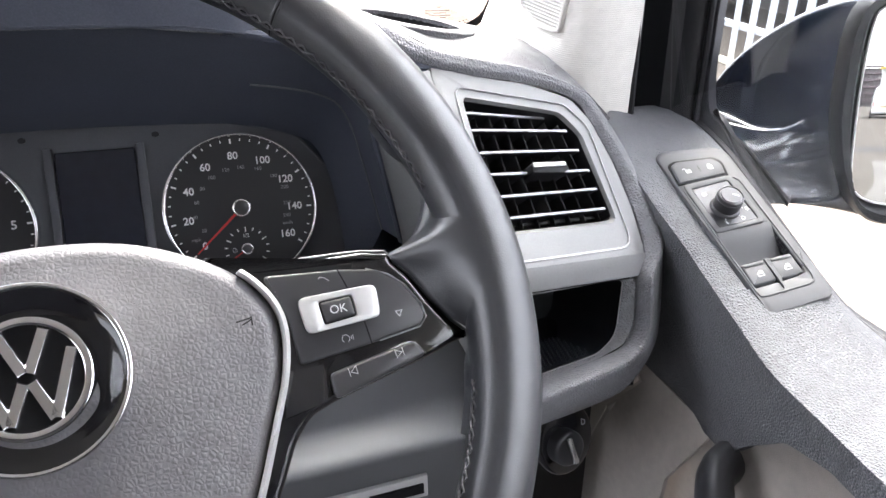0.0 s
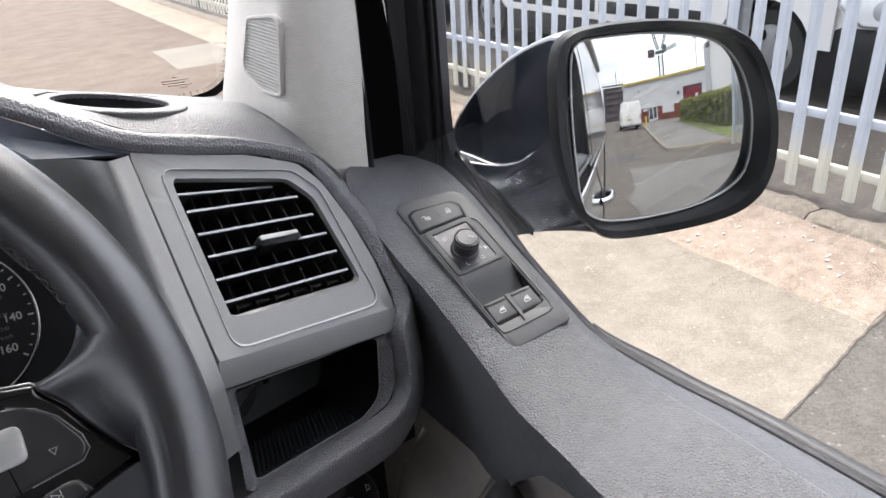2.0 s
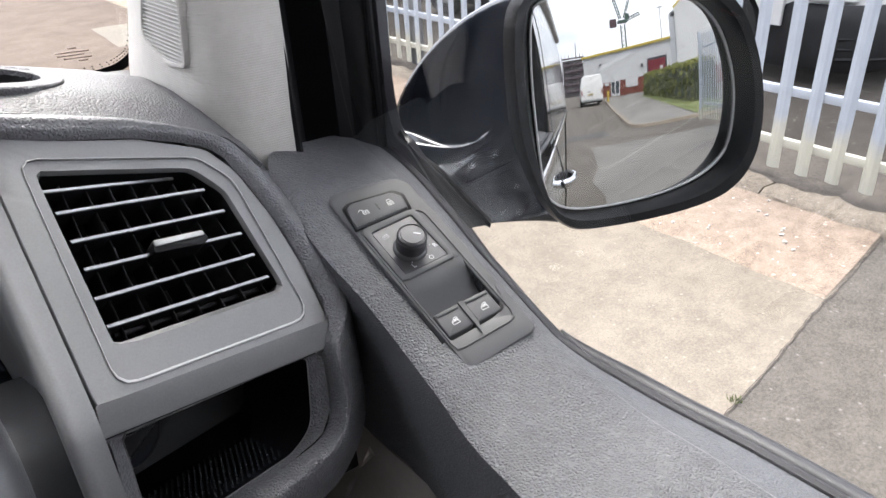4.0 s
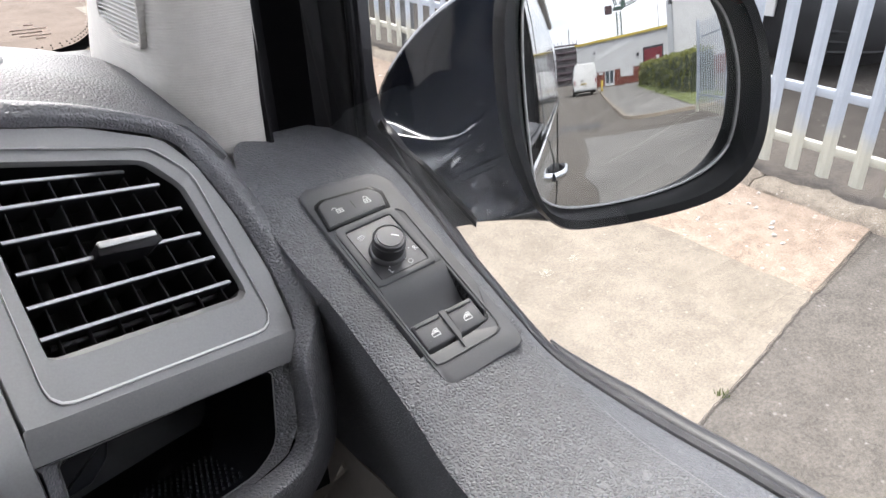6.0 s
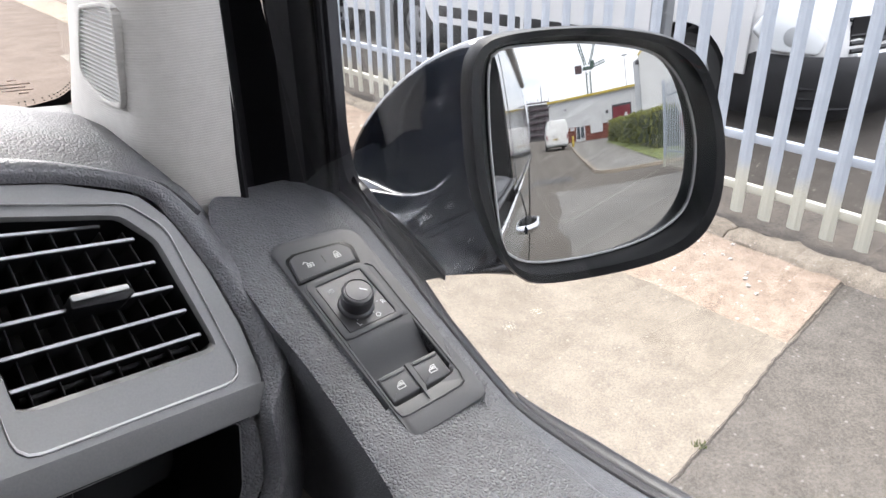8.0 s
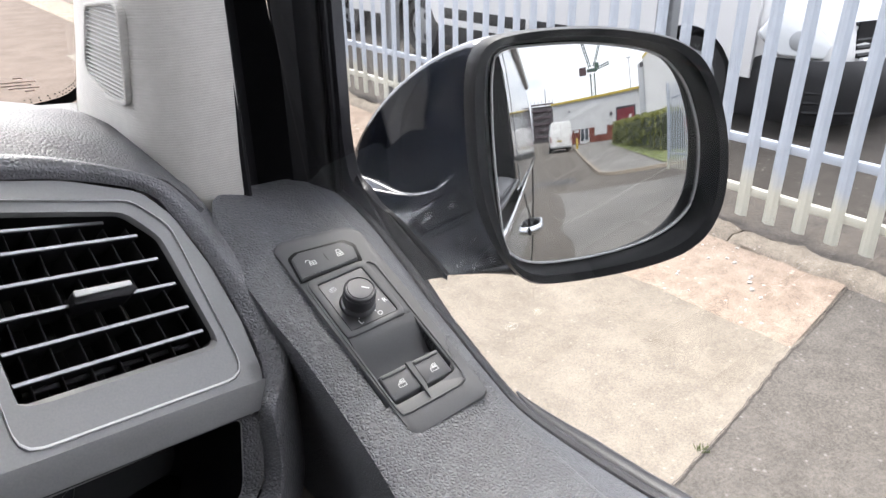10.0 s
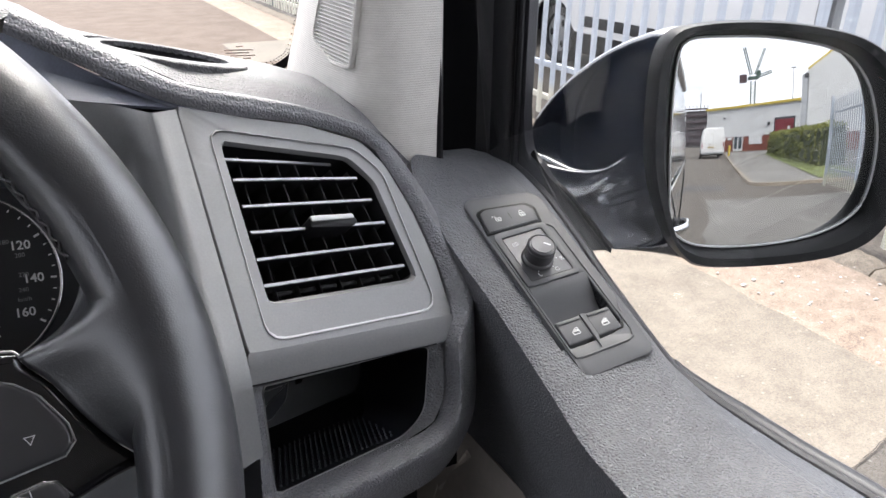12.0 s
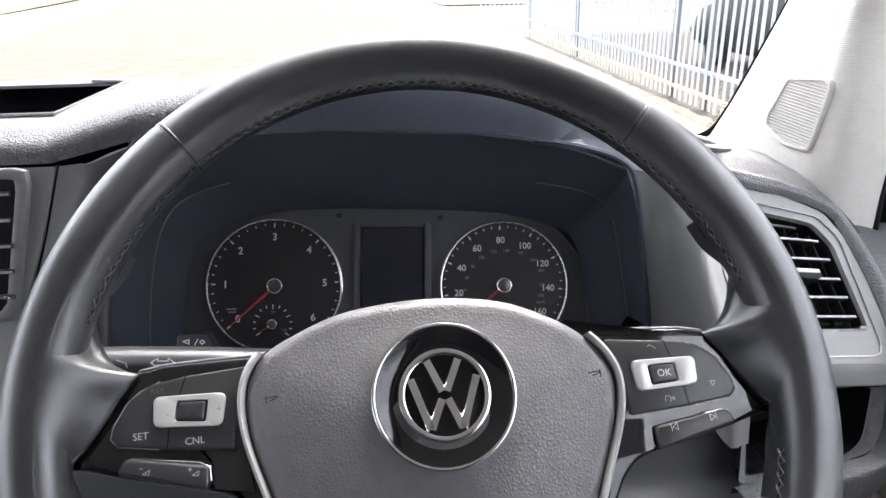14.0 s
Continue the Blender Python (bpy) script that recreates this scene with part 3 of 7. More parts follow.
# ---- behind the van, as the mirror shows it ----
path = spline([(6.2, -11.4, 0), (4.7, -11.5, 0), (3.2, -11.55, 0), (2.62, -12.0, 0), (2.55, -13.2, 0), (2.85, -20, 0), (3.4, -30, 0), (4.4, -46, 0)], 6)
rows = []
for i, p in enumerate(path):
    t = (path[min(i + 1, len(path) - 1)] - path[max(i - 1, 0)]).normalized()
    s = Vector((-t.y, t.x, 0)) if t.y < 0 else Vector((-t.y, t.x, 0))
    rows.append([p + Vector((0, 0, -0.01)), p + s * 0.02 + Vector((0, 0, 0.09)), p + s * 0.14 + Vector((0, 0, 0.10)), p + s * 0.15 + Vector((0, 0, 0.095))])
setting("rear_kerb", grid(rows), M_KERB, "grey kerb curving into the drive", "kerb", 40)
poly = [p + Vector((0, 0, 0.088)) for p in path] + [Vector((9.5, -46, 0.088)), Vector((8.2, -37, 0.088)), Vector((6.9, -20, 0.088)), Vector((6.2, -13, 0.088))]
b = bmesh.new()
b.faces.new([b.verts.new(p + (Vector((0.1, -0.1, 0)) if i < len(path) else Vector((0, 0, 0)))) for i, p in enumerate(poly)])
bmesh.ops.triangulate(b, faces=b.faces[:])
setting("rear_footway", b, M_DRIVE, "worn grey footway behind the van", "pavement")
setting("lawn", grid([[(x + (1.9 - 0.10 * (-12 - y) * 0.35) * k / 6, y, 0.11 + 0.03 * noise.noise((x + k, y, 2))) for k in range(7)] for x, y in [(4.9 + (-12 - y) * 0.10, y) for y in [-12 - 25 * i / 40 for i in range(41)]]]), M_GRASS, "mown green grass strip", "lawn", 60)
bms = []
for i in range(2600):
    y = rs.uniform(-34, -12)
    x = 4.95 + (-12 - y) * 0.10 + rs.uniform(0, 1.8)
    h = rs.uniform(0.03, 0.10)
    b = bmesh.new()
    a, c = rs.uniform(-0.02, 0.02), rs.uniform(-0.02, 0.02)
    b.faces.new([b.verts.new(q) for q in ((x, y, 0.09), (x + 0.02, y + 0.01, 0.09), (x + a + 0.01, y + c, 0.1 + h))])
    bms.append(b)
tagged(part("grass", joined(bms), M_GRASS, smooth=0), "tufts of mown grass", "grass", kind="stuff")


def hedge(name, p0, p1, h, w, seed, label):
    """Clipped hedge: solid core coloured as the shade inside, and many small leaf clumps with an uneven outline."""
    th = thing(name, label, "hedge", ((p0[0] + p1[0]) / 2, (p0[1] + p1[1]) / 2, 0.08), group="clipped hedges")
    a, b_ = Vector((*p0, 0.08)), Vector((*p1, 0.08))
    d = b_ - a
    s = Vector((-d.y, d.x, 0)).normalized()
    r = random.Random(seed)
    rows = []
    for i in range(13):
        row = []
        for j in range(12):
            an = math.pi * j / 11
            wob = 1 + 0.12 * noise.noise((i * 0.7, j * 0.9, seed))
            row.append(a + d * i / 12 + s * (math.cos(an) * w * 0.44 * wob) + Vector((0, 0, h * 0.93 * min(1, math.sin(an) * 1.7) * wob)))
        rows.append(row)
    part("core", grid(rows, cap=True), M_LEAFSHADE, th)
    verts, faces = [], []
    for k in range(int(2600 * d.length / 8)):
        t, an = r.random(), math.pi * r.random()
        bump = 1 + 0.13 * noise.noise((t * d.length * 0.8, an * 2, seed)) + r.uniform(-0.04, 0.05)
        c = a + d * t + s * (math.cos(an) * w * 0.5 * bump) + Vector((0, 0, h * min(1, math.sin(an) * 1.7) * bump))
        q = r.uniform(0.05, 0.11)
        u_, v_ = Vector((r.gauss(0, 1), r.gauss(0, 1), r.gauss(0, 1))).normalized(), Vector((r.gauss(0, 1), r.gauss(0, 1), r.gauss(0, 1))).normalized()
        k0 = len(verts)
        verts += [c - u_ * q, c + v_ * q * 0.6, c + u_ * q, c - v_ * q * 0.6]
        faces.append((k0, k0 + 1, k0 + 2, k0 + 3))
    me = bpy.data.meshes.new("leaves")
    me.from_pydata(verts, [], faces)
    ob = part("leaves", None, M_LEAF, th, "yellow-green clipped leaves", smooth=0, me=me)
    ob["kind"] = "stuff"
    return th


hedge("hedge", (7.0, -16.6), (7.35, -22.0), 1.75, 1.3, 11, "clipped green hedge beside the lawn")
hedge("hedge", (7.45, -22.2), (7.95, -29.5), 1.75, 1.3, 12, "clipped green hedge beside the lawn")
hedge("hedge", (8.0, -29.8), (8.5, -38), 1.8, 1.3, 13, "clipped green hedge beside the lawn")


def wall_panel(o, u, L, z0, z1, m, name, parent, label="", ribs=0.0):
    o, u = Vector(o), Vector(u).normalized()
    nrm = u.cross(Vector((0, 0, 1)))
    b = axes(o + u * (L / 2) + Vector((0, 0, (z0 + z1) / 2)), u, (0, 0, 1))
    return part(name, box(b, L, z1 - z0, 0.25), m, parent, label, smooth=0), b


# white works building with yellow eaves and a brick base
fac = thing("works_building", "white clad works building with yellow eaves and brick base", "building", (9, -54, 0))
FU = Vector((12.6, 8.4, 0)).normalized()
FO = Vector((2.6, -59.0, 0))
wall_panel(FO, FU, 16.5, 0, 2.0, M_BRICK, "brick_base", fac, "red brick base wall")
wall_panel(FO + Vector((-0.02, 0.05, 0)), FU, 16.5, 2.0, 5.9, M_CLAD, "cladding", fac, "white ribbed cladding")
fn = Vector((FU.y, -FU.x, 0)) * -1
for i in range(40):
    p = FO + FU * (0.2 + i * 0.41) + fn * 0.16
    part("cladding_rib", box(axes(p + Vector((0, 0, 3.95)), FU, (0, 0, 1)), 0.05, 3.9, 0.06), M_CLAD, fac, smooth=0)
part("eaves", box(axes(FO + FU * 8.3 + fn * 0.2 + Vector((0, 0, 6.02)), FU, (0, 0, 1)), 16.9, 0.30, 0.5), M_YELLOW, fac, "yellow eaves gutter", smooth=0)
part("roof", box(axes(FO + FU * 8.3 - fn * 6 + Vector((0, 0, 6.0)), FU, (0, 0, 1)), 16.5, 0.2, 12), M_GREYROOF, fac, smooth=0)


def on_wall(s, z, w, h, m, name, depth=0.06, parent=fac, label=""):
    return part(name, box(axes(FO + FU * s + fn * (0.13 + depth / 2) + Vector((0, 0, z))), w, h, depth) if False else box(axes(FO + FU * s + fn * (0.13 + depth / 2) + Vector((0, 0, z)), FU, (0, 0, 1)), w, h, depth), m, parent, label, smooth=0)


on_wall(12.2, 2.35, 3.0, 3.5, M_DARKFR, "shutter_frame", 0.1)
sh = on_wall(12.2, 2.2, 2.6, 3.2, M_REDSH, "roller_shutter", 0.16, label="dark red roller shutter")
for i in range(12):
    part("shutter_slat", box(axes(FO + FU * 12.2 + fn * 0.31 + Vector((0, 0, 0.75 + i * 0.26)), FU, (0, 0, 1)), 2.6, 0.03, 0.03), M_REDSH, sh, smooth=0)
on_wall(12.9, 2.6, 0.4, 0.6, M_CLAD, "sign_plate", 0.2)
on_wall(9.9, 3.4, 0.35, 0.45, M_DARKFR, "wall_box", 0.2)
dr = on_wall(5.4, 1.05, 1.5, 2.1, M_CLAD, "entrance_door", 0.08, label="white framed glass entrance door")
for s in (5.05, 5.75):
    part("pane", box(axes(FO + FU * s + fn * 0.22 + Vector((0, 0, 1.15)), FU, (0, 0, 1)), 0.5, 1.6, 0.03), M_DARKGL, dr, smooth=0)
w1 = on_wall(8.1, 1.45, 2.0, 1.1, M_CLAD, "window", 0.08, label="white window blind in the brick wall")
for s in (3.0, 4.0, 2.0):
    on_wall(s, 1.75, 0.7, 0.35, M_CLAD, "small_window", 0.08)
on_wall(3.0, 4.6, 0.25, 0.25, M_DARKFR, "wall_lamp", 0.2)
# taller gable building nearer
gab = thing("gable_building", "tall white clad gable with yellow edge and brick foot", "building", (14, -34, 0))
part("gable_wall", prism([(0, 0.9), (9, 0.9), (9, 8.6), (4.5, 9.2), (1.2, 7.6), (0, 6.9)], axes((10.7, -34.5, 0), (0.94, 0.34, 0), (0, 0, 1)), -0.2, 0.0), M_CLAD, gab, "white clad gable wall", smooth=0)
part("gable_foot", prism([(0, 0), (9, 0), (9, 1.5), (0, 1.5)], axes((10.7, -34.48, 0), (0.94, 0.34, 0), (0, 0, 1)), -0.2, 0.03), M_BRICK, gab, "red brick foot", smooth=0)
part("gable_edge", tube([axes((10.7, -34.5, 0), (0.94, 0.34, 0), (0, 0, 1)) @ Vector(p) for p in ((-0.1, 6.95, 0.05), (1.2, 7.7, 0.05), (4.5, 9.3, 0.05))], 0.14, 6), M_YELLOW, gab, "yellow gable edge")
part("side_wall", box((10.75, -35.6, 3.4), 0.25, 2.0, 6.8), M_CLAD, gab, smooth=0)
part("floodlight", box((10.45, -34.4, 6.4), 0.3, 0.5, 0.35, 0.03), M_DARKFR, gab)

# building under scaffold and far roofs
sc = thing("scaffolded_building", "far building wrapped in scaffold poles and boards", "building", (1, -120, 0))
part("block", box((1.2, -124, 5.4), 6.4, 6, 10.8), M_GREYBLK, sc, smooth=0)
for i in range(6):
    part("scaffold_deck", box((1.2, -120.4, 1.8 + 1.9 * i), 6.8, 1.3, 0.35), M_SCAF, sc, smooth=0)
for i in range(7):
    part("scaffold_pole", tube([(-2.2 + 1.13 * i, -119.7, 0), (-2.2 + 1.13 * i, -119.7, 12.4)], 0.09, 5), M_SCAF, sc)
part("mast", tube([(2.4, -123, 10.8), (2.4, -123, 16)], 0.12, 5), M_SCAF, sc)
for k, (x, w, h, y) in enumerate(((12, 14, 10.5, -150), (25, 16, 9.0, -160), (-14, 12, 9.5, -150), (50, 40, 9, -170), (-45, 40, 8, -170))):
    r = thing("far_building", "low grey far roofs on the skyline", "building", (x, y, 0), group="far roofs")
    part("block", box((x, y, h / 2), w, 8, h), M_GREYBLK, r, smooth=0)
    part("roof", prism([(-w / 2 - 0.3, 0), (w / 2 + 0.3, 0), (w / 2 - 2, 1.2), (-w / 2 + 2, 1.2)], axes((x, y + 4.2, h), (1, 0, 0), (0, 0, 1)), -8, 0), M_GREYROOF, r, smooth=0)

# tower crane
crane = thing("tower_crane", "dark green lattice tower crane with two raised jibs", "crane", (29, -198, 0))
CX, CY = 29.0, -198.0


def lattice(p0, p1, w, n, parent, name, m):
    p0, p1 = Vector(p0), Vector(p1)
    d = (p1 - p0)
    t = d.normalized()
    a = t.cross(Vector((0, 1, 0)) if abs(t.y) < 0.9 else Vector((1, 0, 0))).normalized()
    b = t.cross(a).normalized()
    cs = [(a + b) * w / 2, (a - b) * w / 2, (-a - b) * w / 2, (b - a) * w / 2]
    bms = [tube([p0 + c, p1 + c], 0.16, 4) for c in cs]
    for i in range(n):
        for k in range(4):
            bms.append(tube([p0 + d * i / n + cs[k], p0 + d * (i + 1) / n + cs[(k + 1) % 4]], 0.10, 4))
    return part(name, joined(bms), m, parent)


lattice((CX, CY, 0), (CX, CY, 29), 2.2, 14, crane, "mast", M_CRANE)
part("machine_deck", box((CX, CY, 30.5), 5.0, 4, 1.2), M_CRANE, crane, smooth=0)
part("counterweight", box((CX - 5.0, CY, 30.4), 3.4, 3, 3.6), M_CRANEDK, crane, smooth=0)
part("cab", box((CX + 2.5, CY + 1, 32.4), 2.0, 2, 2.4), M_CRANE, crane, smooth=0)
lattice((CX + 2, CY, 31), (CX + 9.5, CY, 33), 1.2, 6, crane, "counter_jib", M_CRANE)
lattice((CX - 1, CY, 32), (CX - 4.5, CY, 45), 1.1, 8, crane, "jib", M_CRANE)
lattice((CX + 1.0, CY, 32), (CX + 5.8, CY, 44), 0.9, 8, crane, "a_frame", M_CRANE)
part("tie", tube([(CX - 4.5, CY, 45), (CX + 5.8, CY, 44)], 0.05, 4), M_CRANE, crane)
part("tie", tube([(CX - 4.5, CY, 45), (CX - 30, CY, 49)], 0.06, 4), M_CRANE, crane)
# far lamp post
lamp = thing("lighting_column", "slim grey lighting column", "lamp post", (16, -62, 0))
part("column", tube([(16, -62, 0), (16, -62, 11.6)], [0.09, 0.05], 8), M_GREYROOF, lamp)
part("lantern", box((16, -62, 11.7), 0.9, 0.3, 0.12, 0.02), M_GREYROOF, lamp)

# ---- dashboard ----
def ring_p(m, a0, a1, b0, b1, h=0.004):
    o, i = oval(0, 0, a1, b1, 48), oval(0, 0, a0, b0, 48)
    return grid([[m @ Vector((*p, z)) for p in q] for q, z in ((o, -0.012), (o, 0.0004), ([(x * 0.985, y * 0.985) for x, y in o], 0.0012), ([(x * 1.03, y * 1.03) for x, y in i], 0.0018), (i, 0.0012), (i, -0.006))], cu=True)



dash = thing("dashboard", "dark grey grained plastic dashboard of a van", "dashboard", (0, 0.8, 1.2))
SEC = [
    (-0.95, [(1.06, 1.462), (0.965, 1.508), (0.90, 1.5175), (0.72, 1.5180), (0.668, 1.5100), (0.660, 1.4945)]),
    (-0.45, [(1.06, 1.462), (0.965, 1.508), (0.90, 1.5175), (0.72, 1.5180), (0.668, 1.5100), (0.660, 1.4945)]),
    (-0.262, [(1.06, 1.462), (0.965, 1.508), (0.90, 1.5175), (0.72, 1.5180), (0.668, 1.5100), (0.660, 1.4945)]),
    (-0.25, [(1.06, 1.462), (0.965, 1.508), (0.90, 1.5175), (0.72, 1.5180), (0.668, 1.5100), (0.660, 1.4945)]),
    (-0.19, [(1.06, 1.44), (0.90, 1.502), (0.76, 1.5300), (0.695, 1.5330), (0.664, 1.5260), (0.660, 1.5085)]),
    (-0.06, [(1.06, 1.44), (0.90, 1.512), (0.76, 1.551), (0.692, 1.556), (0.662, 1.543), (0.660, 1.509)]),
    (0.04, [(1.055, 1.438), (0.90, 1.490), (0.76, 1.540), (0.692, 1.550), (0.664, 1.536), (0.661, 1.503)]),
    (0.10, [(1.05, 1.435), (0.90, 1.478), (0.76, 1.524), (0.695, 1.536), (0.668, 1.521), (0.664, 1.493)]),
    (0.150, [(1.040, 1.431), (0.90, 1.468), (0.80, 1.5000), (0.7525, 1.5085), (0.712, 1.5125), (0.6985, 1.5110)]),
    (0.1706, [(1.035, 1.430), (0.90, 1.459), (0.81, 1.4870), (0.7525, 1.4935), (0.715, 1.4985), (0.6952, 1.4997)]),
    (0.1975, [(1.03, 1.426), (0.90, 1.452), (0.81, 1.4795), (0.7525, 1.4822), (0.712, 1.4855), (0.6909, 1.4847)]),
    (0.2236, [(1.02, 1.422), (0.90, 1.446), (0.81, 1.4735), (0.7525, 1.4762), (0.712, 1.4775), (0.6869, 1.4702)]),
    (0.2623, [(1.005, 1.419), (0.90, 1.440), (0.81, 1.4650), (0.7525, 1.4675), (0.715, 1.4675), (0.6908, 1.4586)]),
    (0.3013, [(0.995, 1.417), (0.90, 1.433), (0.81, 1.4550), (0.7525, 1.4570), (0.718, 1.4555), (0.6939, 1.4461)]),
    (0.3336, [(0.985, 1.415), (0.90, 1.426), (0.81, 1.4440), (0.760, 1.4445), (0.722, 1.4420), (0.693, 1.4323)]),
    (0.3488, [(0.985, 1.414), (0.90, 1.420), (0.81, 1.4330), (0.765, 1.4325), (0.728, 1.4305), (0.6904, 1.4236)]),
    (0.3632, [(0.985, 1.413), (0.90, 1.415), (0.80, 1.421), (0.755, 1.417), (0.720, 1.412), (0.6785, 1.4060)]),
]
rows = []
for a, b in zip(SEC, SEC[1:]):
    n = 12 if a[0] > 0.1 else 6
    for s in range(n):
        t = s / n
        rows.append([Vector((a[0] + (b[0] - a[0]) * t, p[0] + (q[0] - p[0]) * t, p[1] + (q[1] - p[1]) * t)) for p, q in zip(a[1], b[1])])
rows.append([Vector((SEC[-1][0], *p)) for p in SEC[-1][1]])
rows = [spline(r, 10) for r in rows]
RV = axes((0.2255, 0.7525, 1.4758), (0.975, 0.0, -0.222), (0.0, 1.0, -0.045))
top = grid(rows)
inv = RV.inverted()
bmesh.ops.delete(top, geom=[q for q in top.faces if (inv @ q.calc_center_median()).x ** 2 / 0.0475 ** 2 + (inv @ q.calc_center_median()).y ** 2 / 0.0465 ** 2 < 1], context="FACES")
bmesh.ops.delete(top, geom=[q for q in top.faces if q.calc_center_median().x < -0.2615 and 0.715 < q.calc_center_median().y < 0.893], context="FACES")
part("top_pad", slab(top, 0.003), M_PADTOP, dash, "grained soft-touch dash top")

brow = [r[-31:] for r in rows if -0.150 <= r[-1].x <= 0.150]
part("hood_brow", slab(grid([[p + Vector((0, -0.0012, 0.0014)) for p in r] for r in brow]), 0.001), M_SHROUD, dash, "matt dark brow over the instruments", smooth=60)
# padded band that runs under the dash top, round its end and under the pocket: inner edge, ridge and outer edge
VM = axes((0.2825, 0.6325, 1.38925), (0.9286, 0.3711, 0), (-0.2524, 0.6315, 0.7332))
CM = axes((0.2830, 0.5780, 1.2950), (0.985, 0.17, -0.06), (0.0, 0.30, 0.954))
BAND = [(VM, (-0.110, 0.154, -0.001), (-0.107, 0.159, 0.002), (-0.101, 0.166, 0.002)),
        (VM, (-0.0885, 0.1355, -0.001), (-0.086, 0.1405, 0.003), (-0.0807, 0.1488, 0.002)),
        (VM, (-0.0657, 0.1148, -0.001), (-0.063, 0.1205, 0.003), (-0.0573, 0.1283, 0.002)),
        (VM, (-0.0416, 0.0970, -0.001), (-0.0393, 0.1020, 0.003), (-0.0345, 0.1086, 0.002)),
        (VM, (-0.0053, 0.0805, -0.001), (-0.0025, 0.0860, 0.003), (0.0029, 0.0928, 0.002)),
        (VM, (0.0300, 0.0675, -0.001), (0.0330, 0.0720, 0.003), (0.0402, 0.0757, 0.002)),
        (VM, (0.0655, 0.0465, -0.001), (0.0690, 0.0500, 0.003), (0.0780, 0.0500, 0.001)),
        (VM, (0.0732, 0.0255, -0.001), (0.0785, 0.0265, 0.003), (0.0905, 0.0255, -0.002)),
        (VM, (0.0738, -0.010, -0.001), (0.0802, -0.010, 0.004), (0.0955, -0.010, -0.004)),
        (VM, (0.0690, -0.048, -0.001), (0.0768, -0.050, 0.005), (0.0930, -0.045, -0.004)),
        (VM, (0.0615, -0.076, -0.001), (0.0705, -0.082, 0.005), (0.0880, -0.075, -0.005)),
        (CM, (0.0660, 0.0235, 0.000), (0.0700, 0.0250, 0.011), (0.0940, 0.022, -0.003)),
        (CM, (0.0630, 0.000, 0.000), (0.0668, -0.002, 0.012), (0.0905, -0.014, -0.004)),
        (CM, (0.0600, -0.014, 0.000), (0.0628, -0.018, 0.013), (0.0830, -0.037, -0.004)),
        (CM, (0.0495, -0.026, 0.000), (0.0510, -0.031, 0.013), (0.0630, -0.057, -0.004)),
        (CM, (0.0270, -0.030, 0.000), (0.0270, -0.0365, 0.013), (0.0360, -0.064, -0.001)),
        (CM, (-0.0230, -0.033, 0.000), (-0.0230, -0.0400, 0.013), (-0.0280, -0.065, 0.001)),
        (CM, (-0.0700, -0.036, 0.000), (-0.0700, -0.0430, 0.013), (-0.0850, -0.066, 0.001))]
b_in, b_rd, b_out = (spline([m @ Vector(r[k]) for m, *r in BAND], 7) for k in range(3))
rows = []
for k, (a, r, o) in enumerate(zip(b_in, b_rd, b_out)):
    w = min(1.0, max(0.0, (k / 7 - 5.0) / 2.0))
    back = o + Vector((0.010 * w, 0.045, -0.006 * (1 - w)))
    up = VM.to_3x3() @ Vector((0, 0, 1))
    prof = spline([a + up * 0.0005, a + (r - a) * 0.5 + up * 0.0028, r + up * 0.0018, r + (o - r) * 0.5 + up * 0.0030, o, o + (back - o) * 0.25, back], 4)
    rows.append([a + (Vector((0, 0.020, -0.002)) if k < 74 else Vector((0, 0.004, -0.010)))] + prof)
part("end_pad", grid(rows), M_PAD, dash, "grained padded band round the dash end", smooth=55)
cheek_t = spline([(0.085, 0.666, 1.4955), (0.105, 0.672, 1.4975), (0.122, 0.682, 1.5000)], 6) + b_in[:26]
cheek_b = spline([(0.085, 0.664, 1.4945), (0.122, 0.668, 1.4850), (0.158, 0.670, 1.4700), (0.2172, 0.680, 1.4560), (0.262, 0.700, 1.440)], 20)
cheek_b = [cheek_b[round(i * (len(cheek_b) - 1) / (len(cheek_t) - 1))] for i in range(len(cheek_t))]
part("hood_cheek", slab(grid([cheek_t, [a + (b - a) * 0.5 + Vector((0, 0.006, 0)) for a, b in zip(cheek_t, cheek_b)], cheek_b]), 0.002), M_SHROUD, dash, "dark underside of the dash top beside the hood")

# satin trim with the vent opening
FACE = rounded([(-0.0435, 0.0965), (-0.0774, -0.0484), (0.0577, -0.0830), (0.0680, -0.0480), (0.0732, -0.0100), (0.0727, 0.0255), (0.0648, 0.0460), (0.0300, 0.0672), (-0.0053, 0.0800)], [0.001, 0.001, 0.003, 0.03, 0.03, 0.012, 0.012, 0.02, 0.02], 5)
OPEN = rounded([(-0.0290, 0.0690), (-0.0512, -0.0270), (0.0480, -0.0508), (0.0570, 0.0180), (0.0470, 0.0385)], [0.002, 0.003, 0.006, 0.012, 0.008], 5)
LINE = rounded([(-0.0330, 0.0790), (-0.0645, -0.0475), (0.0492, -0.0755), (0.0672, 0.0210), (0.0560, 0.0430)], [0.008, 0.011, 0.012, 0.018, 0.012], 5)
fo, op, ln = (resample(o, 90, o[0]) for o in (FACE, OPEN, LINE))
part("vent_trim", ringplate(fo, ln, VM, -0.035, 0.0, 0.0012), M_TRIM, dash, "satin grey vent surround")
lo = [(p[0] + (q[0] - p[0]) * 0.06, p[1] + (q[1] - p[1]) * 0.06) for p, q in zip(ln, op)]
part("vent_trim_bead", ringplate(ln, lo, VM, -0.012, 0.0008, 0.0003), M_SILVER, dash, "thin bright bead round the vent")
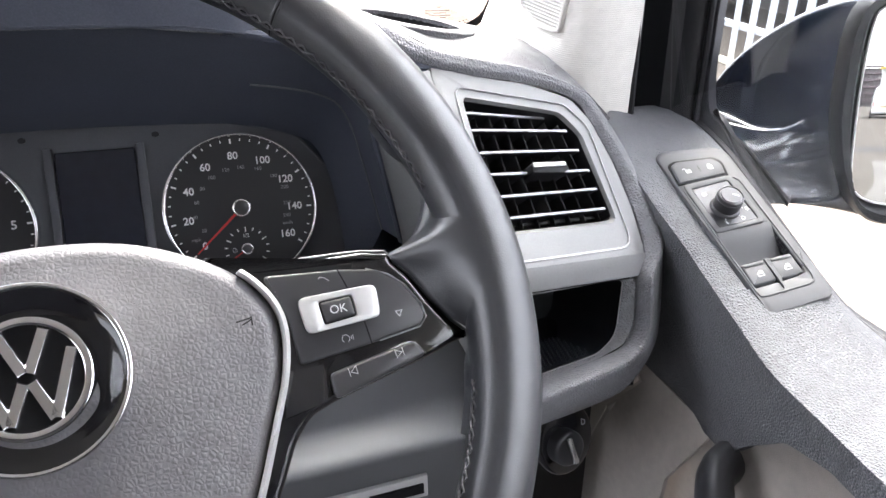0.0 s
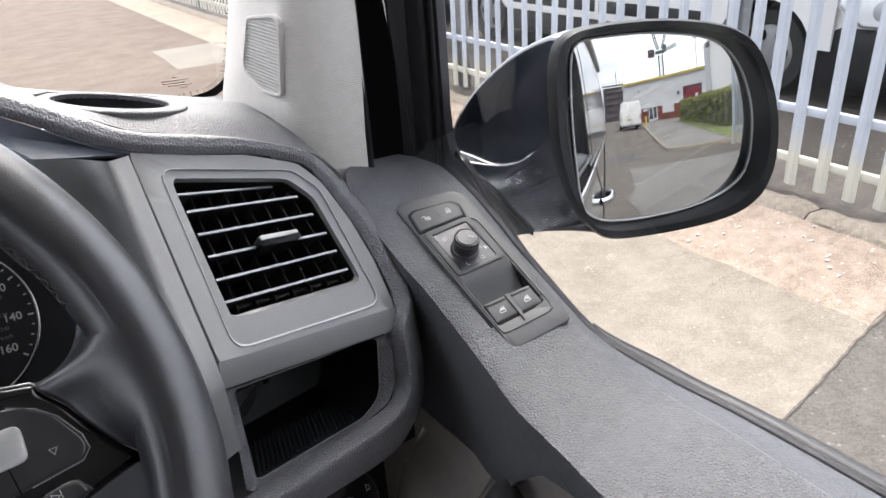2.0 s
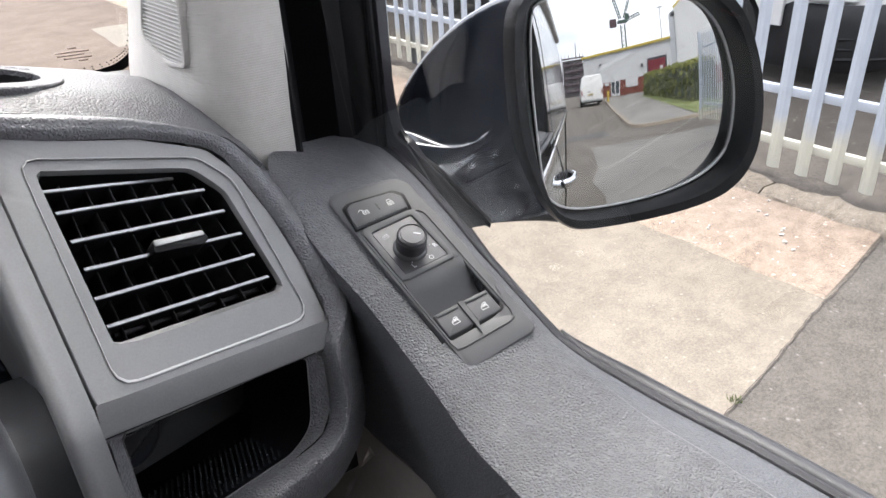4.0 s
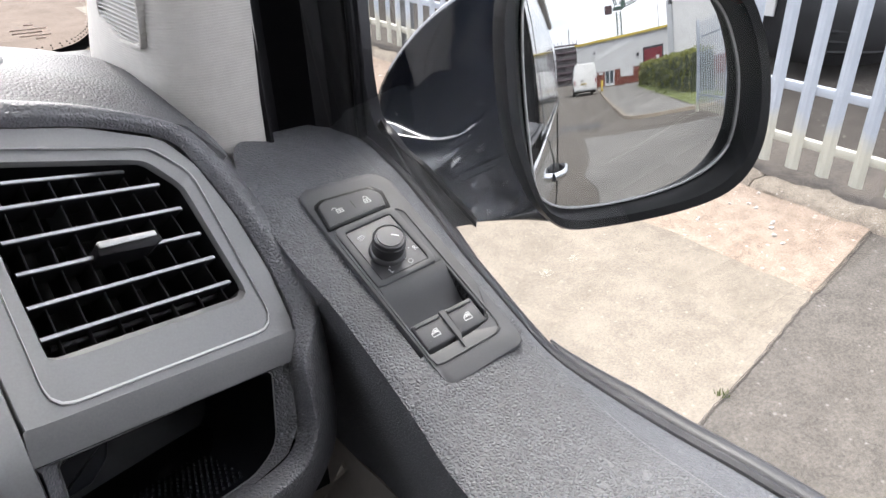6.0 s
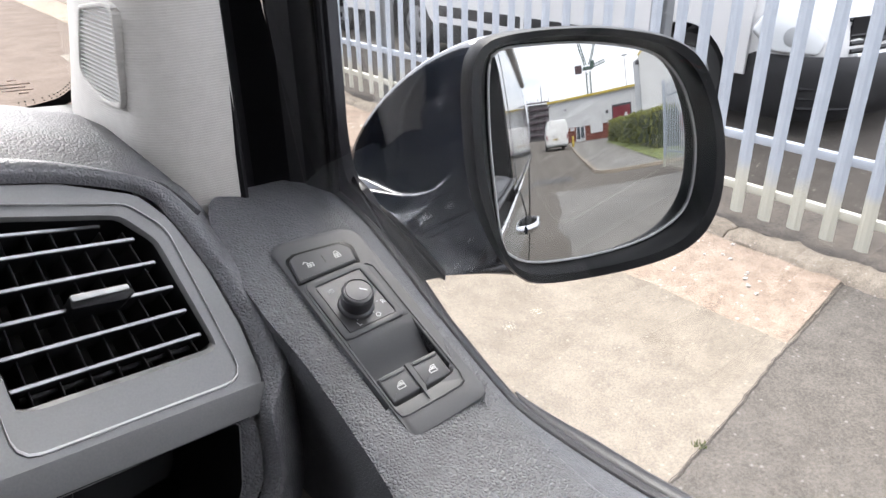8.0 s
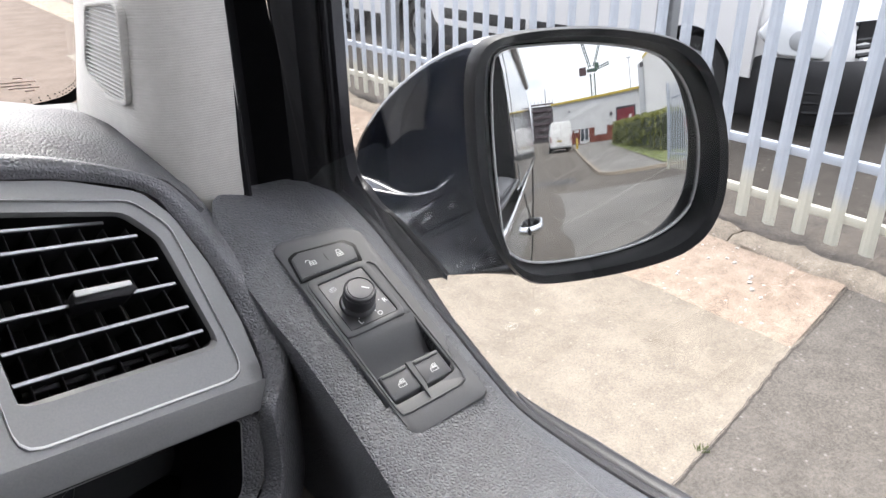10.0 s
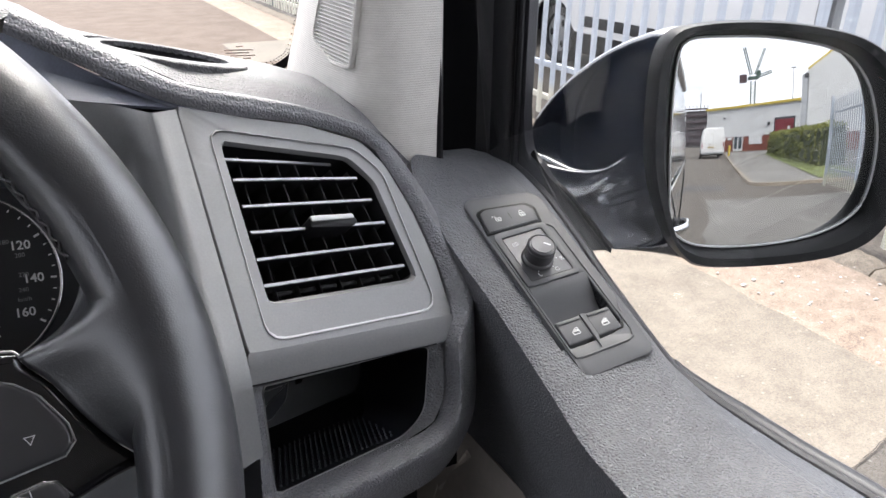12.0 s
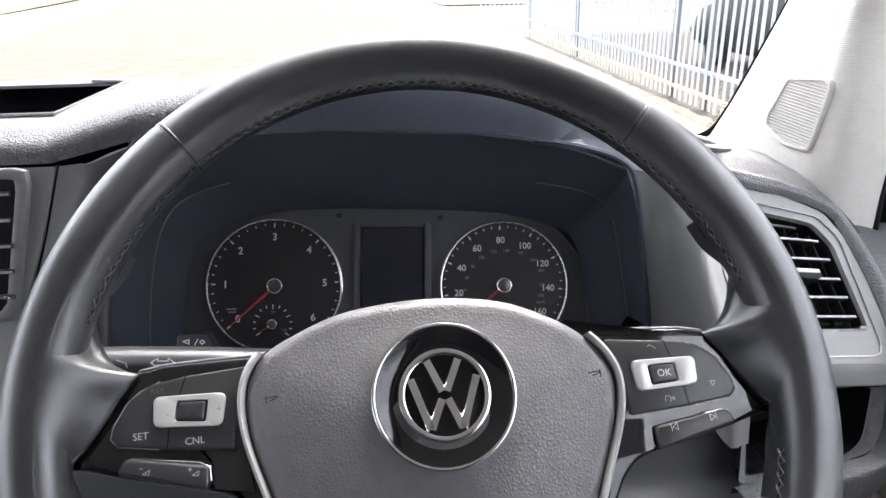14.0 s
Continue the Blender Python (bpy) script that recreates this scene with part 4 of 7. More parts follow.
part("vent_inner_trim", grid([[VM @ Vector((*p, h)) for p in o] for o, h in ((lo, 0.0), (lo, -0.0006), ([(a[0] + (b[0] - a[0]) * 0.86, a[1] + (b[1] - a[1]) * 0.86) for a, b in zip(lo, op)], -0.0008), (op, -0.004), (op, -0.035))], cu=True), M_TRIM, dash, "satin grey inner vent frame")
# chamfered lip under the trim
l0, l1 = Vector((-0.0774, -0.0484, 0)), Vector((0.0577, -0.0830, 0))
rows = []
for t in [i / 12 for i in range(13)]:
    p = l0 + (l1 - l0) * t
    rows.append([VM @ (p + Vector(d)) for d in ((0, 0.0005, 0.0), (-0.0008, -0.0015, -0.0008), (-0.0035, -0.0125, -0.006), (-0.004, -0.0138, -0.0075), (-0.003, -0.010, -0.03))])
part("vent_lip", grid(rows), M_TRIM, dash, "satin grey lip below the vent")
# panel between the instrument hood and the vent: flat strip at the seam, then a scoop
edge_r = [(0.2172, 0.6745, 1.4585), (0.2182, 0.6500, 1.4330), (0.2194, 0.6215, 1.4035), (0.2206, 0.5945, 1.3760), (0.2214, 0.5735, 1.3545), (0.2214, 0.5640, 1.3360), (0.2214, 0.5580, 1.3000)]
edge_l = [(0.158, 0.669, 1.472), (0.168, 0.671, 1.445), (0.176, 0.673, 1.410), (0.184, 0.675, 1.375), (0.190, 0.676, 1.345), (0.193, 0.676, 1.325), (0.198, 0.670, 1.29)]
rows = []
for a, b in zip(spline(edge_r, 4), spline(edge_l, 4)):
    s_ = a + Vector((-0.0125, -0.0050, 0.0005))
    low = min(1.0, max(0.0, (1.459 - a.z) / 0.03))
    rows.append([a + Vector((0.0, 0.02, 0))] + spline([a, a + (s_ - a) * 0.5, s_, s_ + Vector((-0.004, 0.004 + 0.004 * low, 0)), s_ + (b - s_) * 0.45 + Vector((0.003, 0.016 * low, 0)), s_ + (b - s_) * 0.75 + Vector((0, 0.012 * low, 0)), b], 3))
part("side_panel", grid(rows), M_TRIM, dash, "satin grey scooped panel beside the vent", smooth=50)

# pocket below the vent
CUT = rounded([(-0.0535, 0.0300), (-0.0560, -0.0325), (0.0300, -0.0292), (0.0480, -0.0205), (0.0580, 0.0225)], [0.002, 0.003, 0.022, 0.020, 0.004], 6)
co_ = resample(CUT, 72, CUT[0])
# surround from the pocket's edge out to the vent lip and the padded band
cinv = CM.inverted()
lipw = [VM @ Vector((-0.0774 + 0.1351 * k / 6 - 0.004, -0.0484 - 0.0346 * k / 6 - 0.012, -0.012)) for k in range(7)]
rim3 = [cinv @ p for p in lipw] + [Vector(r[1]) for m, *r in [(m, None, q[0]) for m, *q in BAND[11:17]]] + [Vector((-0.066, -0.0345, 0.0)), Vector((-0.063, 0.0, 0.001)), Vector((-0.061, 0.030, 0.001))]
loop = [a + (b - a) * k / 12 for a, b in zip(rim3, rim3[1:] + rim3[:1]) for k in range(12)]
big3 = [min(loop, key=lambda q: abs(math.remainder(math.atan2(q.y, q.x) - math.atan2(p[1], p[0]), 2 * math.pi))) for p in co_]
part("pocket_surround", grid([[CM @ p for p in big3], [CM @ (Vector((x, y, -0.006)) + (p - Vector((x, y, -0.006))) * 0.35) for p, (x, y) in zip(big3, co_)], [CM @ Vector((x * 1.012, y * 1.016, -0.0055)) for x, y in co_], [CM @ Vector((x, y, -0.0075)) for x, y in co_]], cu=True), M_PAD, dash, "dark grained surround of the open pocket", smooth=50)
part("pocket_edge", tube([CM @ Vector((x, y, -0.0058)) for x, y in co_], 0.00045, 6, closed=True), M_TRIM, dash, "thin glossy pocket edge")
pocket = part("pocket", grid([[CM @ Vector((*p, h)) for p in o] for o, h in ((co_, -0.0065), ([(x * 0.985, y * 0.985) for x, y in co_], -0.020), ([(x * 0.97, y * 0.96 - 0.001) for x, y in co_], -0.072), ([(x * 0.90, y * 0.86) for x, y in co_], -0.080), ([(x * 0.05, y * 0.05) for x, y in co_], -0.082))], cu=True), M_CUBBY, dash, "glossy black open storage pocket", smooth=50)
part("pocket_step", prism(rounded([(-0.0545, 0.0130), (-0.0180, 0.0150), (-0.0230, 0.0010), (-0.0340, -0.0080), (-0.0545, -0.0100)], [0.001, 0.004, 0.010, 0.008, 0.001], 5), CM, -0.079, -0.050, 0.003, 3), M_CUBBY, pocket, "moulded step in the pocket")
dots = []
for i in range(22):
    for j in range(12):
        u, h = -0.050 + 0.0036 * i + 0.0018 * (j % 2), -0.012 - 0.0042 * j
        if u < 0.030:
            dots.append(tube([CM @ Vector((u, -0.0325 + 0.035 * (u + 0.056) * 1.0, h)), CM @ Vector((u, -0.0305 + 0.035 * (u + 0.056), h))], [0.0010, 0.0006], 6))
tagged(part("grip_dots", joined(dots), M_CUBBY, pocket, "raised grip dots on the pocket floor"), kind="stuff")

# instrument hood: tunnel from the lip to the instruments
CC_T = radians(24)
CCU = Vector((0.9987, 0, 0)) + Vector((0, math.sin(CC_T), math.cos(CC_T))) * -0.0514
CC = axes((0.081, 0.753, 1.342), CCU, (0, math.sin(CC_T), math.cos(CC_T)))
lip = spline([(-0.232, 0.640, 1.330), (-0.222, 0.645, 1.40), (-0.205, 0.655, 1.47), (-0.185, 0.660, 1.510), (-0.13, 0.660, 1.511), (-0.06, 0.660, 1.509), (0.04, 0.661, 1.503), (0.10, 0.664, 1.493), (0.150, 0.668, 1.478), (0.168, 0.670, 1.455), (0.178, 0.672, 1.40), (0.192, 0.676, 1.328)], 6)
mid = spline([(-0.222, 0.70, 1.325), (-0.212, 0.70, 1.38), (-0.200, 0.71, 1.425), (-0.180, 0.72, 1.448), (-0.135, 0.72, 1.461), (-0.06, 0.72, 1.4645), (0.02, 0.72, 1.460), (0.09, 0.72, 1.451), (0.145, 0.72, 1.438), (0.165, 0.72, 1.42), (0.175, 0.715, 1.38), (0.185, 0.712, 1.325)], 6)
inn = [CC @ Vector(p) for p in [(-0.285, -0.075, 0.004), (-0.283, 0.0, 0.004), (-0.272, 0.035, 0.004), (-0.250, 0.052, 0.004), (-0.205, 0.066, 0.004), (-0.140, 0.070, 0.004), (-0.06, 0.069, 0.004), (0.0, 0.066, 0.004), (0.045, 0.055, 0.004), (0.065, 0.040, 0.004), (0.075, 0.0, 0.004), (0.080, -0.075, 0.004)]]
inn = spline(inn, 6)
rows = [lip, [a + (b - a) * 0.04 + Vector((0, 0.0, 0.003)) for a, b in zip(lip, mid)], mid, [a + (b - a) * 0.06 + Vector((0, 0.002, -0.003)) for a, b in zip(mid, inn)], inn]
part("instrument_hood", grid(rows), M_SHROUD, dash, "dark hood lining over the instruments")
# crest lip of the hood, rolled edge
part("hood_edge", tube([p + Vector((0, 0.001, 0.002)) for p in lip[6:]], 0.0022, 6), M_SHROUD, dash)

for run in (mid[:24], mid[-24:]):
    part("hood_crease", tube([p + Vector((0, -0.001, -0.0005)) for p in run], 0.0007, 6), M_TRIM, dash, "fine light crease inside the hood")

# lower dash behind and below the wheel
rows = []
for x in (-0.95, -0.3, -0.1, 0.05, 0.15, 0.21, 0.228):
    rows.append([Vector((x, y, z)) for y, z in ((0.655, 1.335), (0.605, 1.325), (0.588, 1.300), (0.582, 1.275), (0.579, 1.258), (0.573, 1.2525), (0.556, 1.2505), (0.5485, 1.246), (0.550, 1.236), (0.562, 1.20), (0.59, 1.12), (0.62, 1.05), (0.70, 0.95))])
part("lower_panel", slab(grid([spline(r, 4) for r in rows]), 0.003), M_SWITCH, dash, "dark lower dash panel with a stepped ledge")

part("dash_carcass", box((-0.29, 0.93, 1.17), 1.30, 0.16, 0.44), M_DEEP, dash, smooth=0)
part("dash_belly", box((-0.30, 0.70, 1.09), 1.30, 0.12, 0.22), M_DEEP, dash, smooth=0)
part("pocket_roof", slab(grid([lipw, [p + Vector((0, 0.03, -0.004)) for p in lipw], [p + Vector((0, 0.12, 0.02)) for p in lipw]]), 0.002), M_DEEP, dash)
part("dash_end_core", box((0.285, 0.80, 1.285), 0.13, 0.16, 0.22), M_DEEP, dash, smooth=0)
part("pocket_shell", box((0.285, 0.650, 1.225), 0.16, 0.09, 0.05), M_DEEP, dash, smooth=0)
cp_ = part("catch_plate", box((0.130, 0.5575, 1.203), 0.085, 0.006, 0.020, 0.001), M_SILVER, dash, "silver catch plate low on the dash")
part("catch_slot", box((0.150, 0.5540, 1.203), 0.038, 0.003, 0.008), M_DEEP, cp_, smooth=0)
# round defroster outlet on the dash top
part("outlet_ring", ring_p(RV, 0.0385, 0.051, 0.0375, 0.050), M_PADTOP, dash, "grey ring of the top outlet")
part("outlet_well", grid([[RV @ Vector((a * math.cos(2 * math.pi * j / 40), b * math.sin(2 * math.pi * j / 40), h)) for j in range(40)] for a, b, h in ((0.0390, 0.0380, 0.0010), (0.0382, 0.0372, -0.004), (0.037, 0.036, -0.045), (0.001, 0.001, -0.047))], cu=True), M_DEEP, dash, "black mouth of the top outlet")

# middle of the dash: tray, second vent and trim
TRAY = [(-0.95, 0.716), (-0.2625, 0.712), (-0.2625, 0.880), (-0.30, 0.894), (-0.95, 0.894)]
part("tray_well", grid([[Vector((x + (ins if x < -0.5 else -ins), y + (ins if y < 0.8 else -ins), z)) for x, y in TRAY] for ins, z in ((-0.002, 1.5165), (0.0, 1.5150), (0.004, 1.470), (0.006, 1.468), (0.08, 1.467))], cu=True), M_VOID, dash, "black open tray on the dash top", smooth=30)
part("tray_edge", tube([Vector((*p, 1.5185)) for p in TRAY[:4]], 0.0022, 6), M_PADTOP, dash)
joint = [(-0.2435, 0.6580, 1.4925), (-0.2575, 0.6480, 1.4450), (-0.2735, 0.6370, 1.40), (-0.2880, 0.6200, 1.36), (-0.3015, 0.6020, 1.32)]
part("mid_trim", slab(grid([[Vector((-0.62, y, z)), Vector((x - 0.0008, y, z))] for x, y, z in joint]), 0.004), M_TRIM, dash, "satin grey middle trim")
part("trim_joint", tube([Vector(p) + Vector((0.0003, 0.002, 0)) for p in joint], 0.0026, 5), M_DEEP, dash)
part("hood_backing", box((-0.245, 0.70, 1.475), 0.085, 0.04, 0.07), M_DEEP, dash, smooth=0)
hood_l = [(-0.190, 0.6605, 1.5060), (-0.205, 0.6560, 1.470), (-0.220, 0.6470, 1.41), (-0.228, 0.6435, 1.365), (-0.232, 0.6410, 1.32)]
rows = []
for a, b in zip(spline(joint, 4), spline(hood_l, 4)):
    low = min(1.0, max(0.0, (1.490 - a.z) / 0.02))
    s_ = a + Vector((0.015, 0.002, 0.001))
    rows.append(spline([a + Vector((0.001, 0, 0)), a + (s_ - a) * 0.6, s_, s_ + Vector((0.004, 0.006 * low, 0)), s_ + (b - s_) * 0.5 + Vector((0, 0.022 * low, 0)), s_ + (b - s_) * 0.8 + Vector((0, 0.014 * low, 0)), b], 3))
part("side_panel", slab(grid(rows), 0.002), M_TRIM, dash, "satin grey scooped panel beside the hood", smooth=50)

# ---- steering wheel ----
WT = radians(36.5)
WM = axes((0, 0.4535, 1.4195), (0.9998, 0.0249, 0), (0, math.sin(WT), math.cos(WT)))
wheel = thing("steering_wheel", "black leather multifunction steering wheel with stitched rim", "steering wheel", (0, 0.4535, 1.4195))
WC = WM @ Matrix.Translation((-0.003, 0, 0))
WR, Wr = 0.1826, 0.0155


def rim_point(th, ph, scale=1.0, side=1):
    """Place on the rim: th round the wheel, ph round its section (0 outwards, 90 towards the driver), with thumb ridges beside the spokes."""
    d = math.degrees(th)
    ridge = sum(math.exp(-(((d - c + 180) % 360 - 180) / w) ** 2) for c, w in ((36, 12), (144, 12), (-24, 22), (204, 22)))
    a = Wr * scale * (1 + 0.13 * ridge * max(0.0, math.cos(ph - radians(128))) ** 8)
    rr, hh = WR + a * math.cos(ph), a * 1.03 * math.sin(ph)
    return WC @ Vector((side * rr * math.cos(th), rr * math.sin(th), hh))


NR, NS = 176, 36
part("rim", grid([[rim_point(2 * math.pi * i / NR, 2 * math.pi * j / NS) for j in range(NS)] for i in range(NR)], cu=True, cv=True), M_LEATHER, wheel, "smooth black leather rim", smooth=80)
for th in (49.3, 131.3, 230, 310):
    t0 = radians(th)
    sec = [[rim_point(t0 + d, 2 * math.pi * j / NS, k) for j in range(NS)] for d, k in ((-0.0085, 0.985), (-0.0062, 1.012), (-0.0035, 1.018), (-0.0012, 1.004), (0.0012, 1.004), (0.0035, 1.018), (0.0062, 1.012), (0.0085, 0.985))]
    part("rim_seam", grid(sec, cu=True), M_LEATHER, wheel, "puckered leather joint across the rim", smooth=80)
    part("seam_thread", tube([rim_point(t0, 2 * math.pi * j / NS, 1.006) for j in range(NS)], 0.0004, 5, closed=True), M_DEEP, wheel)


# stitching on the inner side: many small slanted threads
def stitch_run(a0, a1):
    bms = []
    n = int((a1 - a0) * 0.168 / 0.0056)
    for i in range(n):
        a = a0 + (a1 - a0) * i / n
        for sg in (-1, 1):
            q = [rim_point(a + da, radians(165) + w / Wr, 1.0 + lift) for da, w, lift in ((0, -sg * 0.0021, 0.0), (0.010, -sg * 0.0009, 0.035), (0.024, sg * 0.0009, 0.035), (0.034, sg * 0.0021, 0.0))]
            bms.append(tube(q, 0.00046, 5))
    return joined(bms)


part("stitching", stitch_run(radians(17), radians(163)), M_THREAD, wheel, "grey baseball stitch inside the rim")
part("stitching", stitch_run(radians(192), radians(348)), M_THREAD, wheel, "grey baseball stitch inside the rim")
part("stitch_seam", tube([rim_point(radians(17 + 146 * i / 90), radians(165), 1.0) for i in range(91)], 0.0004, 5), M_DEEP, wheel)
part("stitch_seam", tube([rim_point(radians(192 + 156 * i / 90), radians(165), 1.0) for i in range(91)], 0.0004, 5), M_DEEP, wheel)

# airbag pad
PADO = spline([(x, y, 0) for x, y in [(-0.003, 0.0525), (0.034, 0.0485), (0.0625, 0.0365), (0.0790, 0.0235), (0.0872, 0.0080), (0.0862, -0.0110), (0.0785, -0.0330), (0.062, -0.070), (0.040, -0.095), (-0.003, -0.102), (-0.046, -0.095), (-0.068, -0.070), (-0.0845, -0.0300), (-0.0922, -0.0060), (-0.0932, 0.0130), (-0.0870, 0.0275), (-0.0725, 0.0375), (-0.044, 0.0485)]], 6, closed=True)
PADO = [(p.x, p.y) for p in PADO]
part("airbag_pad", prism(PADO, WM, -0.03, -0.001, 0.009, 6, dome=0.0105), M_AIRBAG, wheel, "dark grey grained airbag cover", smooth=60)
cx_, cy_ = -0.003, -0.01
rimo = [(cx_ + (x - cx_) * 1.022, cy_ + (y - cy_) * 1.022) for x, y in PADO]
keep = [i for i, (x, y) in enumerate(PADO) if y < 0.030]
for side in (1, -1):
    ids = [i for i in keep if (PADO[i][0] - cx_) * side > 0]
    ids = sorted(ids, key=lambda i: -PADO[i][1])
    part("pad_edge_trim", grid([[WM @ Vector((cx_ + (PADO[i][0] - cx_) * s, cy_ + (PADO[i][1] - cy_) * s, h)) for s, h in ((0.995, -0.012), (1.002, -0.0020), (1.014, -0.0006), (1.032, -0.0022), (1.038, -0.014))] for i in ids]), M_KEYS, wheel, "bright strip beside the airbag cover")

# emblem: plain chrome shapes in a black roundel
EM = WM @ Matrix.Translation((0.0000, 0.0026, 0.0068))
emblem = part("emblem", grid([[EM @ Vector((r * math.cos(2 * math.pi * j / 72), r * math.sin(2 * math.pi * j / 72), h)) for j in range(72)] for r, h in ((0.0335, -0.002), (0.0335, 0.0050), (0.0322, 0.0056), (0.0312, 0.0050), (0.0280, 0.0030), (0.0240, 0.0018), (0.0210, 0.0016), (0.0002, 0.0016))], cu=True), M_GLOSS, wheel, "glossy black dished roundel with a chrome badge", smooth=60)


def ring_(r0, r1, m, h0, h1, bev=0.0006, n=72):
    return ringplate(oval(0, 0, r1, r1, n), oval(0, 0, r0, r0, n), m, h0, h1, bev)


part("outer_ring", ring_(0.0319, 0.0338, EM, 0.001, 0.0066, 0.0009), M_CHROME, emblem, "chrome outer ring")
part("badge_disc", prism(oval(0, 0, 0.0205, 0.0205, 64), EM, 0.004, 0.0066), M_DEEP, emblem)
part("badge_ring", ring_(0.0182, 0.0216, EM, 0.003, 0.0085, 0.0013), M_CHROME, emblem, "chrome badge ring")


def bar(a, b, w, m, h0, h1, bev=0.0):
    a, b = Vector(a), Vector(b)
    d = (b - a).normalized()
    s = Vector((-d.y, d.x)) * w / 2
    return prism([tuple(a - s), tuple(b - s), tuple(b + s), tuple(a + s)], m, h0, h1, bev, 1)


for a, b in (((-0.0075, 0.0165), (-0.0008, 0.0012)), ((0.0075, 0.0165), (0.0008, 0.0012)), ((-0.0155, 0.0085), (-0.0073, -0.0155)), ((0.0155, 0.0085), (0.0073, -0.0155)), ((-0.0073, -0.0155), (-0.0012, -0.0012)), ((0.0073, -0.0155), (0.0012, -0.0012))):
    part("badge_bar", bar(a, b, 0.0046, EM, 0.005, 0.0084, 0.0009), M_CHROME, emblem)

writing("cover_writing", "AIRBAG", 0.0068, WM @ Matrix.Translation((0.001, -0.0480, 0.0066)), M_SOFT, wheel)

# small horn marks
for sx, flip in ((0.0745, 1), (-0.0795, -1)):
    hm = WM @ Matrix.Translation((sx, 0.0075, 0.0046))
    part("horn_mark", strokes([[(-0.003, 0.0006), (0.002 * 1, 0.0012)], [(-0.001, -0.0008), (0.0012, 0.0), (0.0026, 0.0008)], [(0.0026 * flip, 0.0016), (0.0026 * flip, -0.0014)]], 0.0005, hm), M_DEEP, wheel)

# spokes with switches
def spoke(sgn):
    S = WC @ Matrix.Diagonal((sgn, 1, 1, 1))
    o = [(0.066, 0.0370), (0.0860, 0.0300), (0.1000, 0.0296), (0.1290, 0.0284), (0.1418, 0.0258), (0.1425, 0.0215), (0.1490, 0.0140), (0.1552, 0.0025), (0.1624, -0.0082), (0.1702, -0.0165), (0.1600, -0.0186), (0.1480, -0.0221), (0.1300, -0.0262), (0.1075, -0.0312), (0.0965, -0.0350), (0.0890, -0.0430), (0.0815, -0.0580), (0.0700, -0.0790), (0.0560, -0.0930), (0.0450, -0.0930)]
    sp = part("spoke", prism(rounded(o, [0, 0.02, 0.02, 0.02, 0.003, 0.004, 0.02, 0.02, 0.02, 0.001, 0.02, 0.02, 0.02, 0.01, 0.012, 0.02, 0.02, 0.02, 0.01, 0], 4), S, -0.026, -0.0072, 0.0032, 5), M_GLOSS, wheel, "gloss black spoke")
    # silver tube drawn for the white reflection on the gloss top edge
    part("spoke_top_glint", tube([S @ Vector((x, y, -0.0092)) for x, y in ((0.080, 0.0312), (0.0900, 0.0302), (0.1100, 0.0298), (0.1290, 0.0288), (0.1400, 0.0268), (0.1424, 0.0240))], 0.0004, 6), M_SILVER, sp, "silver line drawn for the gloss reflection along the spoke")
    part("leather_joint", tube([S @ Vector((x, y, h)) for x, y, h in ((0.1418, 0.0232, -0.0078), (0.1490, 0.0142, -0.0066), (0.1553, 0.0027, -0.0052), (0.1624, -0.0080, -0.0035), (0.1700, -0.0163, -0.0015))], 0.0003, 6), M_SILVER, sp, "thin bright joint beside the leather")
    # tilted gloss facet between the cover and the lower key
    fac_ = [[(0.0900, -0.0150), (0.1062, -0.0152)], [(0.0880, -0.0250), (0.1050, -0.0240)], [(0.0860, -0.0330), (0.1040, -0.0300)]]
    part("spoke_foot", slab(grid([[S @ Vector((x + (x2 - x) * k / 4, y + (y2 - y) * k / 4, hh - 0.0010 * (k / 2 - 1) ** 2)) for k in range(5)] for ((x, y), (x2, y2)), hh in zip(fac_, (-0.0064, -0.0044, -0.0034))]), 0.004), M_GLOSS, sp, "gloss black facet at the foot of the spoke")
    pn = part("switch_panel", prism(rounded([(0.0870, 0.0252), (0.1180, 0.0224), (0.1345, 0.0194), (0.1440, 0.0125), (0.1506, 0.0010), (0.1516, -0.0045), (0.1484, -0.0080), (0.1240, -0.0112), (0.0955, -0.0136), (0.0945, 0.0050)], [0.002, 0.02, 0.010, 0.012, 0.010, 0.005, 0.006, 0.02, 0.002, 0.02], 5), S, -0.012, -0.0056, 0.0014, 4), M_BUTTON, sp, "satin black switch panel")
    part("panel_edge", tube([S @ Vector((x, y, -0.0066)) for x, y in ((0.1300, 0.0206), (0.1390, 0.0166), (0.1450, 0.0112), (0.1508, 0.0012), (0.1518, -0.0045), (0.1484, -0.0082), (0.1300, -0.0106))], 0.0003, 6), M_SILVER, pn, "thin bright edge of the switch panel")
    # joints between the keys
    part("key_joint", strokes([[(0.1180, 0.0222), (0.1206, 0.0140)], [(0.1250, -0.0014), (0.1262, -0.0108)]], 0.0006, S @ Matrix.Translation((0, 0, -0.00562))), M_DEEP, pn)
    part("four_way_key", ringplate(resample(rounded([(0.0988, 0.0133), (0.1326, 0.0134), (0.1322, -0.0006), (0.1008, -0.0021)], 0.0034, 6), 56, (0.0988, 0.0133)), resample(rounded([(0.1074, 0.0103), (0.1214, 0.0106), (0.1222, 0.0016), (0.1084, 0.0004)], 0.0012, 6), 56, (0.1074, 0.0103)), S, -0.0065, -0.0038, 0.0011), M_KEYS, pn, "silver four-way key")
    part("key_gap", prism(rounded([(0.1070, 0.0106), (0.1217, 0.0109), (0.1226, 0.0013), (0.1081, 0.0001)], 0.0012, 4), S, -0.0062, -0.0052), M_DEEP, pn)
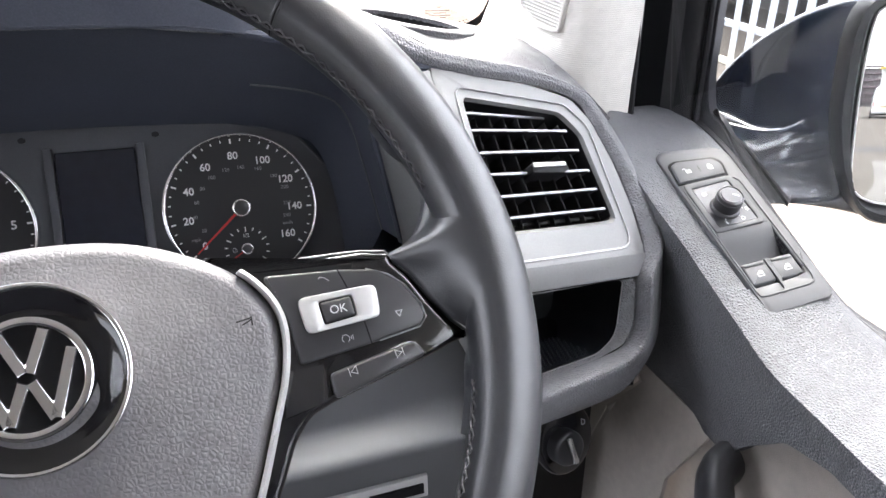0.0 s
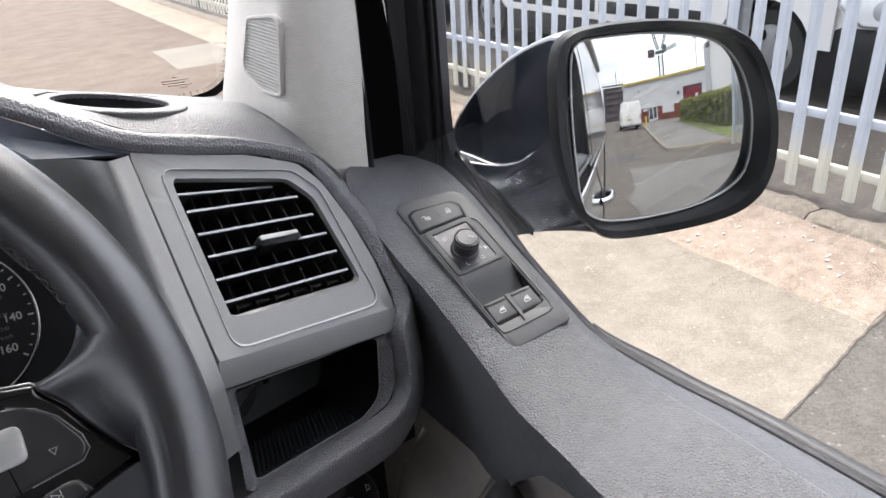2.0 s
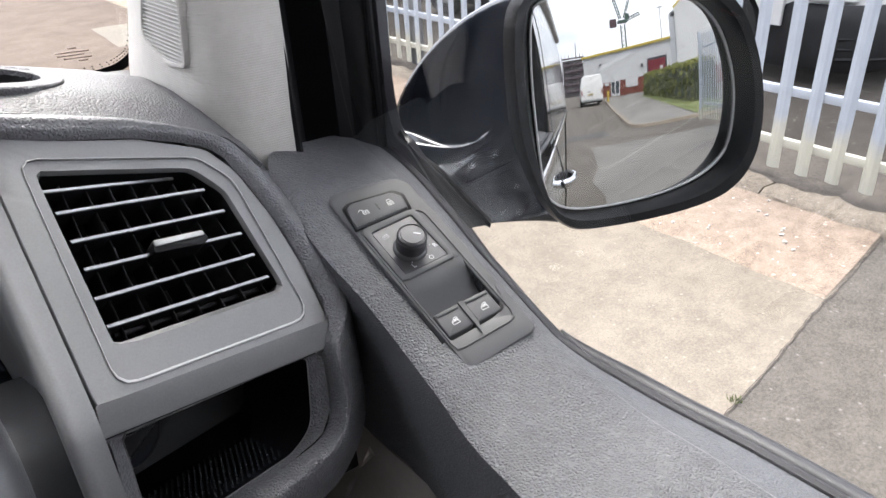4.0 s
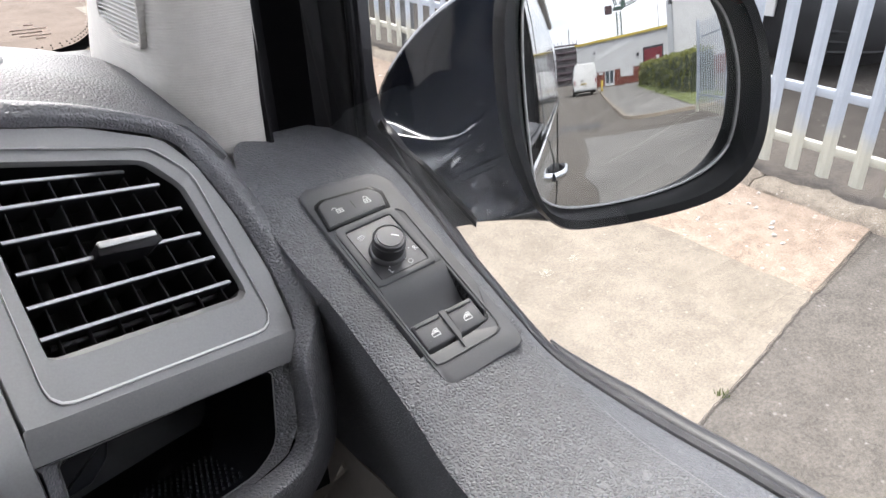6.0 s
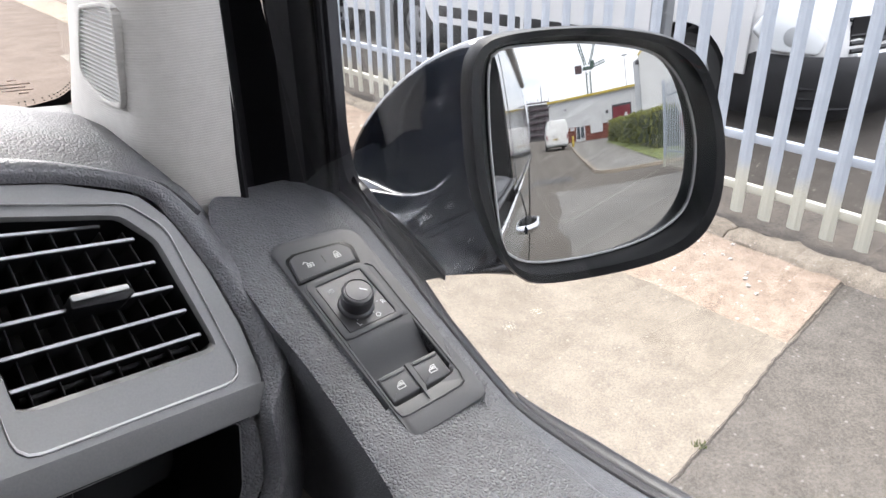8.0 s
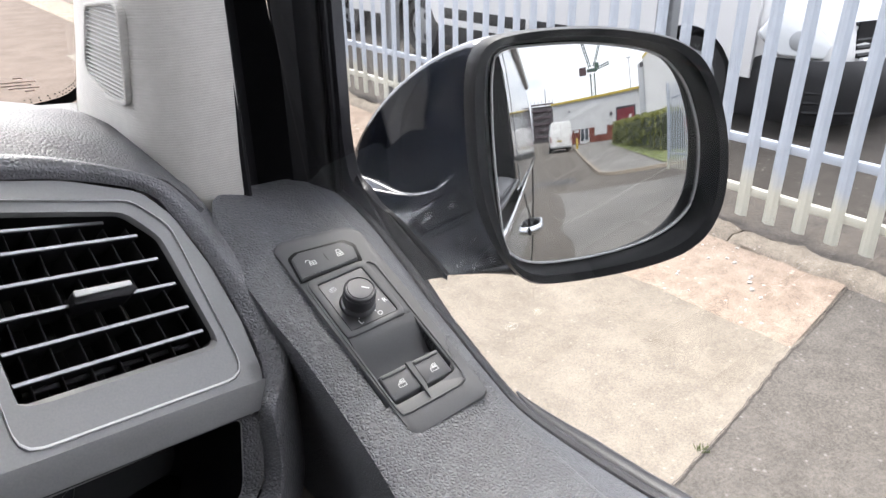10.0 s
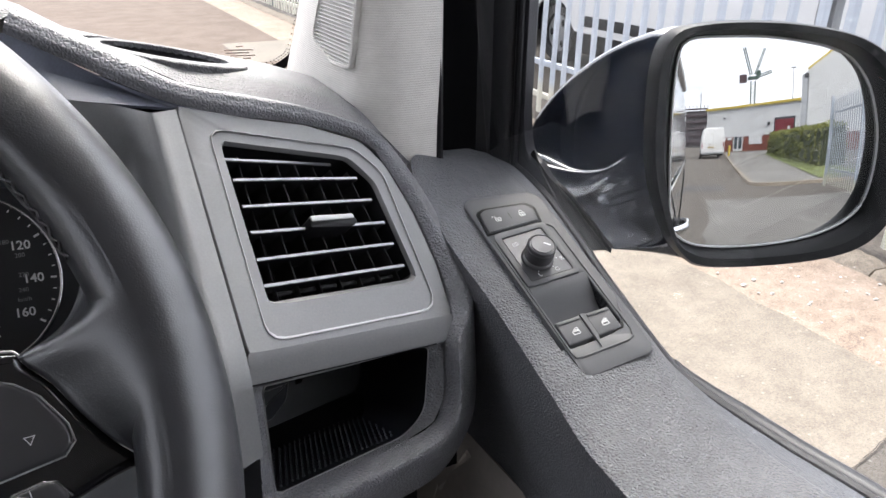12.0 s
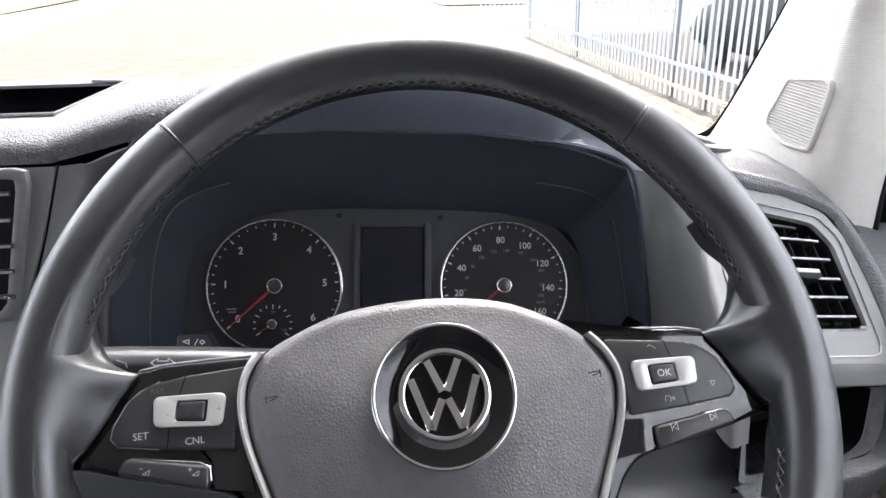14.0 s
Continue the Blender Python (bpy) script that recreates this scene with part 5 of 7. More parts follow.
    part("centre_key", prism(rounded([(0.1080, 0.0099), (0.1209, 0.0102), (0.1217, 0.0020), (0.1090, 0.0008)], 0.0010, 4), S, -0.0065, -0.0034, 0.0012, 3, dome=0.0003), M_BUTTON, pn, "black centre key")
    rk = part("rocker_key", prism(rounded([(0.1066, -0.0196), (0.1412, -0.0138), (0.1445, -0.0142), (0.1485, -0.0203), (0.1066, -0.0306)], [0.003, 0.006, 0.003, 0.003, 0.003], 5), S, -0.018, -0.0036, 0.0016, 4), M_BUTTON, sp, "black rocker key with a bright edge")
    part("rocker_edge", tube([S @ Vector((x, y, h)) for x, y, h in ((0.1330, -0.0150, -0.0048), (0.1412, -0.0139, -0.0048), (0.1446, -0.0146, -0.0048), (0.1482, -0.0200, -0.0052))] if sgn > 0 else [S @ Vector((x, y, h)) for x, y, h in ((0.1058, -0.0262, -0.0052), (0.1064, -0.0202, -0.0048), (0.1110, -0.0180, -0.0046), (0.1412, -0.0138, -0.0048), (0.1447, -0.0146, -0.0050))], 0.0004, 6), M_SATIN, rk)
    # leather root where the spoke flows into the rim, with a rounded crotch above
    def rp(d, ph, k=1.003):
        return WC.inverted() @ rim_point(radians(d), radians(ph), k)
    edge_ = [(30, rp(30, 196), 0), (25, rp(25, 196), 0), (20.5, (0.1640, 0.0590, -0.0050), 0.3), (17, (0.1636, 0.0500, -0.0072), 0.7), (14.5, (0.1610, 0.0410, -0.0086), 1), (12.5, (0.1562, 0.0332, -0.0092), 1), (11, (0.1490, 0.0281, -0.0094), 1), (9.8, (0.1420, 0.0256, -0.0092), 1), (8.2, (0.1418, 0.0228, -0.0076), 1), (5, (0.1487, 0.0142, -0.0064), 1), (1, (0.1550, 0.0027, -0.0050), 1), (-3, (0.1622, -0.0081, -0.0033), 1), (-6.5, (0.1697, -0.0165, -0.0010), 0.8), (-9.5, rp(-9.5, 176), 0.2), (-14, rp(-14, 180), 0), (-20, rp(-20, 184), 0)]
    es = spline([Vector(e[1]) for e in edge_], 4)
    ks = spline([(e[0], e[2], 0) for e in edge_], 4)
    rows = []
    for a, k in zip(es, ks):
        d, w = k.x, min(1.0, max(0.0, k.y))
        f = rp(d, 112)
        up = (rp(d, 111) - rp(d, 113)).normalized()
        chord = (f - a).length
        t0 = (Vector((f.x - a.x, f.y - a.y, 0)).normalized() + Vector((0, 0, 0.55))).normalized() * chord * 0.9
        t1 = up * chord * 0.9
        row = [a + (f - a) * 0.05 + Vector((0, 0, -0.012)), a + Vector((0, 0, -0.003)) * w]
        ph0 = math.degrees(math.atan2(a.z, math.hypot(a.x, a.y) - WR)) % 360
        for i in range(15):
            t = i / 14
            hm = a * (2 * t ** 3 - 3 * t * t + 1) + t0 * (t ** 3 - 2 * t * t + t) + f * (3 * t * t - 2 * t ** 3) + t1 * (t ** 3 - t * t)
            row.append(hm * w + rp(d, ph0 + (112 - ph0) * t) * (1 - w))
        rows.append([S @ q for q in row])
    part("spoke_root", grid(rows), M_LEATHER, wheel, "black leather root of the spoke", smooth=70)
    return S, pn, rk


SR, pnR, rkR = spoke(1)
SL, pnL, rkL = spoke(-1)


def wm(u, v, h, rot=0.0):
    return WM @ Matrix.Translation((u, v, h)) @ Matrix.Rotation(radians(rot), 4, "Z")


writing("key_writing", "OK", 0.0050, wm(0.1120, 0.0058, -0.0030), M_ICON, pnR)
writing("key_writing", "SET", 0.0046, wm(-0.1410, -0.0042, -0.0055, 2), M_ICON, pnL)
writing("key_writing", "CNL", 0.0046, wm(-0.1165, -0.0080, -0.0055, 2), M_ICON, pnL)
writing("key_writing", "RES", 0.0040, wm(-0.1340, 0.0160, -0.0055, 2), M_FAINT, pnL)
writing("key_writing", "+", 0.0048, wm(-0.1052, 0.0055, -0.0037), M_DIMP, pnL)
writing("key_writing", "-", 0.0048, wm(-0.1285, 0.0050, -0.0037), M_DIMP, pnL)
part("key_mark", strokes([[(-0.0014, 0.0010), (0.0014, 0.0010), (0.0, -0.0014), (-0.0014, 0.0010)]], 0.0003, wm(0.1372, -0.0008, -0.0055)), M_ICON, pnR)
part("key_mark", strokes([[(-0.0016, -0.0012), (-0.0022, 0.0), (-0.0016, 0.0014), (-0.0002, 0.0016), (0.0008, 0.0006), (0.0010, -0.0006), (0.0004, -0.0014)], [(0.0018, -0.0004), (0.0018, 0.0006)], [(0.0025, -0.0008), (0.0025, 0.0010)]], 0.0003, wm(0.1135, -0.0068, -0.0055)), M_ICON, pnR)
part("key_mark", strokes([[(0.0016, 0.0016), (0.0016, -0.0016), (-0.0010, 0.0), (0.0016, 0.0016)], [(-0.0016, 0.0016), (-0.0016, -0.0016)]], 0.0003, wm(0.1130, -0.0205, -0.0034, 8)), M_ICON, rkR)
part("key_mark", strokes([[(-0.0016, 0.0016), (-0.0016, -0.0016), (0.0010, 0.0), (-0.0016, 0.0016)], [(0.0016, 0.0016), (0.0016, -0.0016)]], 0.0003, wm(0.1335, -0.0172, -0.0034, 8)), M_ICON, rkR)
part("key_mark", strokes([[(-0.0005, -0.0012), (0.0024, -0.0012), (0.0024, 0.0008), (-0.0005, -0.0012)], [(-0.0022, 0.0014), (-0.0008, 0.0014)]], 0.0003, wm(-0.1385, -0.0200, -0.0034, -5)), M_ICON, rkL)
part("key_mark", strokes([[(-0.0005, -0.0012), (0.0024, -0.0012), (0.0024, 0.0008), (-0.0005, -0.0012)], [(-0.0024, 0.0014), (-0.0008, 0.0014)], [(-0.0016, 0.0022), (-0.0016, 0.0006)]], 0.0003, wm(-0.1165, -0.0222, -0.0034, -5)), M_ICON, rkL)
part("key_mark", strokes([[(-0.002, 0.0008), (-0.0012, 0.0014), (0.0008, 0.0006), (0.002, -0.0006)]], 0.0004, wm(0.1085, 0.0190, -0.0055)), M_DIMP, pnR)

# lower spoke and column shroud
part("lower_spoke", prism(rounded([(-0.03, -0.09), (0.024, -0.09), (0.02, -0.178), (-0.026, -0.178)], 0.004, 3), WM, -0.022, -0.008, 0.003, 3), M_GLOSS, wheel, "gloss black lower spoke")
part("hub", prism(oval(-0.003, -0.02, 0.075, 0.06, 40), WM, -0.09, -0.012, 0.01, 3), M_SOFT, wheel)

# ---- instruments ----
cluster = thing("instrument_cluster", "dark instrument cluster with two round chrome-ringed dials", "instrument cluster", (0, 0.77, 1.30))
CO = rounded([(-0.287, 0.03), (-0.255, 0.058), (-0.20, 0.0705), (-0.14, 0.0725), (-0.06, 0.0715), (0.0, 0.068), (0.048, 0.056), (0.078, 0.02), (0.082, -0.085), (-0.29, -0.085)], 0.01, 3)
part("backing", prism([(-0.36, -0.12), (0.16, -0.12), (0.16, 0.13), (-0.36, 0.13)], CC, -0.05, -0.012), M_SHROUD, cluster)
part("panel", prism(CO, CC, -0.03, -0.004), M_PANEL, cluster, "dark grey instrument panel")
part("panel_rim", tube([CC @ Vector((x, y, -0.0035)) for x, y in CO + CO[:1]], 0.0011, 6), M_PANEL, cluster, "raised edge of the instrument panel")
part("screen", prism(rounded([(-0.1290, 0.053), (-0.0735, 0.0535), (-0.0735, -0.06), (-0.1300, -0.06)], 0.001, 2), CC, -0.006, 0.0005, 0.0004, 1), M_SCREEN, cluster, "dark switched-off display")
for u in (-0.0695, -0.1340):
    part("screen_surround", prism([(u - 0.0030, 0.0565), (u + 0.0030, 0.0565), (u + 0.0030, -0.06), (u - 0.0030, -0.06)], CC, -0.006, 0.0004, 0.001, 2), M_PANEL, cluster)
for u, v in ((-0.0575, 0.0625), (-0.150, 0.0640)):
    part("warning_lamp", prism(oval(u, v, 0.0028, 0.0022, 16), CC, -0.004, -0.0028), M_SOFT, cluster)


def dial(u, v, R, majors, nmin, numbers, num_r, size, inner, needle_deg, sub):
    D = CC @ Matrix.Translation((u, v, 0))
    d = part("dial", prism(oval(0, 0, R, R, 80), D, -0.006, -0.0010), M_DIAL, cluster, "black dial with white figures")
    part("dial_ring", ring_(R - 0.0017, R + 0.0006, D, -0.004, 0.0045, 0.0007, 96), M_CHROME, d, "chrome dial ring")
    bms = []
    a0, a1, n = majors
    for i in range(n * nmin + 1):
        a = radians(a0 + (a1 - a0) * i / (n * nmin))
        big = i % nmin == 0
        r1, r0, w = R - 0.0035, R - (0.0072 if big else 0.0055), 0.0014 if big else 0.0009
        bms.append(bar((r0 * math.cos(a), r0 * math.sin(a)), (r1 * math.cos(a), r1 * math.sin(a)), w, D, -0.001, -0.0008))
    part("scale_ticks", joined(bms), M_WHITE, d)
    for body, ang in numbers:
        a = radians(ang)
        writing("scale_figure", body, size * 1.14, D @ Matrix.Translation((num_r * math.cos(a), num_r * math.sin(a), -0.0008)), M_WHITE, d, bold=0.00016)
    for body, ang, r in inner:
        a = radians(ang)
        writing("scale_figure", body, size * 0.56, D @ Matrix.Translation((r * math.cos(a), r * math.sin(a), -0.0008)), M_DIMP, d)
    a = radians(needle_deg)
    nd = part("needle", prism([(0.004 * math.cos(a) - 0.0011 * math.sin(a), 0.004 * math.sin(a) + 0.0011 * math.cos(a)), ((R - 0.009) * math.cos(a) - 0.0005 * math.sin(a), (R - 0.009) * math.sin(a) + 0.0005 * math.cos(a)), ((R - 0.009) * math.cos(a) + 0.0005 * math.sin(a), (R - 0.009) * math.sin(a) - 0.0005 * math.cos(a)), (0.004 * math.cos(a) + 0.0011 * math.sin(a), 0.004 * math.sin(a) - 0.0011 * math.cos(a))], D, 0.001, 0.0022), M_RED, d, "red pointer resting at nought")
    part("needle_cap", prism(oval(0, 0, 0.0062, 0.0062, 32), D, -0.001, 0.0045, 0.0008, 2), M_HUB, nd, "grey pointer cap")
    part("cap_ring", ring_(0.0056, 0.0071, D, 0.0, 0.0050, 0.0005, 40), M_CHROME, nd, "chrome ring round the pointer cap")
    # small gauge below
    S = D @ Matrix.Translation((sub[0], sub[1], 0))
    bms = []
    for i in range(13):
        b = radians(215 - 250 * i / 12)
        r0, r1 = (0.0135, 0.0175) if i % 3 == 0 else (0.0150, 0.0175)
        bms.append(bar((r0 * math.cos(b), r0 * math.sin(b)), (r1 * math.cos(b), r1 * math.sin(b)), 0.0009, S, -0.001, -0.0008))
    part("small_scale", joined(bms), M_WHITE, d)
    part("small_cap", prism(oval(0, 0, 0.0036, 0.0036, 24), S, -0.001, 0.0035, 0.0006, 2), M_HUB, d)
    part("small_cap_ring", ring_(0.0034, 0.0046, S, -0.001, 0.0040, 0.0004, 32), M_CHROME, d)
    b = radians(212)
    part("small_needle", bar((0.004 * math.cos(b), 0.004 * math.sin(b)), (0.0145 * math.cos(b), 0.0145 * math.sin(b)), 0.0009, S, 0.0005, 0.0012), M_RED, d)
    return d, D, S


SPD = [(str(20 * k), 222 - 32.2 * k) for k in range(9)]
KMH = [("20", 207, 0.034), ("40", 187, 0.036), ("60", 168, 0.034), ("80", 148, 0.033), ("100", 128, 0.0325), ("120", 106, 0.032), ("140", 85, 0.032), ("160", 62, 0.034), ("180", 40, 0.036), ("200", 21, 0.038), ("220", 1, 0.036), ("240", -15, 0.036), ("km/h", -24, 0.038), ("mph", 211, 0.043)]
d1, D1, S1 = dial(0, 0, 0.0585, (222, -35.6, 8), 4, SPD, 0.0415, 0.0072, KMH, 222, (0.001, -0.0330))
writing("scale_figure", "1/2", 0.0042, S1 @ Matrix.Translation((0, 0.0105, -0.0008)), M_WHITE, d1)
part("fuel_mark", strokes([[(-0.0014, -0.0016), (-0.0014, 0.0016), (0.0006, 0.0016), (0.0006, -0.0016), (-0.0014, -0.0016)], [(0.0006, 0.0008), (0.0016, 0.0004), (0.0016, -0.0014)]], 0.0003, S1 @ Matrix.Translation((-0.0098, -0.0004, -0.0009))), M_ICON, d1)
d2, D2, S2 = dial(-0.2063, 0, 0.0600, (222, -40, 6), 5, [(str(k), 222 - 43.7 * k) for k in range(7)], 0.0440, 0.0080, [], 222, (-0.002, -0.0340))
part("unit_mark", joined([bar((-0.043, -0.0205), (-0.034, -0.0205), 0.0014, D2, -0.001, -0.0008), bar((-0.041, -0.0232), (-0.034, -0.0232), 0.0014, D2, -0.001, -0.0008)]), M_DIMP, d2)
writing("scale_figure", "90", 0.0034, S2 @ Matrix.Translation((0, 0.0105, -0.0008)), M_DIMP, d2)
writing("scale_figure", "130", 0.0034, S2 @ Matrix.Translation((0.0100, -0.0055, -0.0008)), M_DIMP, d2)

# ---- driver's door ----
door = thing("driver_door", "closed van door with dark grained trim and switches", "car door", (0.45, 0.2, 0.75))
RID = [(0.408, 0.738, 1.391), (0.380, 0.712, 1.396), (0.366, 0.665, 1.384), (0.369, 0.620, 1.360), (0.375, 0.588, 1.342), (0.377, 0.553, 1.326), (0.376, 0.515, 1.313), (0.372, 0.481, 1.306), (0.368, 0.434, 1.306), (0.362, 0.390, 1.309), (0.352, 0.25, 1.312), (0.352, -0.05, 1.312), (0.352, -0.40, 1.312)]
WIN = [(0.470, 0.762, 1.376), (0.488, 0.745, 1.370), (0.490, 0.700, 1.359), (0.490, 0.655, 1.340), (0.490, 0.625, 1.325), (0.490, 0.594, 1.311), (0.490, 0.552, 1.293), (0.490, 0.522, 1.286), (0.490, 0.455, 1.288), (0.490, 0.384, 1.294), (0.490, 0.25, 1.297), (0.490, -0.05, 1.297), (0.490, -0.40, 1.297)]
CRW = [0.003, 0.003, 0.004, 0.010, 0.018, 0.023, 0.0245, 0.020, 0.008, 0.008, 0.008, 0.008, 0.008]
r5, w5 = spline(RID, 10), spline(WIN, 10)
c5 = spline([(c, 0, 0) for c in CRW], 10)
rows = []
for a, b, c in zip(r5, w5, c5):
    row = []
    foot_z = float(np.interp(a.y, [-0.4, 0.35, 0.42, 0.46, 0.50, 0.52, 0.63, 0.70, 0.745], [1.284, 1.287, 1.281, 1.266, 1.222, 1.193, 1.178, 1.25, 1.38]))
    # inner face from the foot up to the ridge
    row.append(Vector((a.x + 0.045, a.y, foot_z - 0.002)))
    for k in (1.0, 0.8, 0.55, 0.35, 0.18, 0.07):
        row.append(a + Vector((0.13 * k * (a.z - foot_z), 0, k * min(-0.004, foot_z - a.z))))
    for k in range(37):
        t = k / 36
        e = 0.27 * (1 - math.exp(-t * 14)) * (1 - t ** 6) + 0.76 * math.sin(math.pi * t ** 2.1)
        row.append(a + (b - a) * t + Vector((0, 0, c.x * e)))
    row.append(b + Vector((0.0015, 0, -0.010)))
    rows.append(row)
SWM = axes((0.403, 0.522, 1.315), (0.99721, -0.0277, 0.06925), (-0.0024, 0.9158, 0.4015))
ut = grid(rows)
inv = SWM.inverted()
gone = []
for q in ut.faces:
    p = inv @ q.calc_center_median()
    if -0.0025 < p.x < 0.0465 and 0.0195 < p.y < 0.0715 and abs(p.z) < 0.03:
        gone.append(q)
bmesh.ops.delete(ut, geom=gone, context="FACES")
part("upper_trim", slab(ut, 0.002), M_DOORP, door, "dark grained upper door trim", smooth=60)
# rubber strip at the glass
part("window_seal", tube([b + Vector((0.0045, 0, -0.003)) for b in w5], 0.0035, 8, flat=1.3), M_SOFT, door, "black rubber window seal")
part("outer_seal", tube([b + Vector((0.0135, 0, -0.006)) for b in w5[62:]], [0.001 + 0.006 * min(1, k / 14) for k in range(len(w5[62:]))], 10, flat=0.8), M_SOFT, door, "black outer window seal")
# lower door: pull handle and pale lower lining
rows = []
for y in (0.60, 0.50, 0.42, 0.30, 0.1, -0.4):
    rows.append([Vector((x, y, z)) for x, z in ((0.410, 1.280), (0.412, 1.13), (0.412, 1.05), (0.412, 0.90), (0.412, 0.55))])
part("lower_lining", slab(grid(rows), 0.004), M_KICK, door, "pale beige lower door lining")
hp = spline([(0.392, 0.516, 1.190), (0.374, 0.506, 1.186), (0.363, 0.480, 1.164), (0.358, 0.440, 1.140), (0.358, 0.30, 1.125), (0.38, 0.20, 1.12)], 6)
part("pull_handle", tube(hp, 0.0135, 14, flat=1.5), M_SOFT, door, "black pull handle")

# switch plate
PO = resample(rounded([(-0.0005, -0.0012), (0.0505, 0.0010), (0.0530, 0.0060), (0.0508, 0.1430), (0.0440, 0.1500), (-0.0010, 0.1555), (-0.0078, 0.1500)], [0.004, 0.004, 0.004, 0.008, 0.006, 0.006, 0.006], 5), 96, (-0.0005, -0.0012))
PI_ = resample(rounded([(0.0005, 0.0205), (0.0438, 0.0212), (0.0428, 0.0698), (-0.0004, 0.0690)], 0.003, 5), 96, (0.0005, 0.0205))
sw = part("switch_plate", ringplate(PO, PI_, SWM, -0.006, 0.0016, 0.0014), M_SWITCH, door, "satin black switch plate")
LB = [(-0.0040, 0.1190), (0.0360, 0.1192), (0.0385, 0.1300), (0.0335, 0.1365), (0.0040, 0.1398), (-0.0022, 0.1372)]
LR = [0.001, 0.001, 0.006, 0.006, 0.006, 0.004]
lock = part("lock_button", prism(rounded([(x * 0.985 + 0.0003, y) for x, y in LB], LR, 5), SWM, -0.002, 0.0040, 0.0012, 3), M_SWITCH, sw, "double lock and unlock button")
# black gap round the button, widened right and back as its painted shadow
LG = [(x + (0.0026 if x > 0.02 else -0.0010), y + (0.0024 if y > 0.125 else -0.0009)) for x, y in LB]
part("button_gap_shade", prism(rounded(LG, LR, 5), SWM, 0.0010, 0.0022, 0.0001), M_DEEP, sw)


def pm(u, v, h=0.0, rot=0.0):
    return SWM @ Matrix.Translation((u, v, h)) @ Matrix.Rotation(radians(rot), 4, "Z")


PADLOCK = [[(-0.0019, -0.0022), (0.0019, -0.0022), (0.0019, 0.0006), (-0.0019, 0.0006), (-0.0019, -0.0022)], [(-0.0019, -0.0008), (0.0019, -0.0008)], [(0.0, -0.0022), (0.0, 0.0006)]]
part("lock_mark", strokes(PADLOCK + [[(-0.0013, 0.0006), (-0.0013, 0.0022), (-0.0006, 0.0029), (0.0006, 0.0029), (0.0013, 0.0022), (0.0013, 0.0006)]], 0.00042, pm(0.0272, 0.1285, 0.0041)), M_ICON, lock)
part("lock_mark", strokes(PADLOCK + [[(-0.0010, 0.0006), (-0.0016, 0.0022), (-0.0030, 0.0026), (-0.0040, 0.0016)]], 0.00042, pm(0.0085, 0.1290, 0.0041)), M_ICON, lock)
part("lock_mark", strokes([[(0, -0.0030), (0, 0.0030)]], 0.0004, pm(0.0180, 0.1290, 0.0041)), M_DEEP, lock)
# framed mirror control
part("control_frame", ringplate(resample(rounded([(-0.0005, 0.0690), (0.0405, 0.0700), (0.0395, 0.1180), (-0.0025, 0.1175)], 0.003, 3), 40, (-0.0005, 0.069)), resample(rounded([(0.0040, 0.0730), (0.0370, 0.0738), (0.0345, 0.1135), (0.0025, 0.1122)], 0.001, 3), 40, (0.004, 0.073)), SWM, 0.0, 0.0032, 0.0008), M_SWITCH, sw)
kp = part("control_plate", prism(rounded([(0.0044, 0.0734), (0.0366, 0.0742), (0.0341, 0.1131), (0.0029, 0.1118)], 0.001, 3), SWM, 0.0, 0.0024, 0.0003, 1), M_BUTTON, sw, "black mirror control plate")
KC = (0.0180, 0.0895)
rows = []
for r, h, rib in ((0.0111, 0.002, 0), (0.0109, 0.0038, 0), (0.0103, 0.0046, 0), (0.0094, 0.0050, 0), (0.0091, 0.0060, 1), (0.0091, 0.0078, 2), (0.0091, 0.0096, 1), (0.0091, 0.0114, 2), (0.0091, 0.0128, 1), (0.0088, 0.0133, 0), (0.0095, 0.0138, 0), (0.0097, 0.0150, 0), (0.0092, 0.0162, 0), (0.0084, 0.0166, 0), (0.0081, 0.0160, 0), (0.0075, 0.0160, 0), (0.0073, 0.0165, 0), (0.0001, 0.0166, 0)):
    rows.append([SWM @ Vector((KC[0] + (r + (0.0007 if rib and (j + rib) % 2 else 0)) * math.cos(2 * math.pi * j / 56), KC[1] + (r + (0.0007 if rib and (j + rib) % 2 else 0)) * math.sin(2 * math.pi * j / 56), h)) for j in range(56)])
kn = part("mirror_knob", grid(rows, cu=True), M_BUTTON, sw, "round knurled mirror adjusting knob", smooth=35)
part("knob_mark", strokes([[(0.0015, 0.0005), (0.0045, -0.0020)]], 0.0008, pm(KC[0], KC[1], 0.0166, 0)), M_ICON, kn)
for ch, u, v in (("L", 0.0125, 0.0765), ("O", 0.0262, 0.0770), ("R", 0.0338, 0.0842)):
    writing("control_writing", ch, 0.0046, pm(u, v, 0.0026, 12), M_ICON, kp)
for u, v in ((0.0130, 0.0795), (0.0245, 0.0800), (0.0305, 0.0860)):
    part("control_dot", prism(oval(u, v, 0.0004, 0.0004, 8), SWM, 0.002, 0.0026), M_ICON, kp)
part("heater_mark", strokes([[(-0.002, -0.0012), (0.002, -0.0012), (0.002, 0.0012), (-0.002, 0.0012), (-0.002, -0.0012)], [(-0.0008, -0.0018), (-0.0008, 0.0018)], [(0.0006, -0.0018), (0.0006, 0.0018)]], 0.0003, pm(0.0095, 0.1050, 0.0025, 15)), M_ICON, kp)
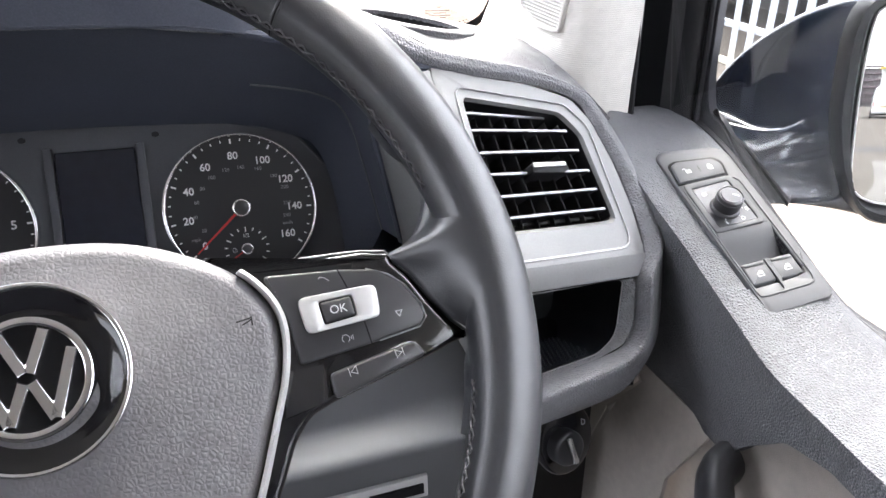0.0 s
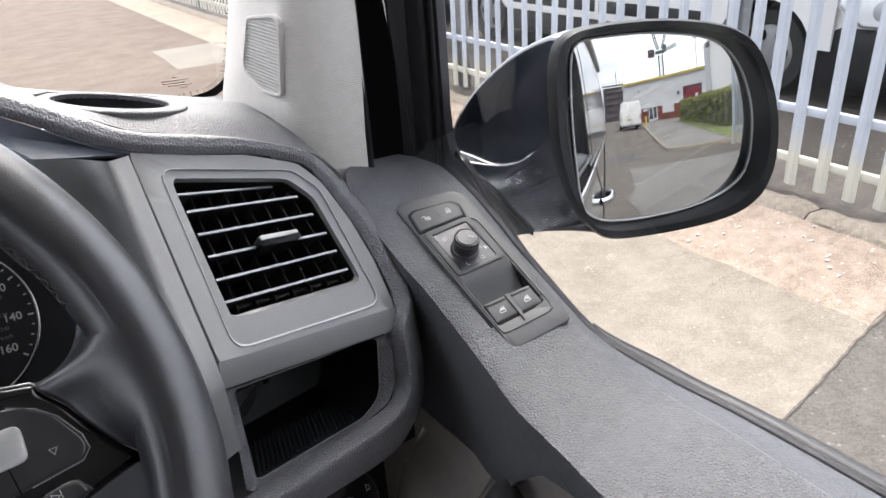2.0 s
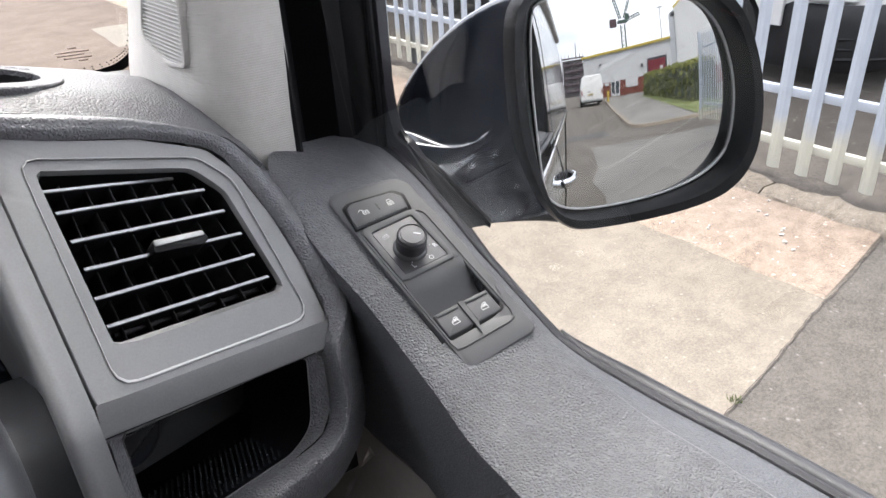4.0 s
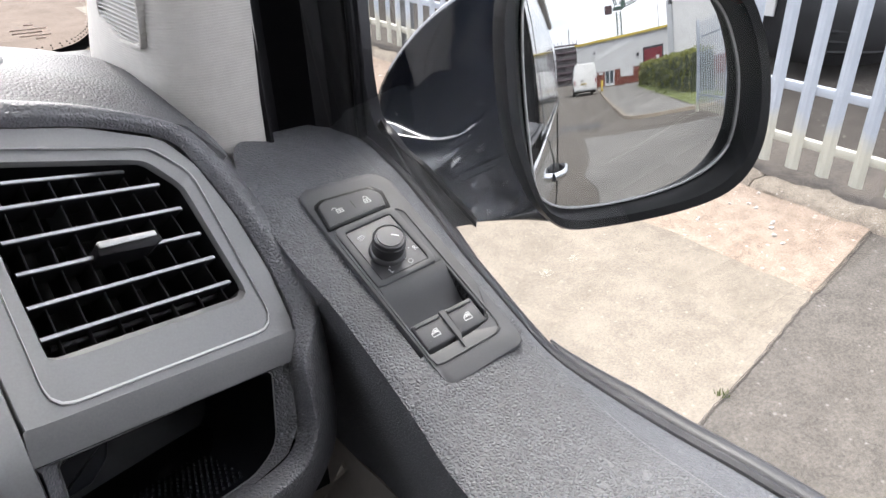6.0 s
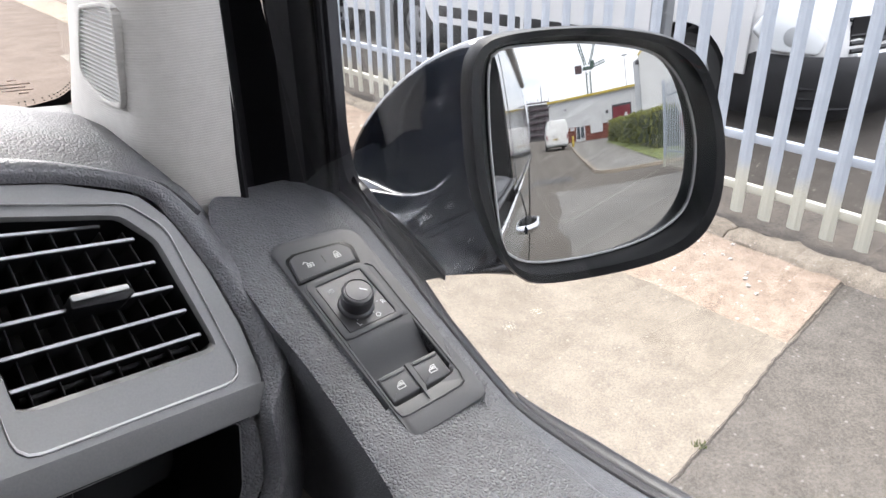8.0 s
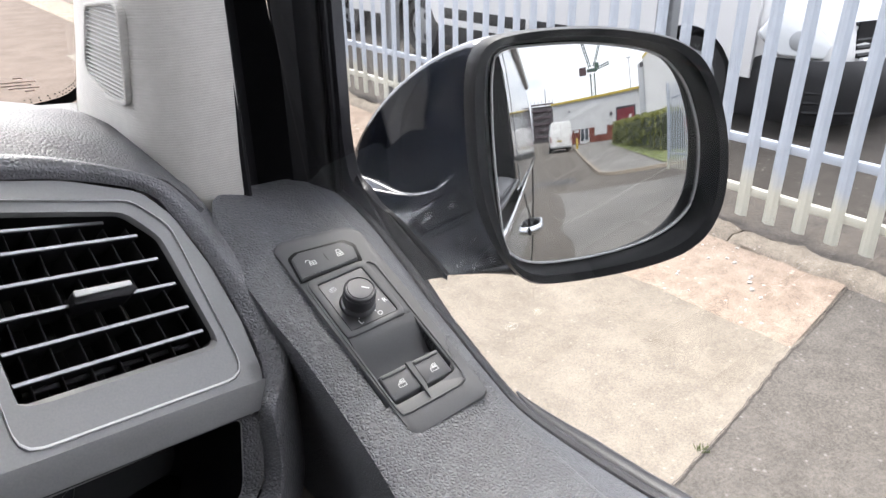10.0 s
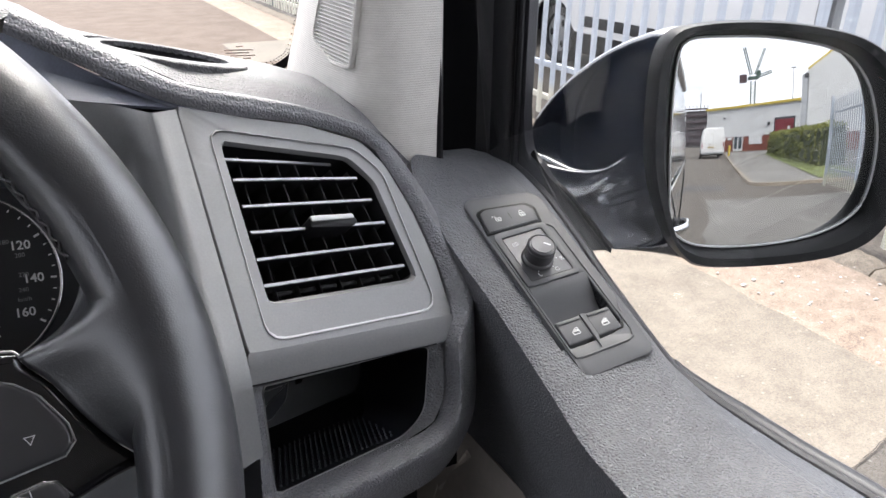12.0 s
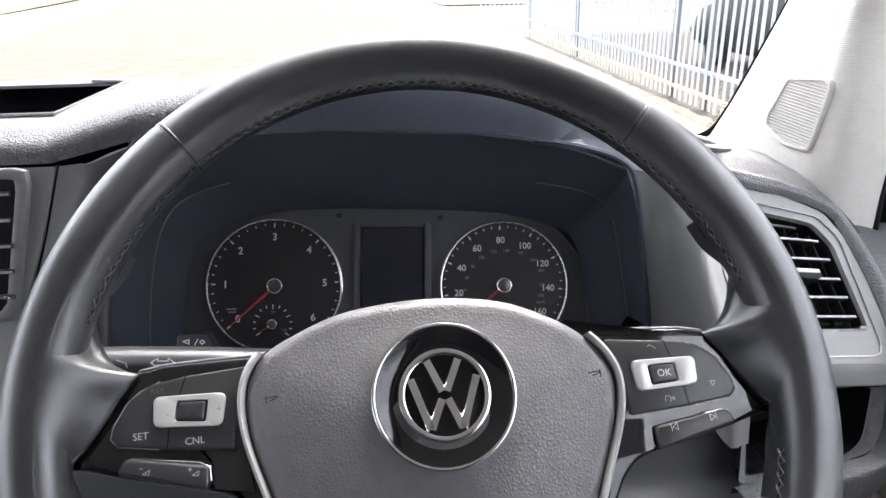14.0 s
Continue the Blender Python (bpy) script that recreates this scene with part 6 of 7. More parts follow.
# finger well before the window switches
rows = []
for k in range(13):
    t = k / 12
    rows.append([SWM @ Vector((u, 0.0695 - 0.034 * t, 0.0020 - 0.0125 * (1 - math.cos(math.pi * min(1, t * 1.15) / 1.0)) / 2)) for u in (0.0000, 0.012, 0.024, 0.036, 0.0435)])
part("finger_well", slab(grid(rows), 0.001), M_SWITCH, sw, "sloping finger well")
part("well_floor", prism([(0.0, 0.0200), (0.0440, 0.0200), (0.0440, 0.0400), (0.0, 0.0400)], SWM, -0.014, -0.0102), M_DEEP, sw)
part("well_walls", grid([[SWM @ Vector((*p, h)) for p in PI_] for h in (0.0005, -0.0135)], cu=True), M_DEEP, sw)
ws = []
for u0 in (0.0015, 0.0232):
    k = part("window_switch", prism(rounded([(u0, 0.0225), (u0 + 0.0185, 0.0228), (u0 + 0.0185, 0.0400), (u0, 0.0398)], 0.0012, 3), SWM, -0.011, 0.0021, 0.0012, 3), M_SWITCH, sw, "window lift switch")
    part("switch_ridge", box(pm(u0 + 0.0092, 0.0378, 0.0024), 0.0160, 0.0018, 0.0010, 0.0003), M_SWITCH, k)
    part("switch_mark", strokes([[(-0.0022, -0.0020), (0.0024, -0.0020), (0.0024, 0.0022), (0.0004, 0.0022), (-0.0022, 0.0), (-0.0022, -0.0020)], [(-0.0022, 0.0), (0.0024, 0.0)], [(-0.0004, 0.0006), (0.0018, 0.0006)], [(0.0, 0.0012), (0.0018, 0.0012)]], 0.00042, pm(u0 + 0.0095, 0.0300, 0.00215)), M_ICON, k)
part("switch_divider", prism([(0.0203, 0.0150), (0.0229, 0.0225), (0.0232, 0.0400), (0.0200, 0.0400)], SWM, -0.010, 0.0030), M_SWITCH, sw)
part("plate_rim", ringplate(resample(rounded([(-0.0002, 0.0120), (0.0440, 0.0130), (0.0470, 0.0180), (0.0450, 0.1165), (-0.004, 0.1170)], 0.004, 4), 60, (0, 0.012)), resample(rounded([(0.0010, 0.0132), (0.0430, 0.0142), (0.0456, 0.0184), (0.0436, 0.1150), (-0.0026, 0.1155)], 0.004, 4), 60, (0.001, 0.0132)), SWM, 0.0, 0.0024, 0.0004), M_SWITCH, sw)

# window frame post and pillar cover
rows = []
for z in (1.34, 1.37, 1.40, 1.50, 1.60, 1.75, 1.95):
    s = (z - 1.37) * 0.02
    f_ = max(0.0, z - 1.40)
    rows.append([Vector((x, y + s, z)) for x, y in ((0.408, 0.722), (0.412, 0.738), (0.420, 0.770), (0.440, 0.778), (0.452, 0.762), (0.458, 0.752), (0.474, 0.752), (0.480, 0.745), (0.486, 0.742), (0.492, 0.7425), (0.4975, 0.7375), (0.502, 0.7425), (0.504, 0.765), (0.500, 0.80), (0.46, 0.81), (0.41, 0.80), (0.400, 0.75))])
part("window_post", grid(rows, cu=True, cap=True), M_RUBBER, door, "black window frame post")
part("post_seal", tube([(0.490, 0.738 + (z - 1.37) * 0.02, z) for z in (1.37, 1.45, 1.6, 1.9)], 0.0030, 8), M_DEEP, door)
part("post_trim_edge", tube([(0.409, 0.724 + (z - 1.37) * 0.02, z) for z in (1.385, 1.45, 1.6, 1.9)], 0.0035, 8), M_RUBBER, door)
# curved foot where the post meets the sill
FB = [((0.497, 0.7690, 1.9000), (0.497, 0.7480, 1.9000)), ((0.497, 0.7600, 1.4700), (0.497, 0.7392, 1.4700)), ((0.497, 0.7595, 1.4266), (0.497, 0.7387, 1.4201)), ((0.497, 0.7573, 1.3762), (0.497, 0.7306, 1.3835)), ((0.497, 0.7500, 1.3655), (0.497, 0.7130, 1.3747)), ((0.497, 0.7283, 1.3498), (0.497, 0.6986, 1.3650)), ((0.497, 0.6844, 1.3278), (0.497, 0.6700, 1.3430)), ((0.497, 0.6589, 1.3152), (0.497, 0.6518, 1.3290)), ((0.497, 0.600, 1.288), (0.497, 0.6000, 1.2960))]
ca, cb = (spline([Vector(r[i]) for r in FB], 4) for i in (0, 1))
part("frame_band", grid([[a + Vector((0.010, 0.010, 0)), a, a * 0.9 + b * 0.1 - Vector((0.0015, 0, 0)), a * 0.1 + b * 0.9 - Vector((0.0015, 0, 0)), b, b + Vector((0.012, 0.006, 0))] for a, b in zip(ca, cb)]), M_SOFT, door, "satin black window frame corner", smooth=60)
glp = part("window_glass", slab(grid([[Vector((0.468 + 0.0533 * (y - 0.6) - 0.1205 * (z - 1.35), y, z)) for y in (0.757, 0.3, -0.4)] for z in (1.24, 1.6, 1.93)]), 0.0035), M_GLASS, door, "clear side window glass")
glp.visible_shadow = False

# ---- windscreen pillar ----
pillar = thing("windscreen_pillar", "pale grey windscreen pillar cover with a speaker grille", "pillar trim", (0.37, 0.8, 1.40))
PZ = [(1.36, [(0.372, 1.03), (0.360, 0.95), (0.348, 0.86), (0.348, 0.775), (0.353, 0.745), (0.372, 0.727), (0.410, 0.7225)]),
      (1.413, [(0.370, 0.987), (0.356, 0.945), (0.346, 0.86), (0.348, 0.775), (0.353, 0.742), (0.372, 0.725), (0.410, 0.7225)]),
      (1.465, [(0.370, 0.940), (0.356, 0.905), (0.3455, 0.83), (0.348, 0.765), (0.353, 0.737), (0.372, 0.723), (0.410, 0.7225)]),
      (1.52, [(0.370, 0.895), (0.357, 0.868), (0.347, 0.80), (0.3495, 0.750), (0.354, 0.729), (0.372, 0.719), (0.410, 0.7225)]),
      (1.58, [(0.369, 0.846), (0.357, 0.825), (0.348, 0.775), (0.351, 0.735), (0.355, 0.720), (0.372, 0.714), (0.408, 0.7225)]),
      (1.70, [(0.362, 0.745), (0.352, 0.730), (0.345, 0.700), (0.348, 0.680), (0.352, 0.672), (0.370, 0.672), (0.404, 0.69)]),
      (1.90, [(0.34, 0.575), (0.334, 0.56), (0.33, 0.54), (0.333, 0.53), (0.337, 0.52), (0.355, 0.52), (0.39, 0.54)])]
rows = [spline([Vector((x, y, z)) for x, y in r], 5) for z, r in PZ]
rows = [list(c) for c in zip(*[spline(c, 4) for c in zip(*rows)])]
part("cover", grid(rows), M_PILLAR, pillar, "pale grey textured cover", smooth=70)
# speaker grille
g1, g2, g3, g4 = Vector((0.3473, 0.789, 1.5165)), Vector((0.3512, 0.7275, 1.5235)), Vector((0.3500, 0.7440, 1.4575)), Vector((0.3438, 0.8175, 1.4690))
GM = axes((0.3470, 0.77, 1.49), (g2 - g1) + (g3 - g4), (g1 - g4) + (g2 - g3))
to2 = GM.inverted()
GQ = [((to2 @ g).x, (to2 @ g).y) for g in (g4, Vector((0.3460, 0.7790, 1.4560)), g3, g2, g1)]
GO = resample(rounded(GQ, 0.009, 5), 64, GQ[0])
gc = (sum(p[0] for p in GO) / 64, sum(p[1] for p in GO) / 64)
GI = [(gc[0] + (x - gc[0]) * 0.90, gc[1] + (y - gc[1]) * 0.90) for x, y in GO]
gr = part("speaker_frame", ringplate(GO, GI, GM, -0.006, 0.0020, 0.0016), M_PILLAR, pillar, "raised frame of the speaker grille")
part("speaker_back", prism(GI, GM, -0.006, -0.0035), M_HOLE, gr)
bms = []
ys = [p[1] for p in GI]
y0, y1 = min(ys), max(ys)
NSL = 22
for i in range(NSL):
    y = y0 + (y1 - y0) * (i + 0.5) / NSL
    xs = []
    for a, b in zip(GI, GI[1:] + GI[:1]):
        if (a[1] - y) * (b[1] - y) < 0:
            xs.append(a[0] + (b[0] - a[0]) * (y - a[1]) / (b[1] - a[1]))
    if len(xs) == 2:
        part("speaker_slat", box(GM @ Matrix.Translation(((xs[0] + xs[1]) / 2, y, 0.0006)) @ Matrix.Rotation(radians(30), 4, "X"), abs(xs[0] - xs[1]), 0.0012, 0.0009), M_GRILLE, gr, smooth=0)

# ---- windscreen ----
wsc = thing("windscreen", "clear raked windscreen with dotted black border", "windscreen", (-0.4, 1.0, 1.41))
WSR = []
for z, yr, yc in ((1.40, 1.01, 1.10), (1.55, 0.885, 0.985), (1.75, 0.715, 0.83), (1.95, 0.55, 0.68)):
    WSR.append([Vector((x, yc + (yr - yc) * (abs(x + 0.4) / 0.78) ** 2, z)) for x in [-1.18 + 1.56 * i / 24 for i in range(25)]])
wg = part("screen_glass", slab(grid(WSR), 0.005), M_SCREENGL, wsc, "clear windscreen glass")
wg.visible_shadow = False
# black border dots beside the pillar and the maker's stamp, shown as bars
b_out = spline([(0.352, 0.70, 1.762), (0.372, 0.800, 1.650), (0.378, 0.858, 1.580), (0.380, 0.940, 1.481), (0.3805, 0.962, 1.456), (0.3786, 0.982, 1.432), (0.372, 0.993, 1.4195), (0.358, 1.003, 1.4095), (0.325, 1.012, 1.402)], 4)
b_in = spline([(0.344, 0.70, 1.764), (0.364, 0.800, 1.652), (0.370, 0.858, 1.582), (0.372, 0.940, 1.483), (0.3725, 0.962, 1.458), (0.3705, 0.982, 1.435), (0.364, 0.991, 1.425), (0.352, 1.000, 1.4175), (0.325, 1.008, 1.4125)], 4)
part("black_border", grid([[o + Vector((0, -0.006, 0)), i + Vector((0, -0.006, 0))] for o, i in zip(b_out, b_in)]), M_DEEP, wsc, "black printed border of the windscreen")
for bm_ in [prism(oval(0, 0, 0.0008, 0.0008, 6), axes(i + (i - o) * f_ + Vector((0, -0.006, 0)), (1, 0, 0), (0, -0.6, 0.8)), 0, 0.0002) for k, (o, i) in enumerate(zip(b_out, b_in)) for f_ in (0.2, 0.5)]:
    part("border_dot", bm_, M_DEEP, wsc, smooth=0)
STM = axes((0.322, 0.990, 1.436), (0.99, -0.09, 0), (0, -0.62, 0.78))
part("maker_stamp", joined([prism([(a, b), (c, b), (c, b + 0.0016), (a, b + 0.0016)], STM, 0, 0.0002) for a, c, b in ((-0.014, 0.014, 0.0), (-0.013, 0.010, -0.004), (-0.008, 0.016, -0.008), (-0.003, 0.004, 0.005), (0.004, 0.012, -0.012))]), M_GREYP, wsc)
# kick panel below the dash end
kick = thing("kick_panel", "pale beige lower pillar panel beside the footwell", "trim panel", (0.36, 0.7, 0.9))
part("panel", slab(grid([spline([Vector(p) for p in r], 4) for r in ([(0.400, 0.54, 1.195), (0.390, 0.66, 1.200), (0.375, 0.85, 1.20)], [(0.388, 0.57, 1.12), (0.378, 0.68, 1.12), (0.36, 0.88, 1.12)], [(0.38, 0.58, 0.8), (0.37, 0.70, 0.8), (0.35, 0.9, 0.8)])]), 0.004), M_KICK, kick)
part("edge_strip", tube([(0.388, 0.625, 1.185), (0.380, 0.655, 1.13), (0.372, 0.69, 1.02), (0.366, 0.70, 0.82)], 0.004, 8), M_KICK, kick, "rolled edge of the lower panel")

# ---- door mirror ----
mirror = thing("door_mirror", "large navy door mirror with black bezel", "wing mirror", (0.55, 0.70, 1.30))
MM = axes((0.628, 0.600, 1.407), (0.9165, -0.400, 0), (0.0620, 0.1421, 0.9879))
GL = [(p.x, p.y) for p in spline([(x, y, 0) for x, y in [(-0.0770, 0.066), (-0.0690, 0.0755), (-0.0440, 0.0775), (-0.0040, 0.0768), (0.0400, 0.0690), (0.0610, 0.0555), (0.0755, 0.0330), (0.0850, -0.0010), (0.0840, -0.0400), (0.0720, -0.0600), (0.0420, -0.0735), (-0.0030, -0.0795), (-0.0460, -0.0785), (-0.0650, -0.0700), (-0.0720, -0.0560), (-0.0775, -0.0050), (-0.0790, 0.035)]], 5, closed=True)]
OU = [(p.x, p.y) for p in spline([(x, y, 0) for x, y in [(-0.0945, 0.0600), (-0.0865, 0.0800), (-0.0650, 0.0870), (-0.0270, 0.0890), (0.0150, 0.0865), (0.0600, 0.0765), (0.0860, 0.0560), (0.1040, 0.0080), (0.1055, -0.0430), (0.0885, -0.0765), (0.0450, -0.0915), (-0.0350, -0.0957), (-0.0620, -0.0860), (-0.0790, -0.0600), (-0.0920, -0.0200), (-0.0955, 0.0200)]], 5, closed=True)]
GL = [(x * 1.045 if x > 0 else x, y) for x, y in GL]
gl, ou = resample(GL, 96, (-0.0770, 0.066)), resample(OU, 96, (-0.0945, 0.060))
lip = [(a[0] + (b[0] - a[0]) * 0.45, a[1] + (b[1] - a[1]) * 0.45) for a, b in zip(gl, ou)]
lip2 = [(a[0] + (b[0] - a[0]) * 0.85, a[1] + (b[1] - a[1]) * 0.85) for a, b in zip(gl, ou)]
g0 = [(x * 1.025, y * 1.025) for x, y in gl]
rows = [[MM @ Vector((*p, h)) for p in o] for o, h in ((g0, -0.020), (g0, -0.003), (lip, 0.007), (lip2, 0.0075), (ou, 0.001), ([(x * 0.995, y * 0.995) for x, y in ou], -0.022))]
bez = part("bezel", grid(rows, cu=True), M_MIRBLK, mirror, "satin black mirror bezel", smooth=50)
# convex glass
CR, TX, TY = 1.2, -0.0548, 0.0112
rows = []
for q in [i / 12 for i in range(13)]:
    rows.append([MM @ Vector((x * q, y * q, -((x * q) ** 2 + (y * q) ** 2) / (2 * CR) + TX * x * q + TY * y * q - 0.002)) for x, y in gl])
part("mirror_glass", grid(rows, cu=True), M_MIRROR, mirror, "convex mirror glass", smooth=180)
part("glass_edge", tube([MM @ Vector((x * 1.004, y * 1.004, -(x * x + y * y) / (2 * CR) + TX * x + TY * y - 0.0012)) for x, y in gl + gl[:1]], 0.0009, 5), M_SILVER, mirror, "bright rim of the mirror glass")
# painted shell, closing towards the front
NECK = [(0.0, Vector((0.523, 0.7710, 1.3750))), (0.42, Vector((0.505, 0.7421, 1.3695))), (0.62, Vector((0.512, 0.6992, 1.3594))), (0.83, Vector((0.519, 0.6698, 1.3414))), (1.0, Vector((0.526, 0.6448, 1.3225)))]


def neck(f):
    for (a, p), (b, q) in zip(NECK, NECK[1:]):
        if f <= b:
            return p + (q - p) * ((f - a) / (b - a))
    return NECK[-1][1]


rows = []
for k in range(25):
    q_ = k / 24
    row = []
    for x, y in ou:
        f = min(1.0, max(0.0, 0.5 - y / 0.15))
        e = neck(f)
        p = MM @ Vector((x * 0.995, y * 0.995, -0.012))
        crown = max(0.0, 1 - f / 0.14)
        flare = max(0.0, 1 - abs(f - 0.36) / 0.36)
        qx = (q_ ** (1 + 0.5 * flare)) * (1 - crown) + (1 - (1 - q_) ** 1.4) * crown
        qz = (1 - (1 - min(1.0, q_ * (1 + 0.35 * flare))) ** (1 + 1.5 * flare)) * (1 - crown) + (q_ ** 1.4) * crown
        far = min(1.0, max(0.0, (x + 0.06) / 0.10))
        deep = MM.to_3x3() @ Vector((0.25, 0, -1)) * (0.075 * far * math.sin(math.pi * q_) ** 0.8)
        row.append(Vector((p.x + (e.x - p.x) * qx, p.y + (e.y - p.y) * qx, p.z + (e.z - p.z) * qz)) + deep)
    rows.append(row)
part("shell", grid(rows, cu=True, cap=False), M_NAVY, mirror, "glossy navy painted mirror shell", smooth=80)
# matt foot in the window corner, with a rounded ridge against the shell
FL = spline([Vector(p) for p in ((0.4985, 0.722, 1.386), (0.4985, 0.706, 1.370), (0.4985, 0.676, 1.347), (0.4990, 0.650, 1.323))], 4)
FR = spline([p for f, p in NECK[1:]], 4)
rows = []
for a, b in zip(FL, FR):
    m_ = (a + b) * 0.5 + Vector((-0.002, -0.003, 0.002))
    n_ = b + Vector((-0.003, -0.002, 0.0005))
    rows.append([a + Vector((0.02, 0.03, -0.01)), a, a * 0.5 + m_ * 0.5 + Vector((-0.001, -0.001, 0.001)), m_, m_ * 0.4 + n_ * 0.6, n_ + Vector((-0.0014, -0.001, -0.002)), n_ + Vector((-0.0008, -0.0008, 0.0012)), b + Vector((0.001, 0.001, 0.0014)), b + Vector((0.03, 0.03, -0.02))])
rows.append([p + Vector((0.004, 0.004, -0.0015)) for p in rows[-1]])
rows.append([p + Vector((0.02, 0.03, 0.002)) for p in rows[-1]])
part("foot", grid([list(c) for c in zip(*rows)]), M_MIRBLK, mirror, "matt black mirror foot", smooth=60)

# ---- air vent ----
vent = thing("air_vent", "black air vent with bright-edged slats and a centre tab", "air vent", (0.2825, 0.66, 1.36))
part("duct", grid([[VM @ Vector((*p, h)) for p in o] for o, h in (([(x * 0.995, y * 0.995) for x, y in op], -0.004), ([(x * 0.97, y * 0.97) for x, y in op], -0.05), ([(x * 0.02, y * 0.02) for x, y in op], -0.052))], cu=True), M_DEEP, vent, "black vent duct")
SL = [((-0.0318, 0.0598), (0.0137, 0.0468)), ((-0.0327, 0.0462), (0.0485, 0.0242)), ((-0.0358, 0.0293), (0.0504, 0.0073)), ((-0.0393, 0.0133), (0.0501, -0.0097)), ((-0.0445, -0.0025), (0.0478, -0.0247)), ((-0.0485, -0.0177), (0.0461, -0.0404))]
for i, (a, b) in enumerate(SL):
    a, b = Vector((*a, -0.004)), Vector((*b, -0.004))
    if i == 0:
        b = Vector((0.040, 0.0405, -0.010))
    rows = []
    for t in [k / 10 for k in range(11)]:
        p = a + (b - a) * t
        rows.append([VM @ (p + Vector(d)) for d in ((0, 0.0011, 0), (0, 0.0016, -0.001), (0, 0.0012, -0.018), (0, -0.0006, -0.018), (0, -0.0012, -0.001), (0, -0.0011, 0))])
    s = part("slat", grid(rows, cu=True, cap=True), M_DEEP, vent, "black slat with a bright front edge")
    part("slat_edge", grid([[VM @ (a + (b - a) * t + Vector(d)) for d in ((0, 0.0013, -0.0006), (0, 0.0007, 0.0006), (0, -0.0008, 0.0006), (0, -0.0012, -0.0004))] for t in [k / 10 for k in range(11)]], cu=True, cap=True), M_SLATEDGE, s, "bright slat edge")
for i in range(7):
    t = (i + 0.55) / 6.9
    top = Vector((-0.026 + 0.078 * t, 0.064 - 0.034 * t, 0))
    bot = Vector((-0.050 + 0.096 * t, -0.027 - 0.023 * t, 0))
    q, r_ = ([VM @ (p + Vector((dx, 0, h))) for dx, h in ((-0.0004, -0.0085), (0.0, -0.0080), (0.0004, -0.0085), (0.0006, -0.030), (-0.0006, -0.030))] for p in (top, bot))
    part("vane", grid([q, r_], cu=True, cap=True), M_BUTTON, vent, "black upright vane", smooth=0)
part("vane_link", tube([VM @ Vector((-0.044 + 0.088 * k / 8, -0.0215 - 0.0215 * k / 8, -0.014)) for k in range(9)], 0.0016, 6), M_DEEP, vent, "link bar across the vanes")
tb = part("tab", prism(rounded([(-0.007, 0.0020), (-0.004, 0.0085), (0.0250, 0.0010), (0.0262, -0.0045), (0.020, -0.0060)], 0.0015, 3), VM, -0.012, 0.0035, 0.0012, 2), M_DEEP, vent, "black adjusting tab")
part("tab_top", prism(rounded([(-0.0045, 0.0052), (-0.0035, 0.0088), (0.0248, 0.0014), (0.0246, -0.0018)], 0.001, 3), VM, 0.0, 0.0042, 0.0006, 2), M_SILVER, tb, "bright tab edge")

# second vent at the middle of the dash
vent2 = thing("air_vent", "black air vent with bright-edged slats in the middle trim", "air vent", (-0.34, 0.66, 1.42))
V2 = axes((-0.348, 0.6440, 1.448), (1, 0, 0), (0, 0.19, 0.98))
part("duct", prism(rounded([(-0.075, -0.050), (0.064, -0.050), (0.081, 0.040), (-0.075, 0.040)], 0.004, 3), V2, -0.03, 0.0042), M_DEEP, vent2, "black vent duct")
part("vent_frame", ringplate(resample(rounded([(-0.085, -0.058), (0.069, -0.058), (0.090, 0.047), (-0.085, 0.047)], 0.008, 4), 60, (-0.085, -0.062)), resample(rounded([(-0.075, -0.050), (0.062, -0.050), (0.081, 0.040), (-0.075, 0.040)], 0.004, 4), 60, (-0.075, -0.05)), V2, -0.002, 0.0052, 0.0012), M_TRIM, vent2, "satin grey vent frame")
for i in range(5):
    v = -0.040 + 0.0175 * i
    s2 = part("slat", box(V2 @ Matrix.Translation((0.0 + 0.09 * (v + 0.04), v, 0.0045)), 0.140, 0.003, 0.006), M_SOFT, vent2, smooth=0)
    part("slat_edge", box(V2 @ Matrix.Translation((0.0 + 0.09 * (v + 0.04), v, 0.0080)), 0.140, 0.0018, 0.001), M_SATIN, s2, smooth=0)

# ---- stalk and small controls ----
stalk = thing("indicator_stalk", "dark grey indicator stalk with white light symbols", "stalk", (-0.05, 0.56, 1.38))
sp_ = spline([(-0.05, 0.575, 1.378), (-0.10, 0.566, 1.384), (-0.15, 0.560, 1.391), (-0.19, 0.556, 1.396), (-0.225, 0.553, 1.398)], 5)
part("lever", tube(sp_, [0.007 + 0.0035 * min(1, i / 8) for i in range(len(sp_))], 12, flat=0.8), M_BUTTON, stalk, "satin grey lever")
KM = axes((-0.178, 0.5455, 1.3985), (0.99, 0.06, -0.10), (0.06, 0.45, 0.89))
part("stalk_mark", strokes([[(-0.016, 0.0035), (-0.012, 0.0035), (-0.010, 0.0015), (-0.012, -0.0008), (-0.016, -0.0008), (-0.016, 0.0035)], [(-0.020, 0.003), (-0.0175, 0.003)], [(-0.020, 0.0013), (-0.0175, 0.0013)], [(-0.020, -0.0004), (-0.0175, -0.0004)], [(-0.007, 0.003), (-0.002, 0.0015), (-0.001, -0.001)], [(0.012, 0.0015), (0.016, 0.0040), (0.016, 0.0025), (0.022, 0.0025), (0.022, 0.0040), (0.026, 0.0012), (0.022, -0.0012), (0.022, 0.0), (0.016, 0.0), (0.016, -0.0012), (0.012, 0.0015)]], 0.0006, KM), M_ICON, stalk)
trip = thing("trip_button", "small dark trip reset button pad below the dials", "button", (-0.158, 0.64, 1.36))
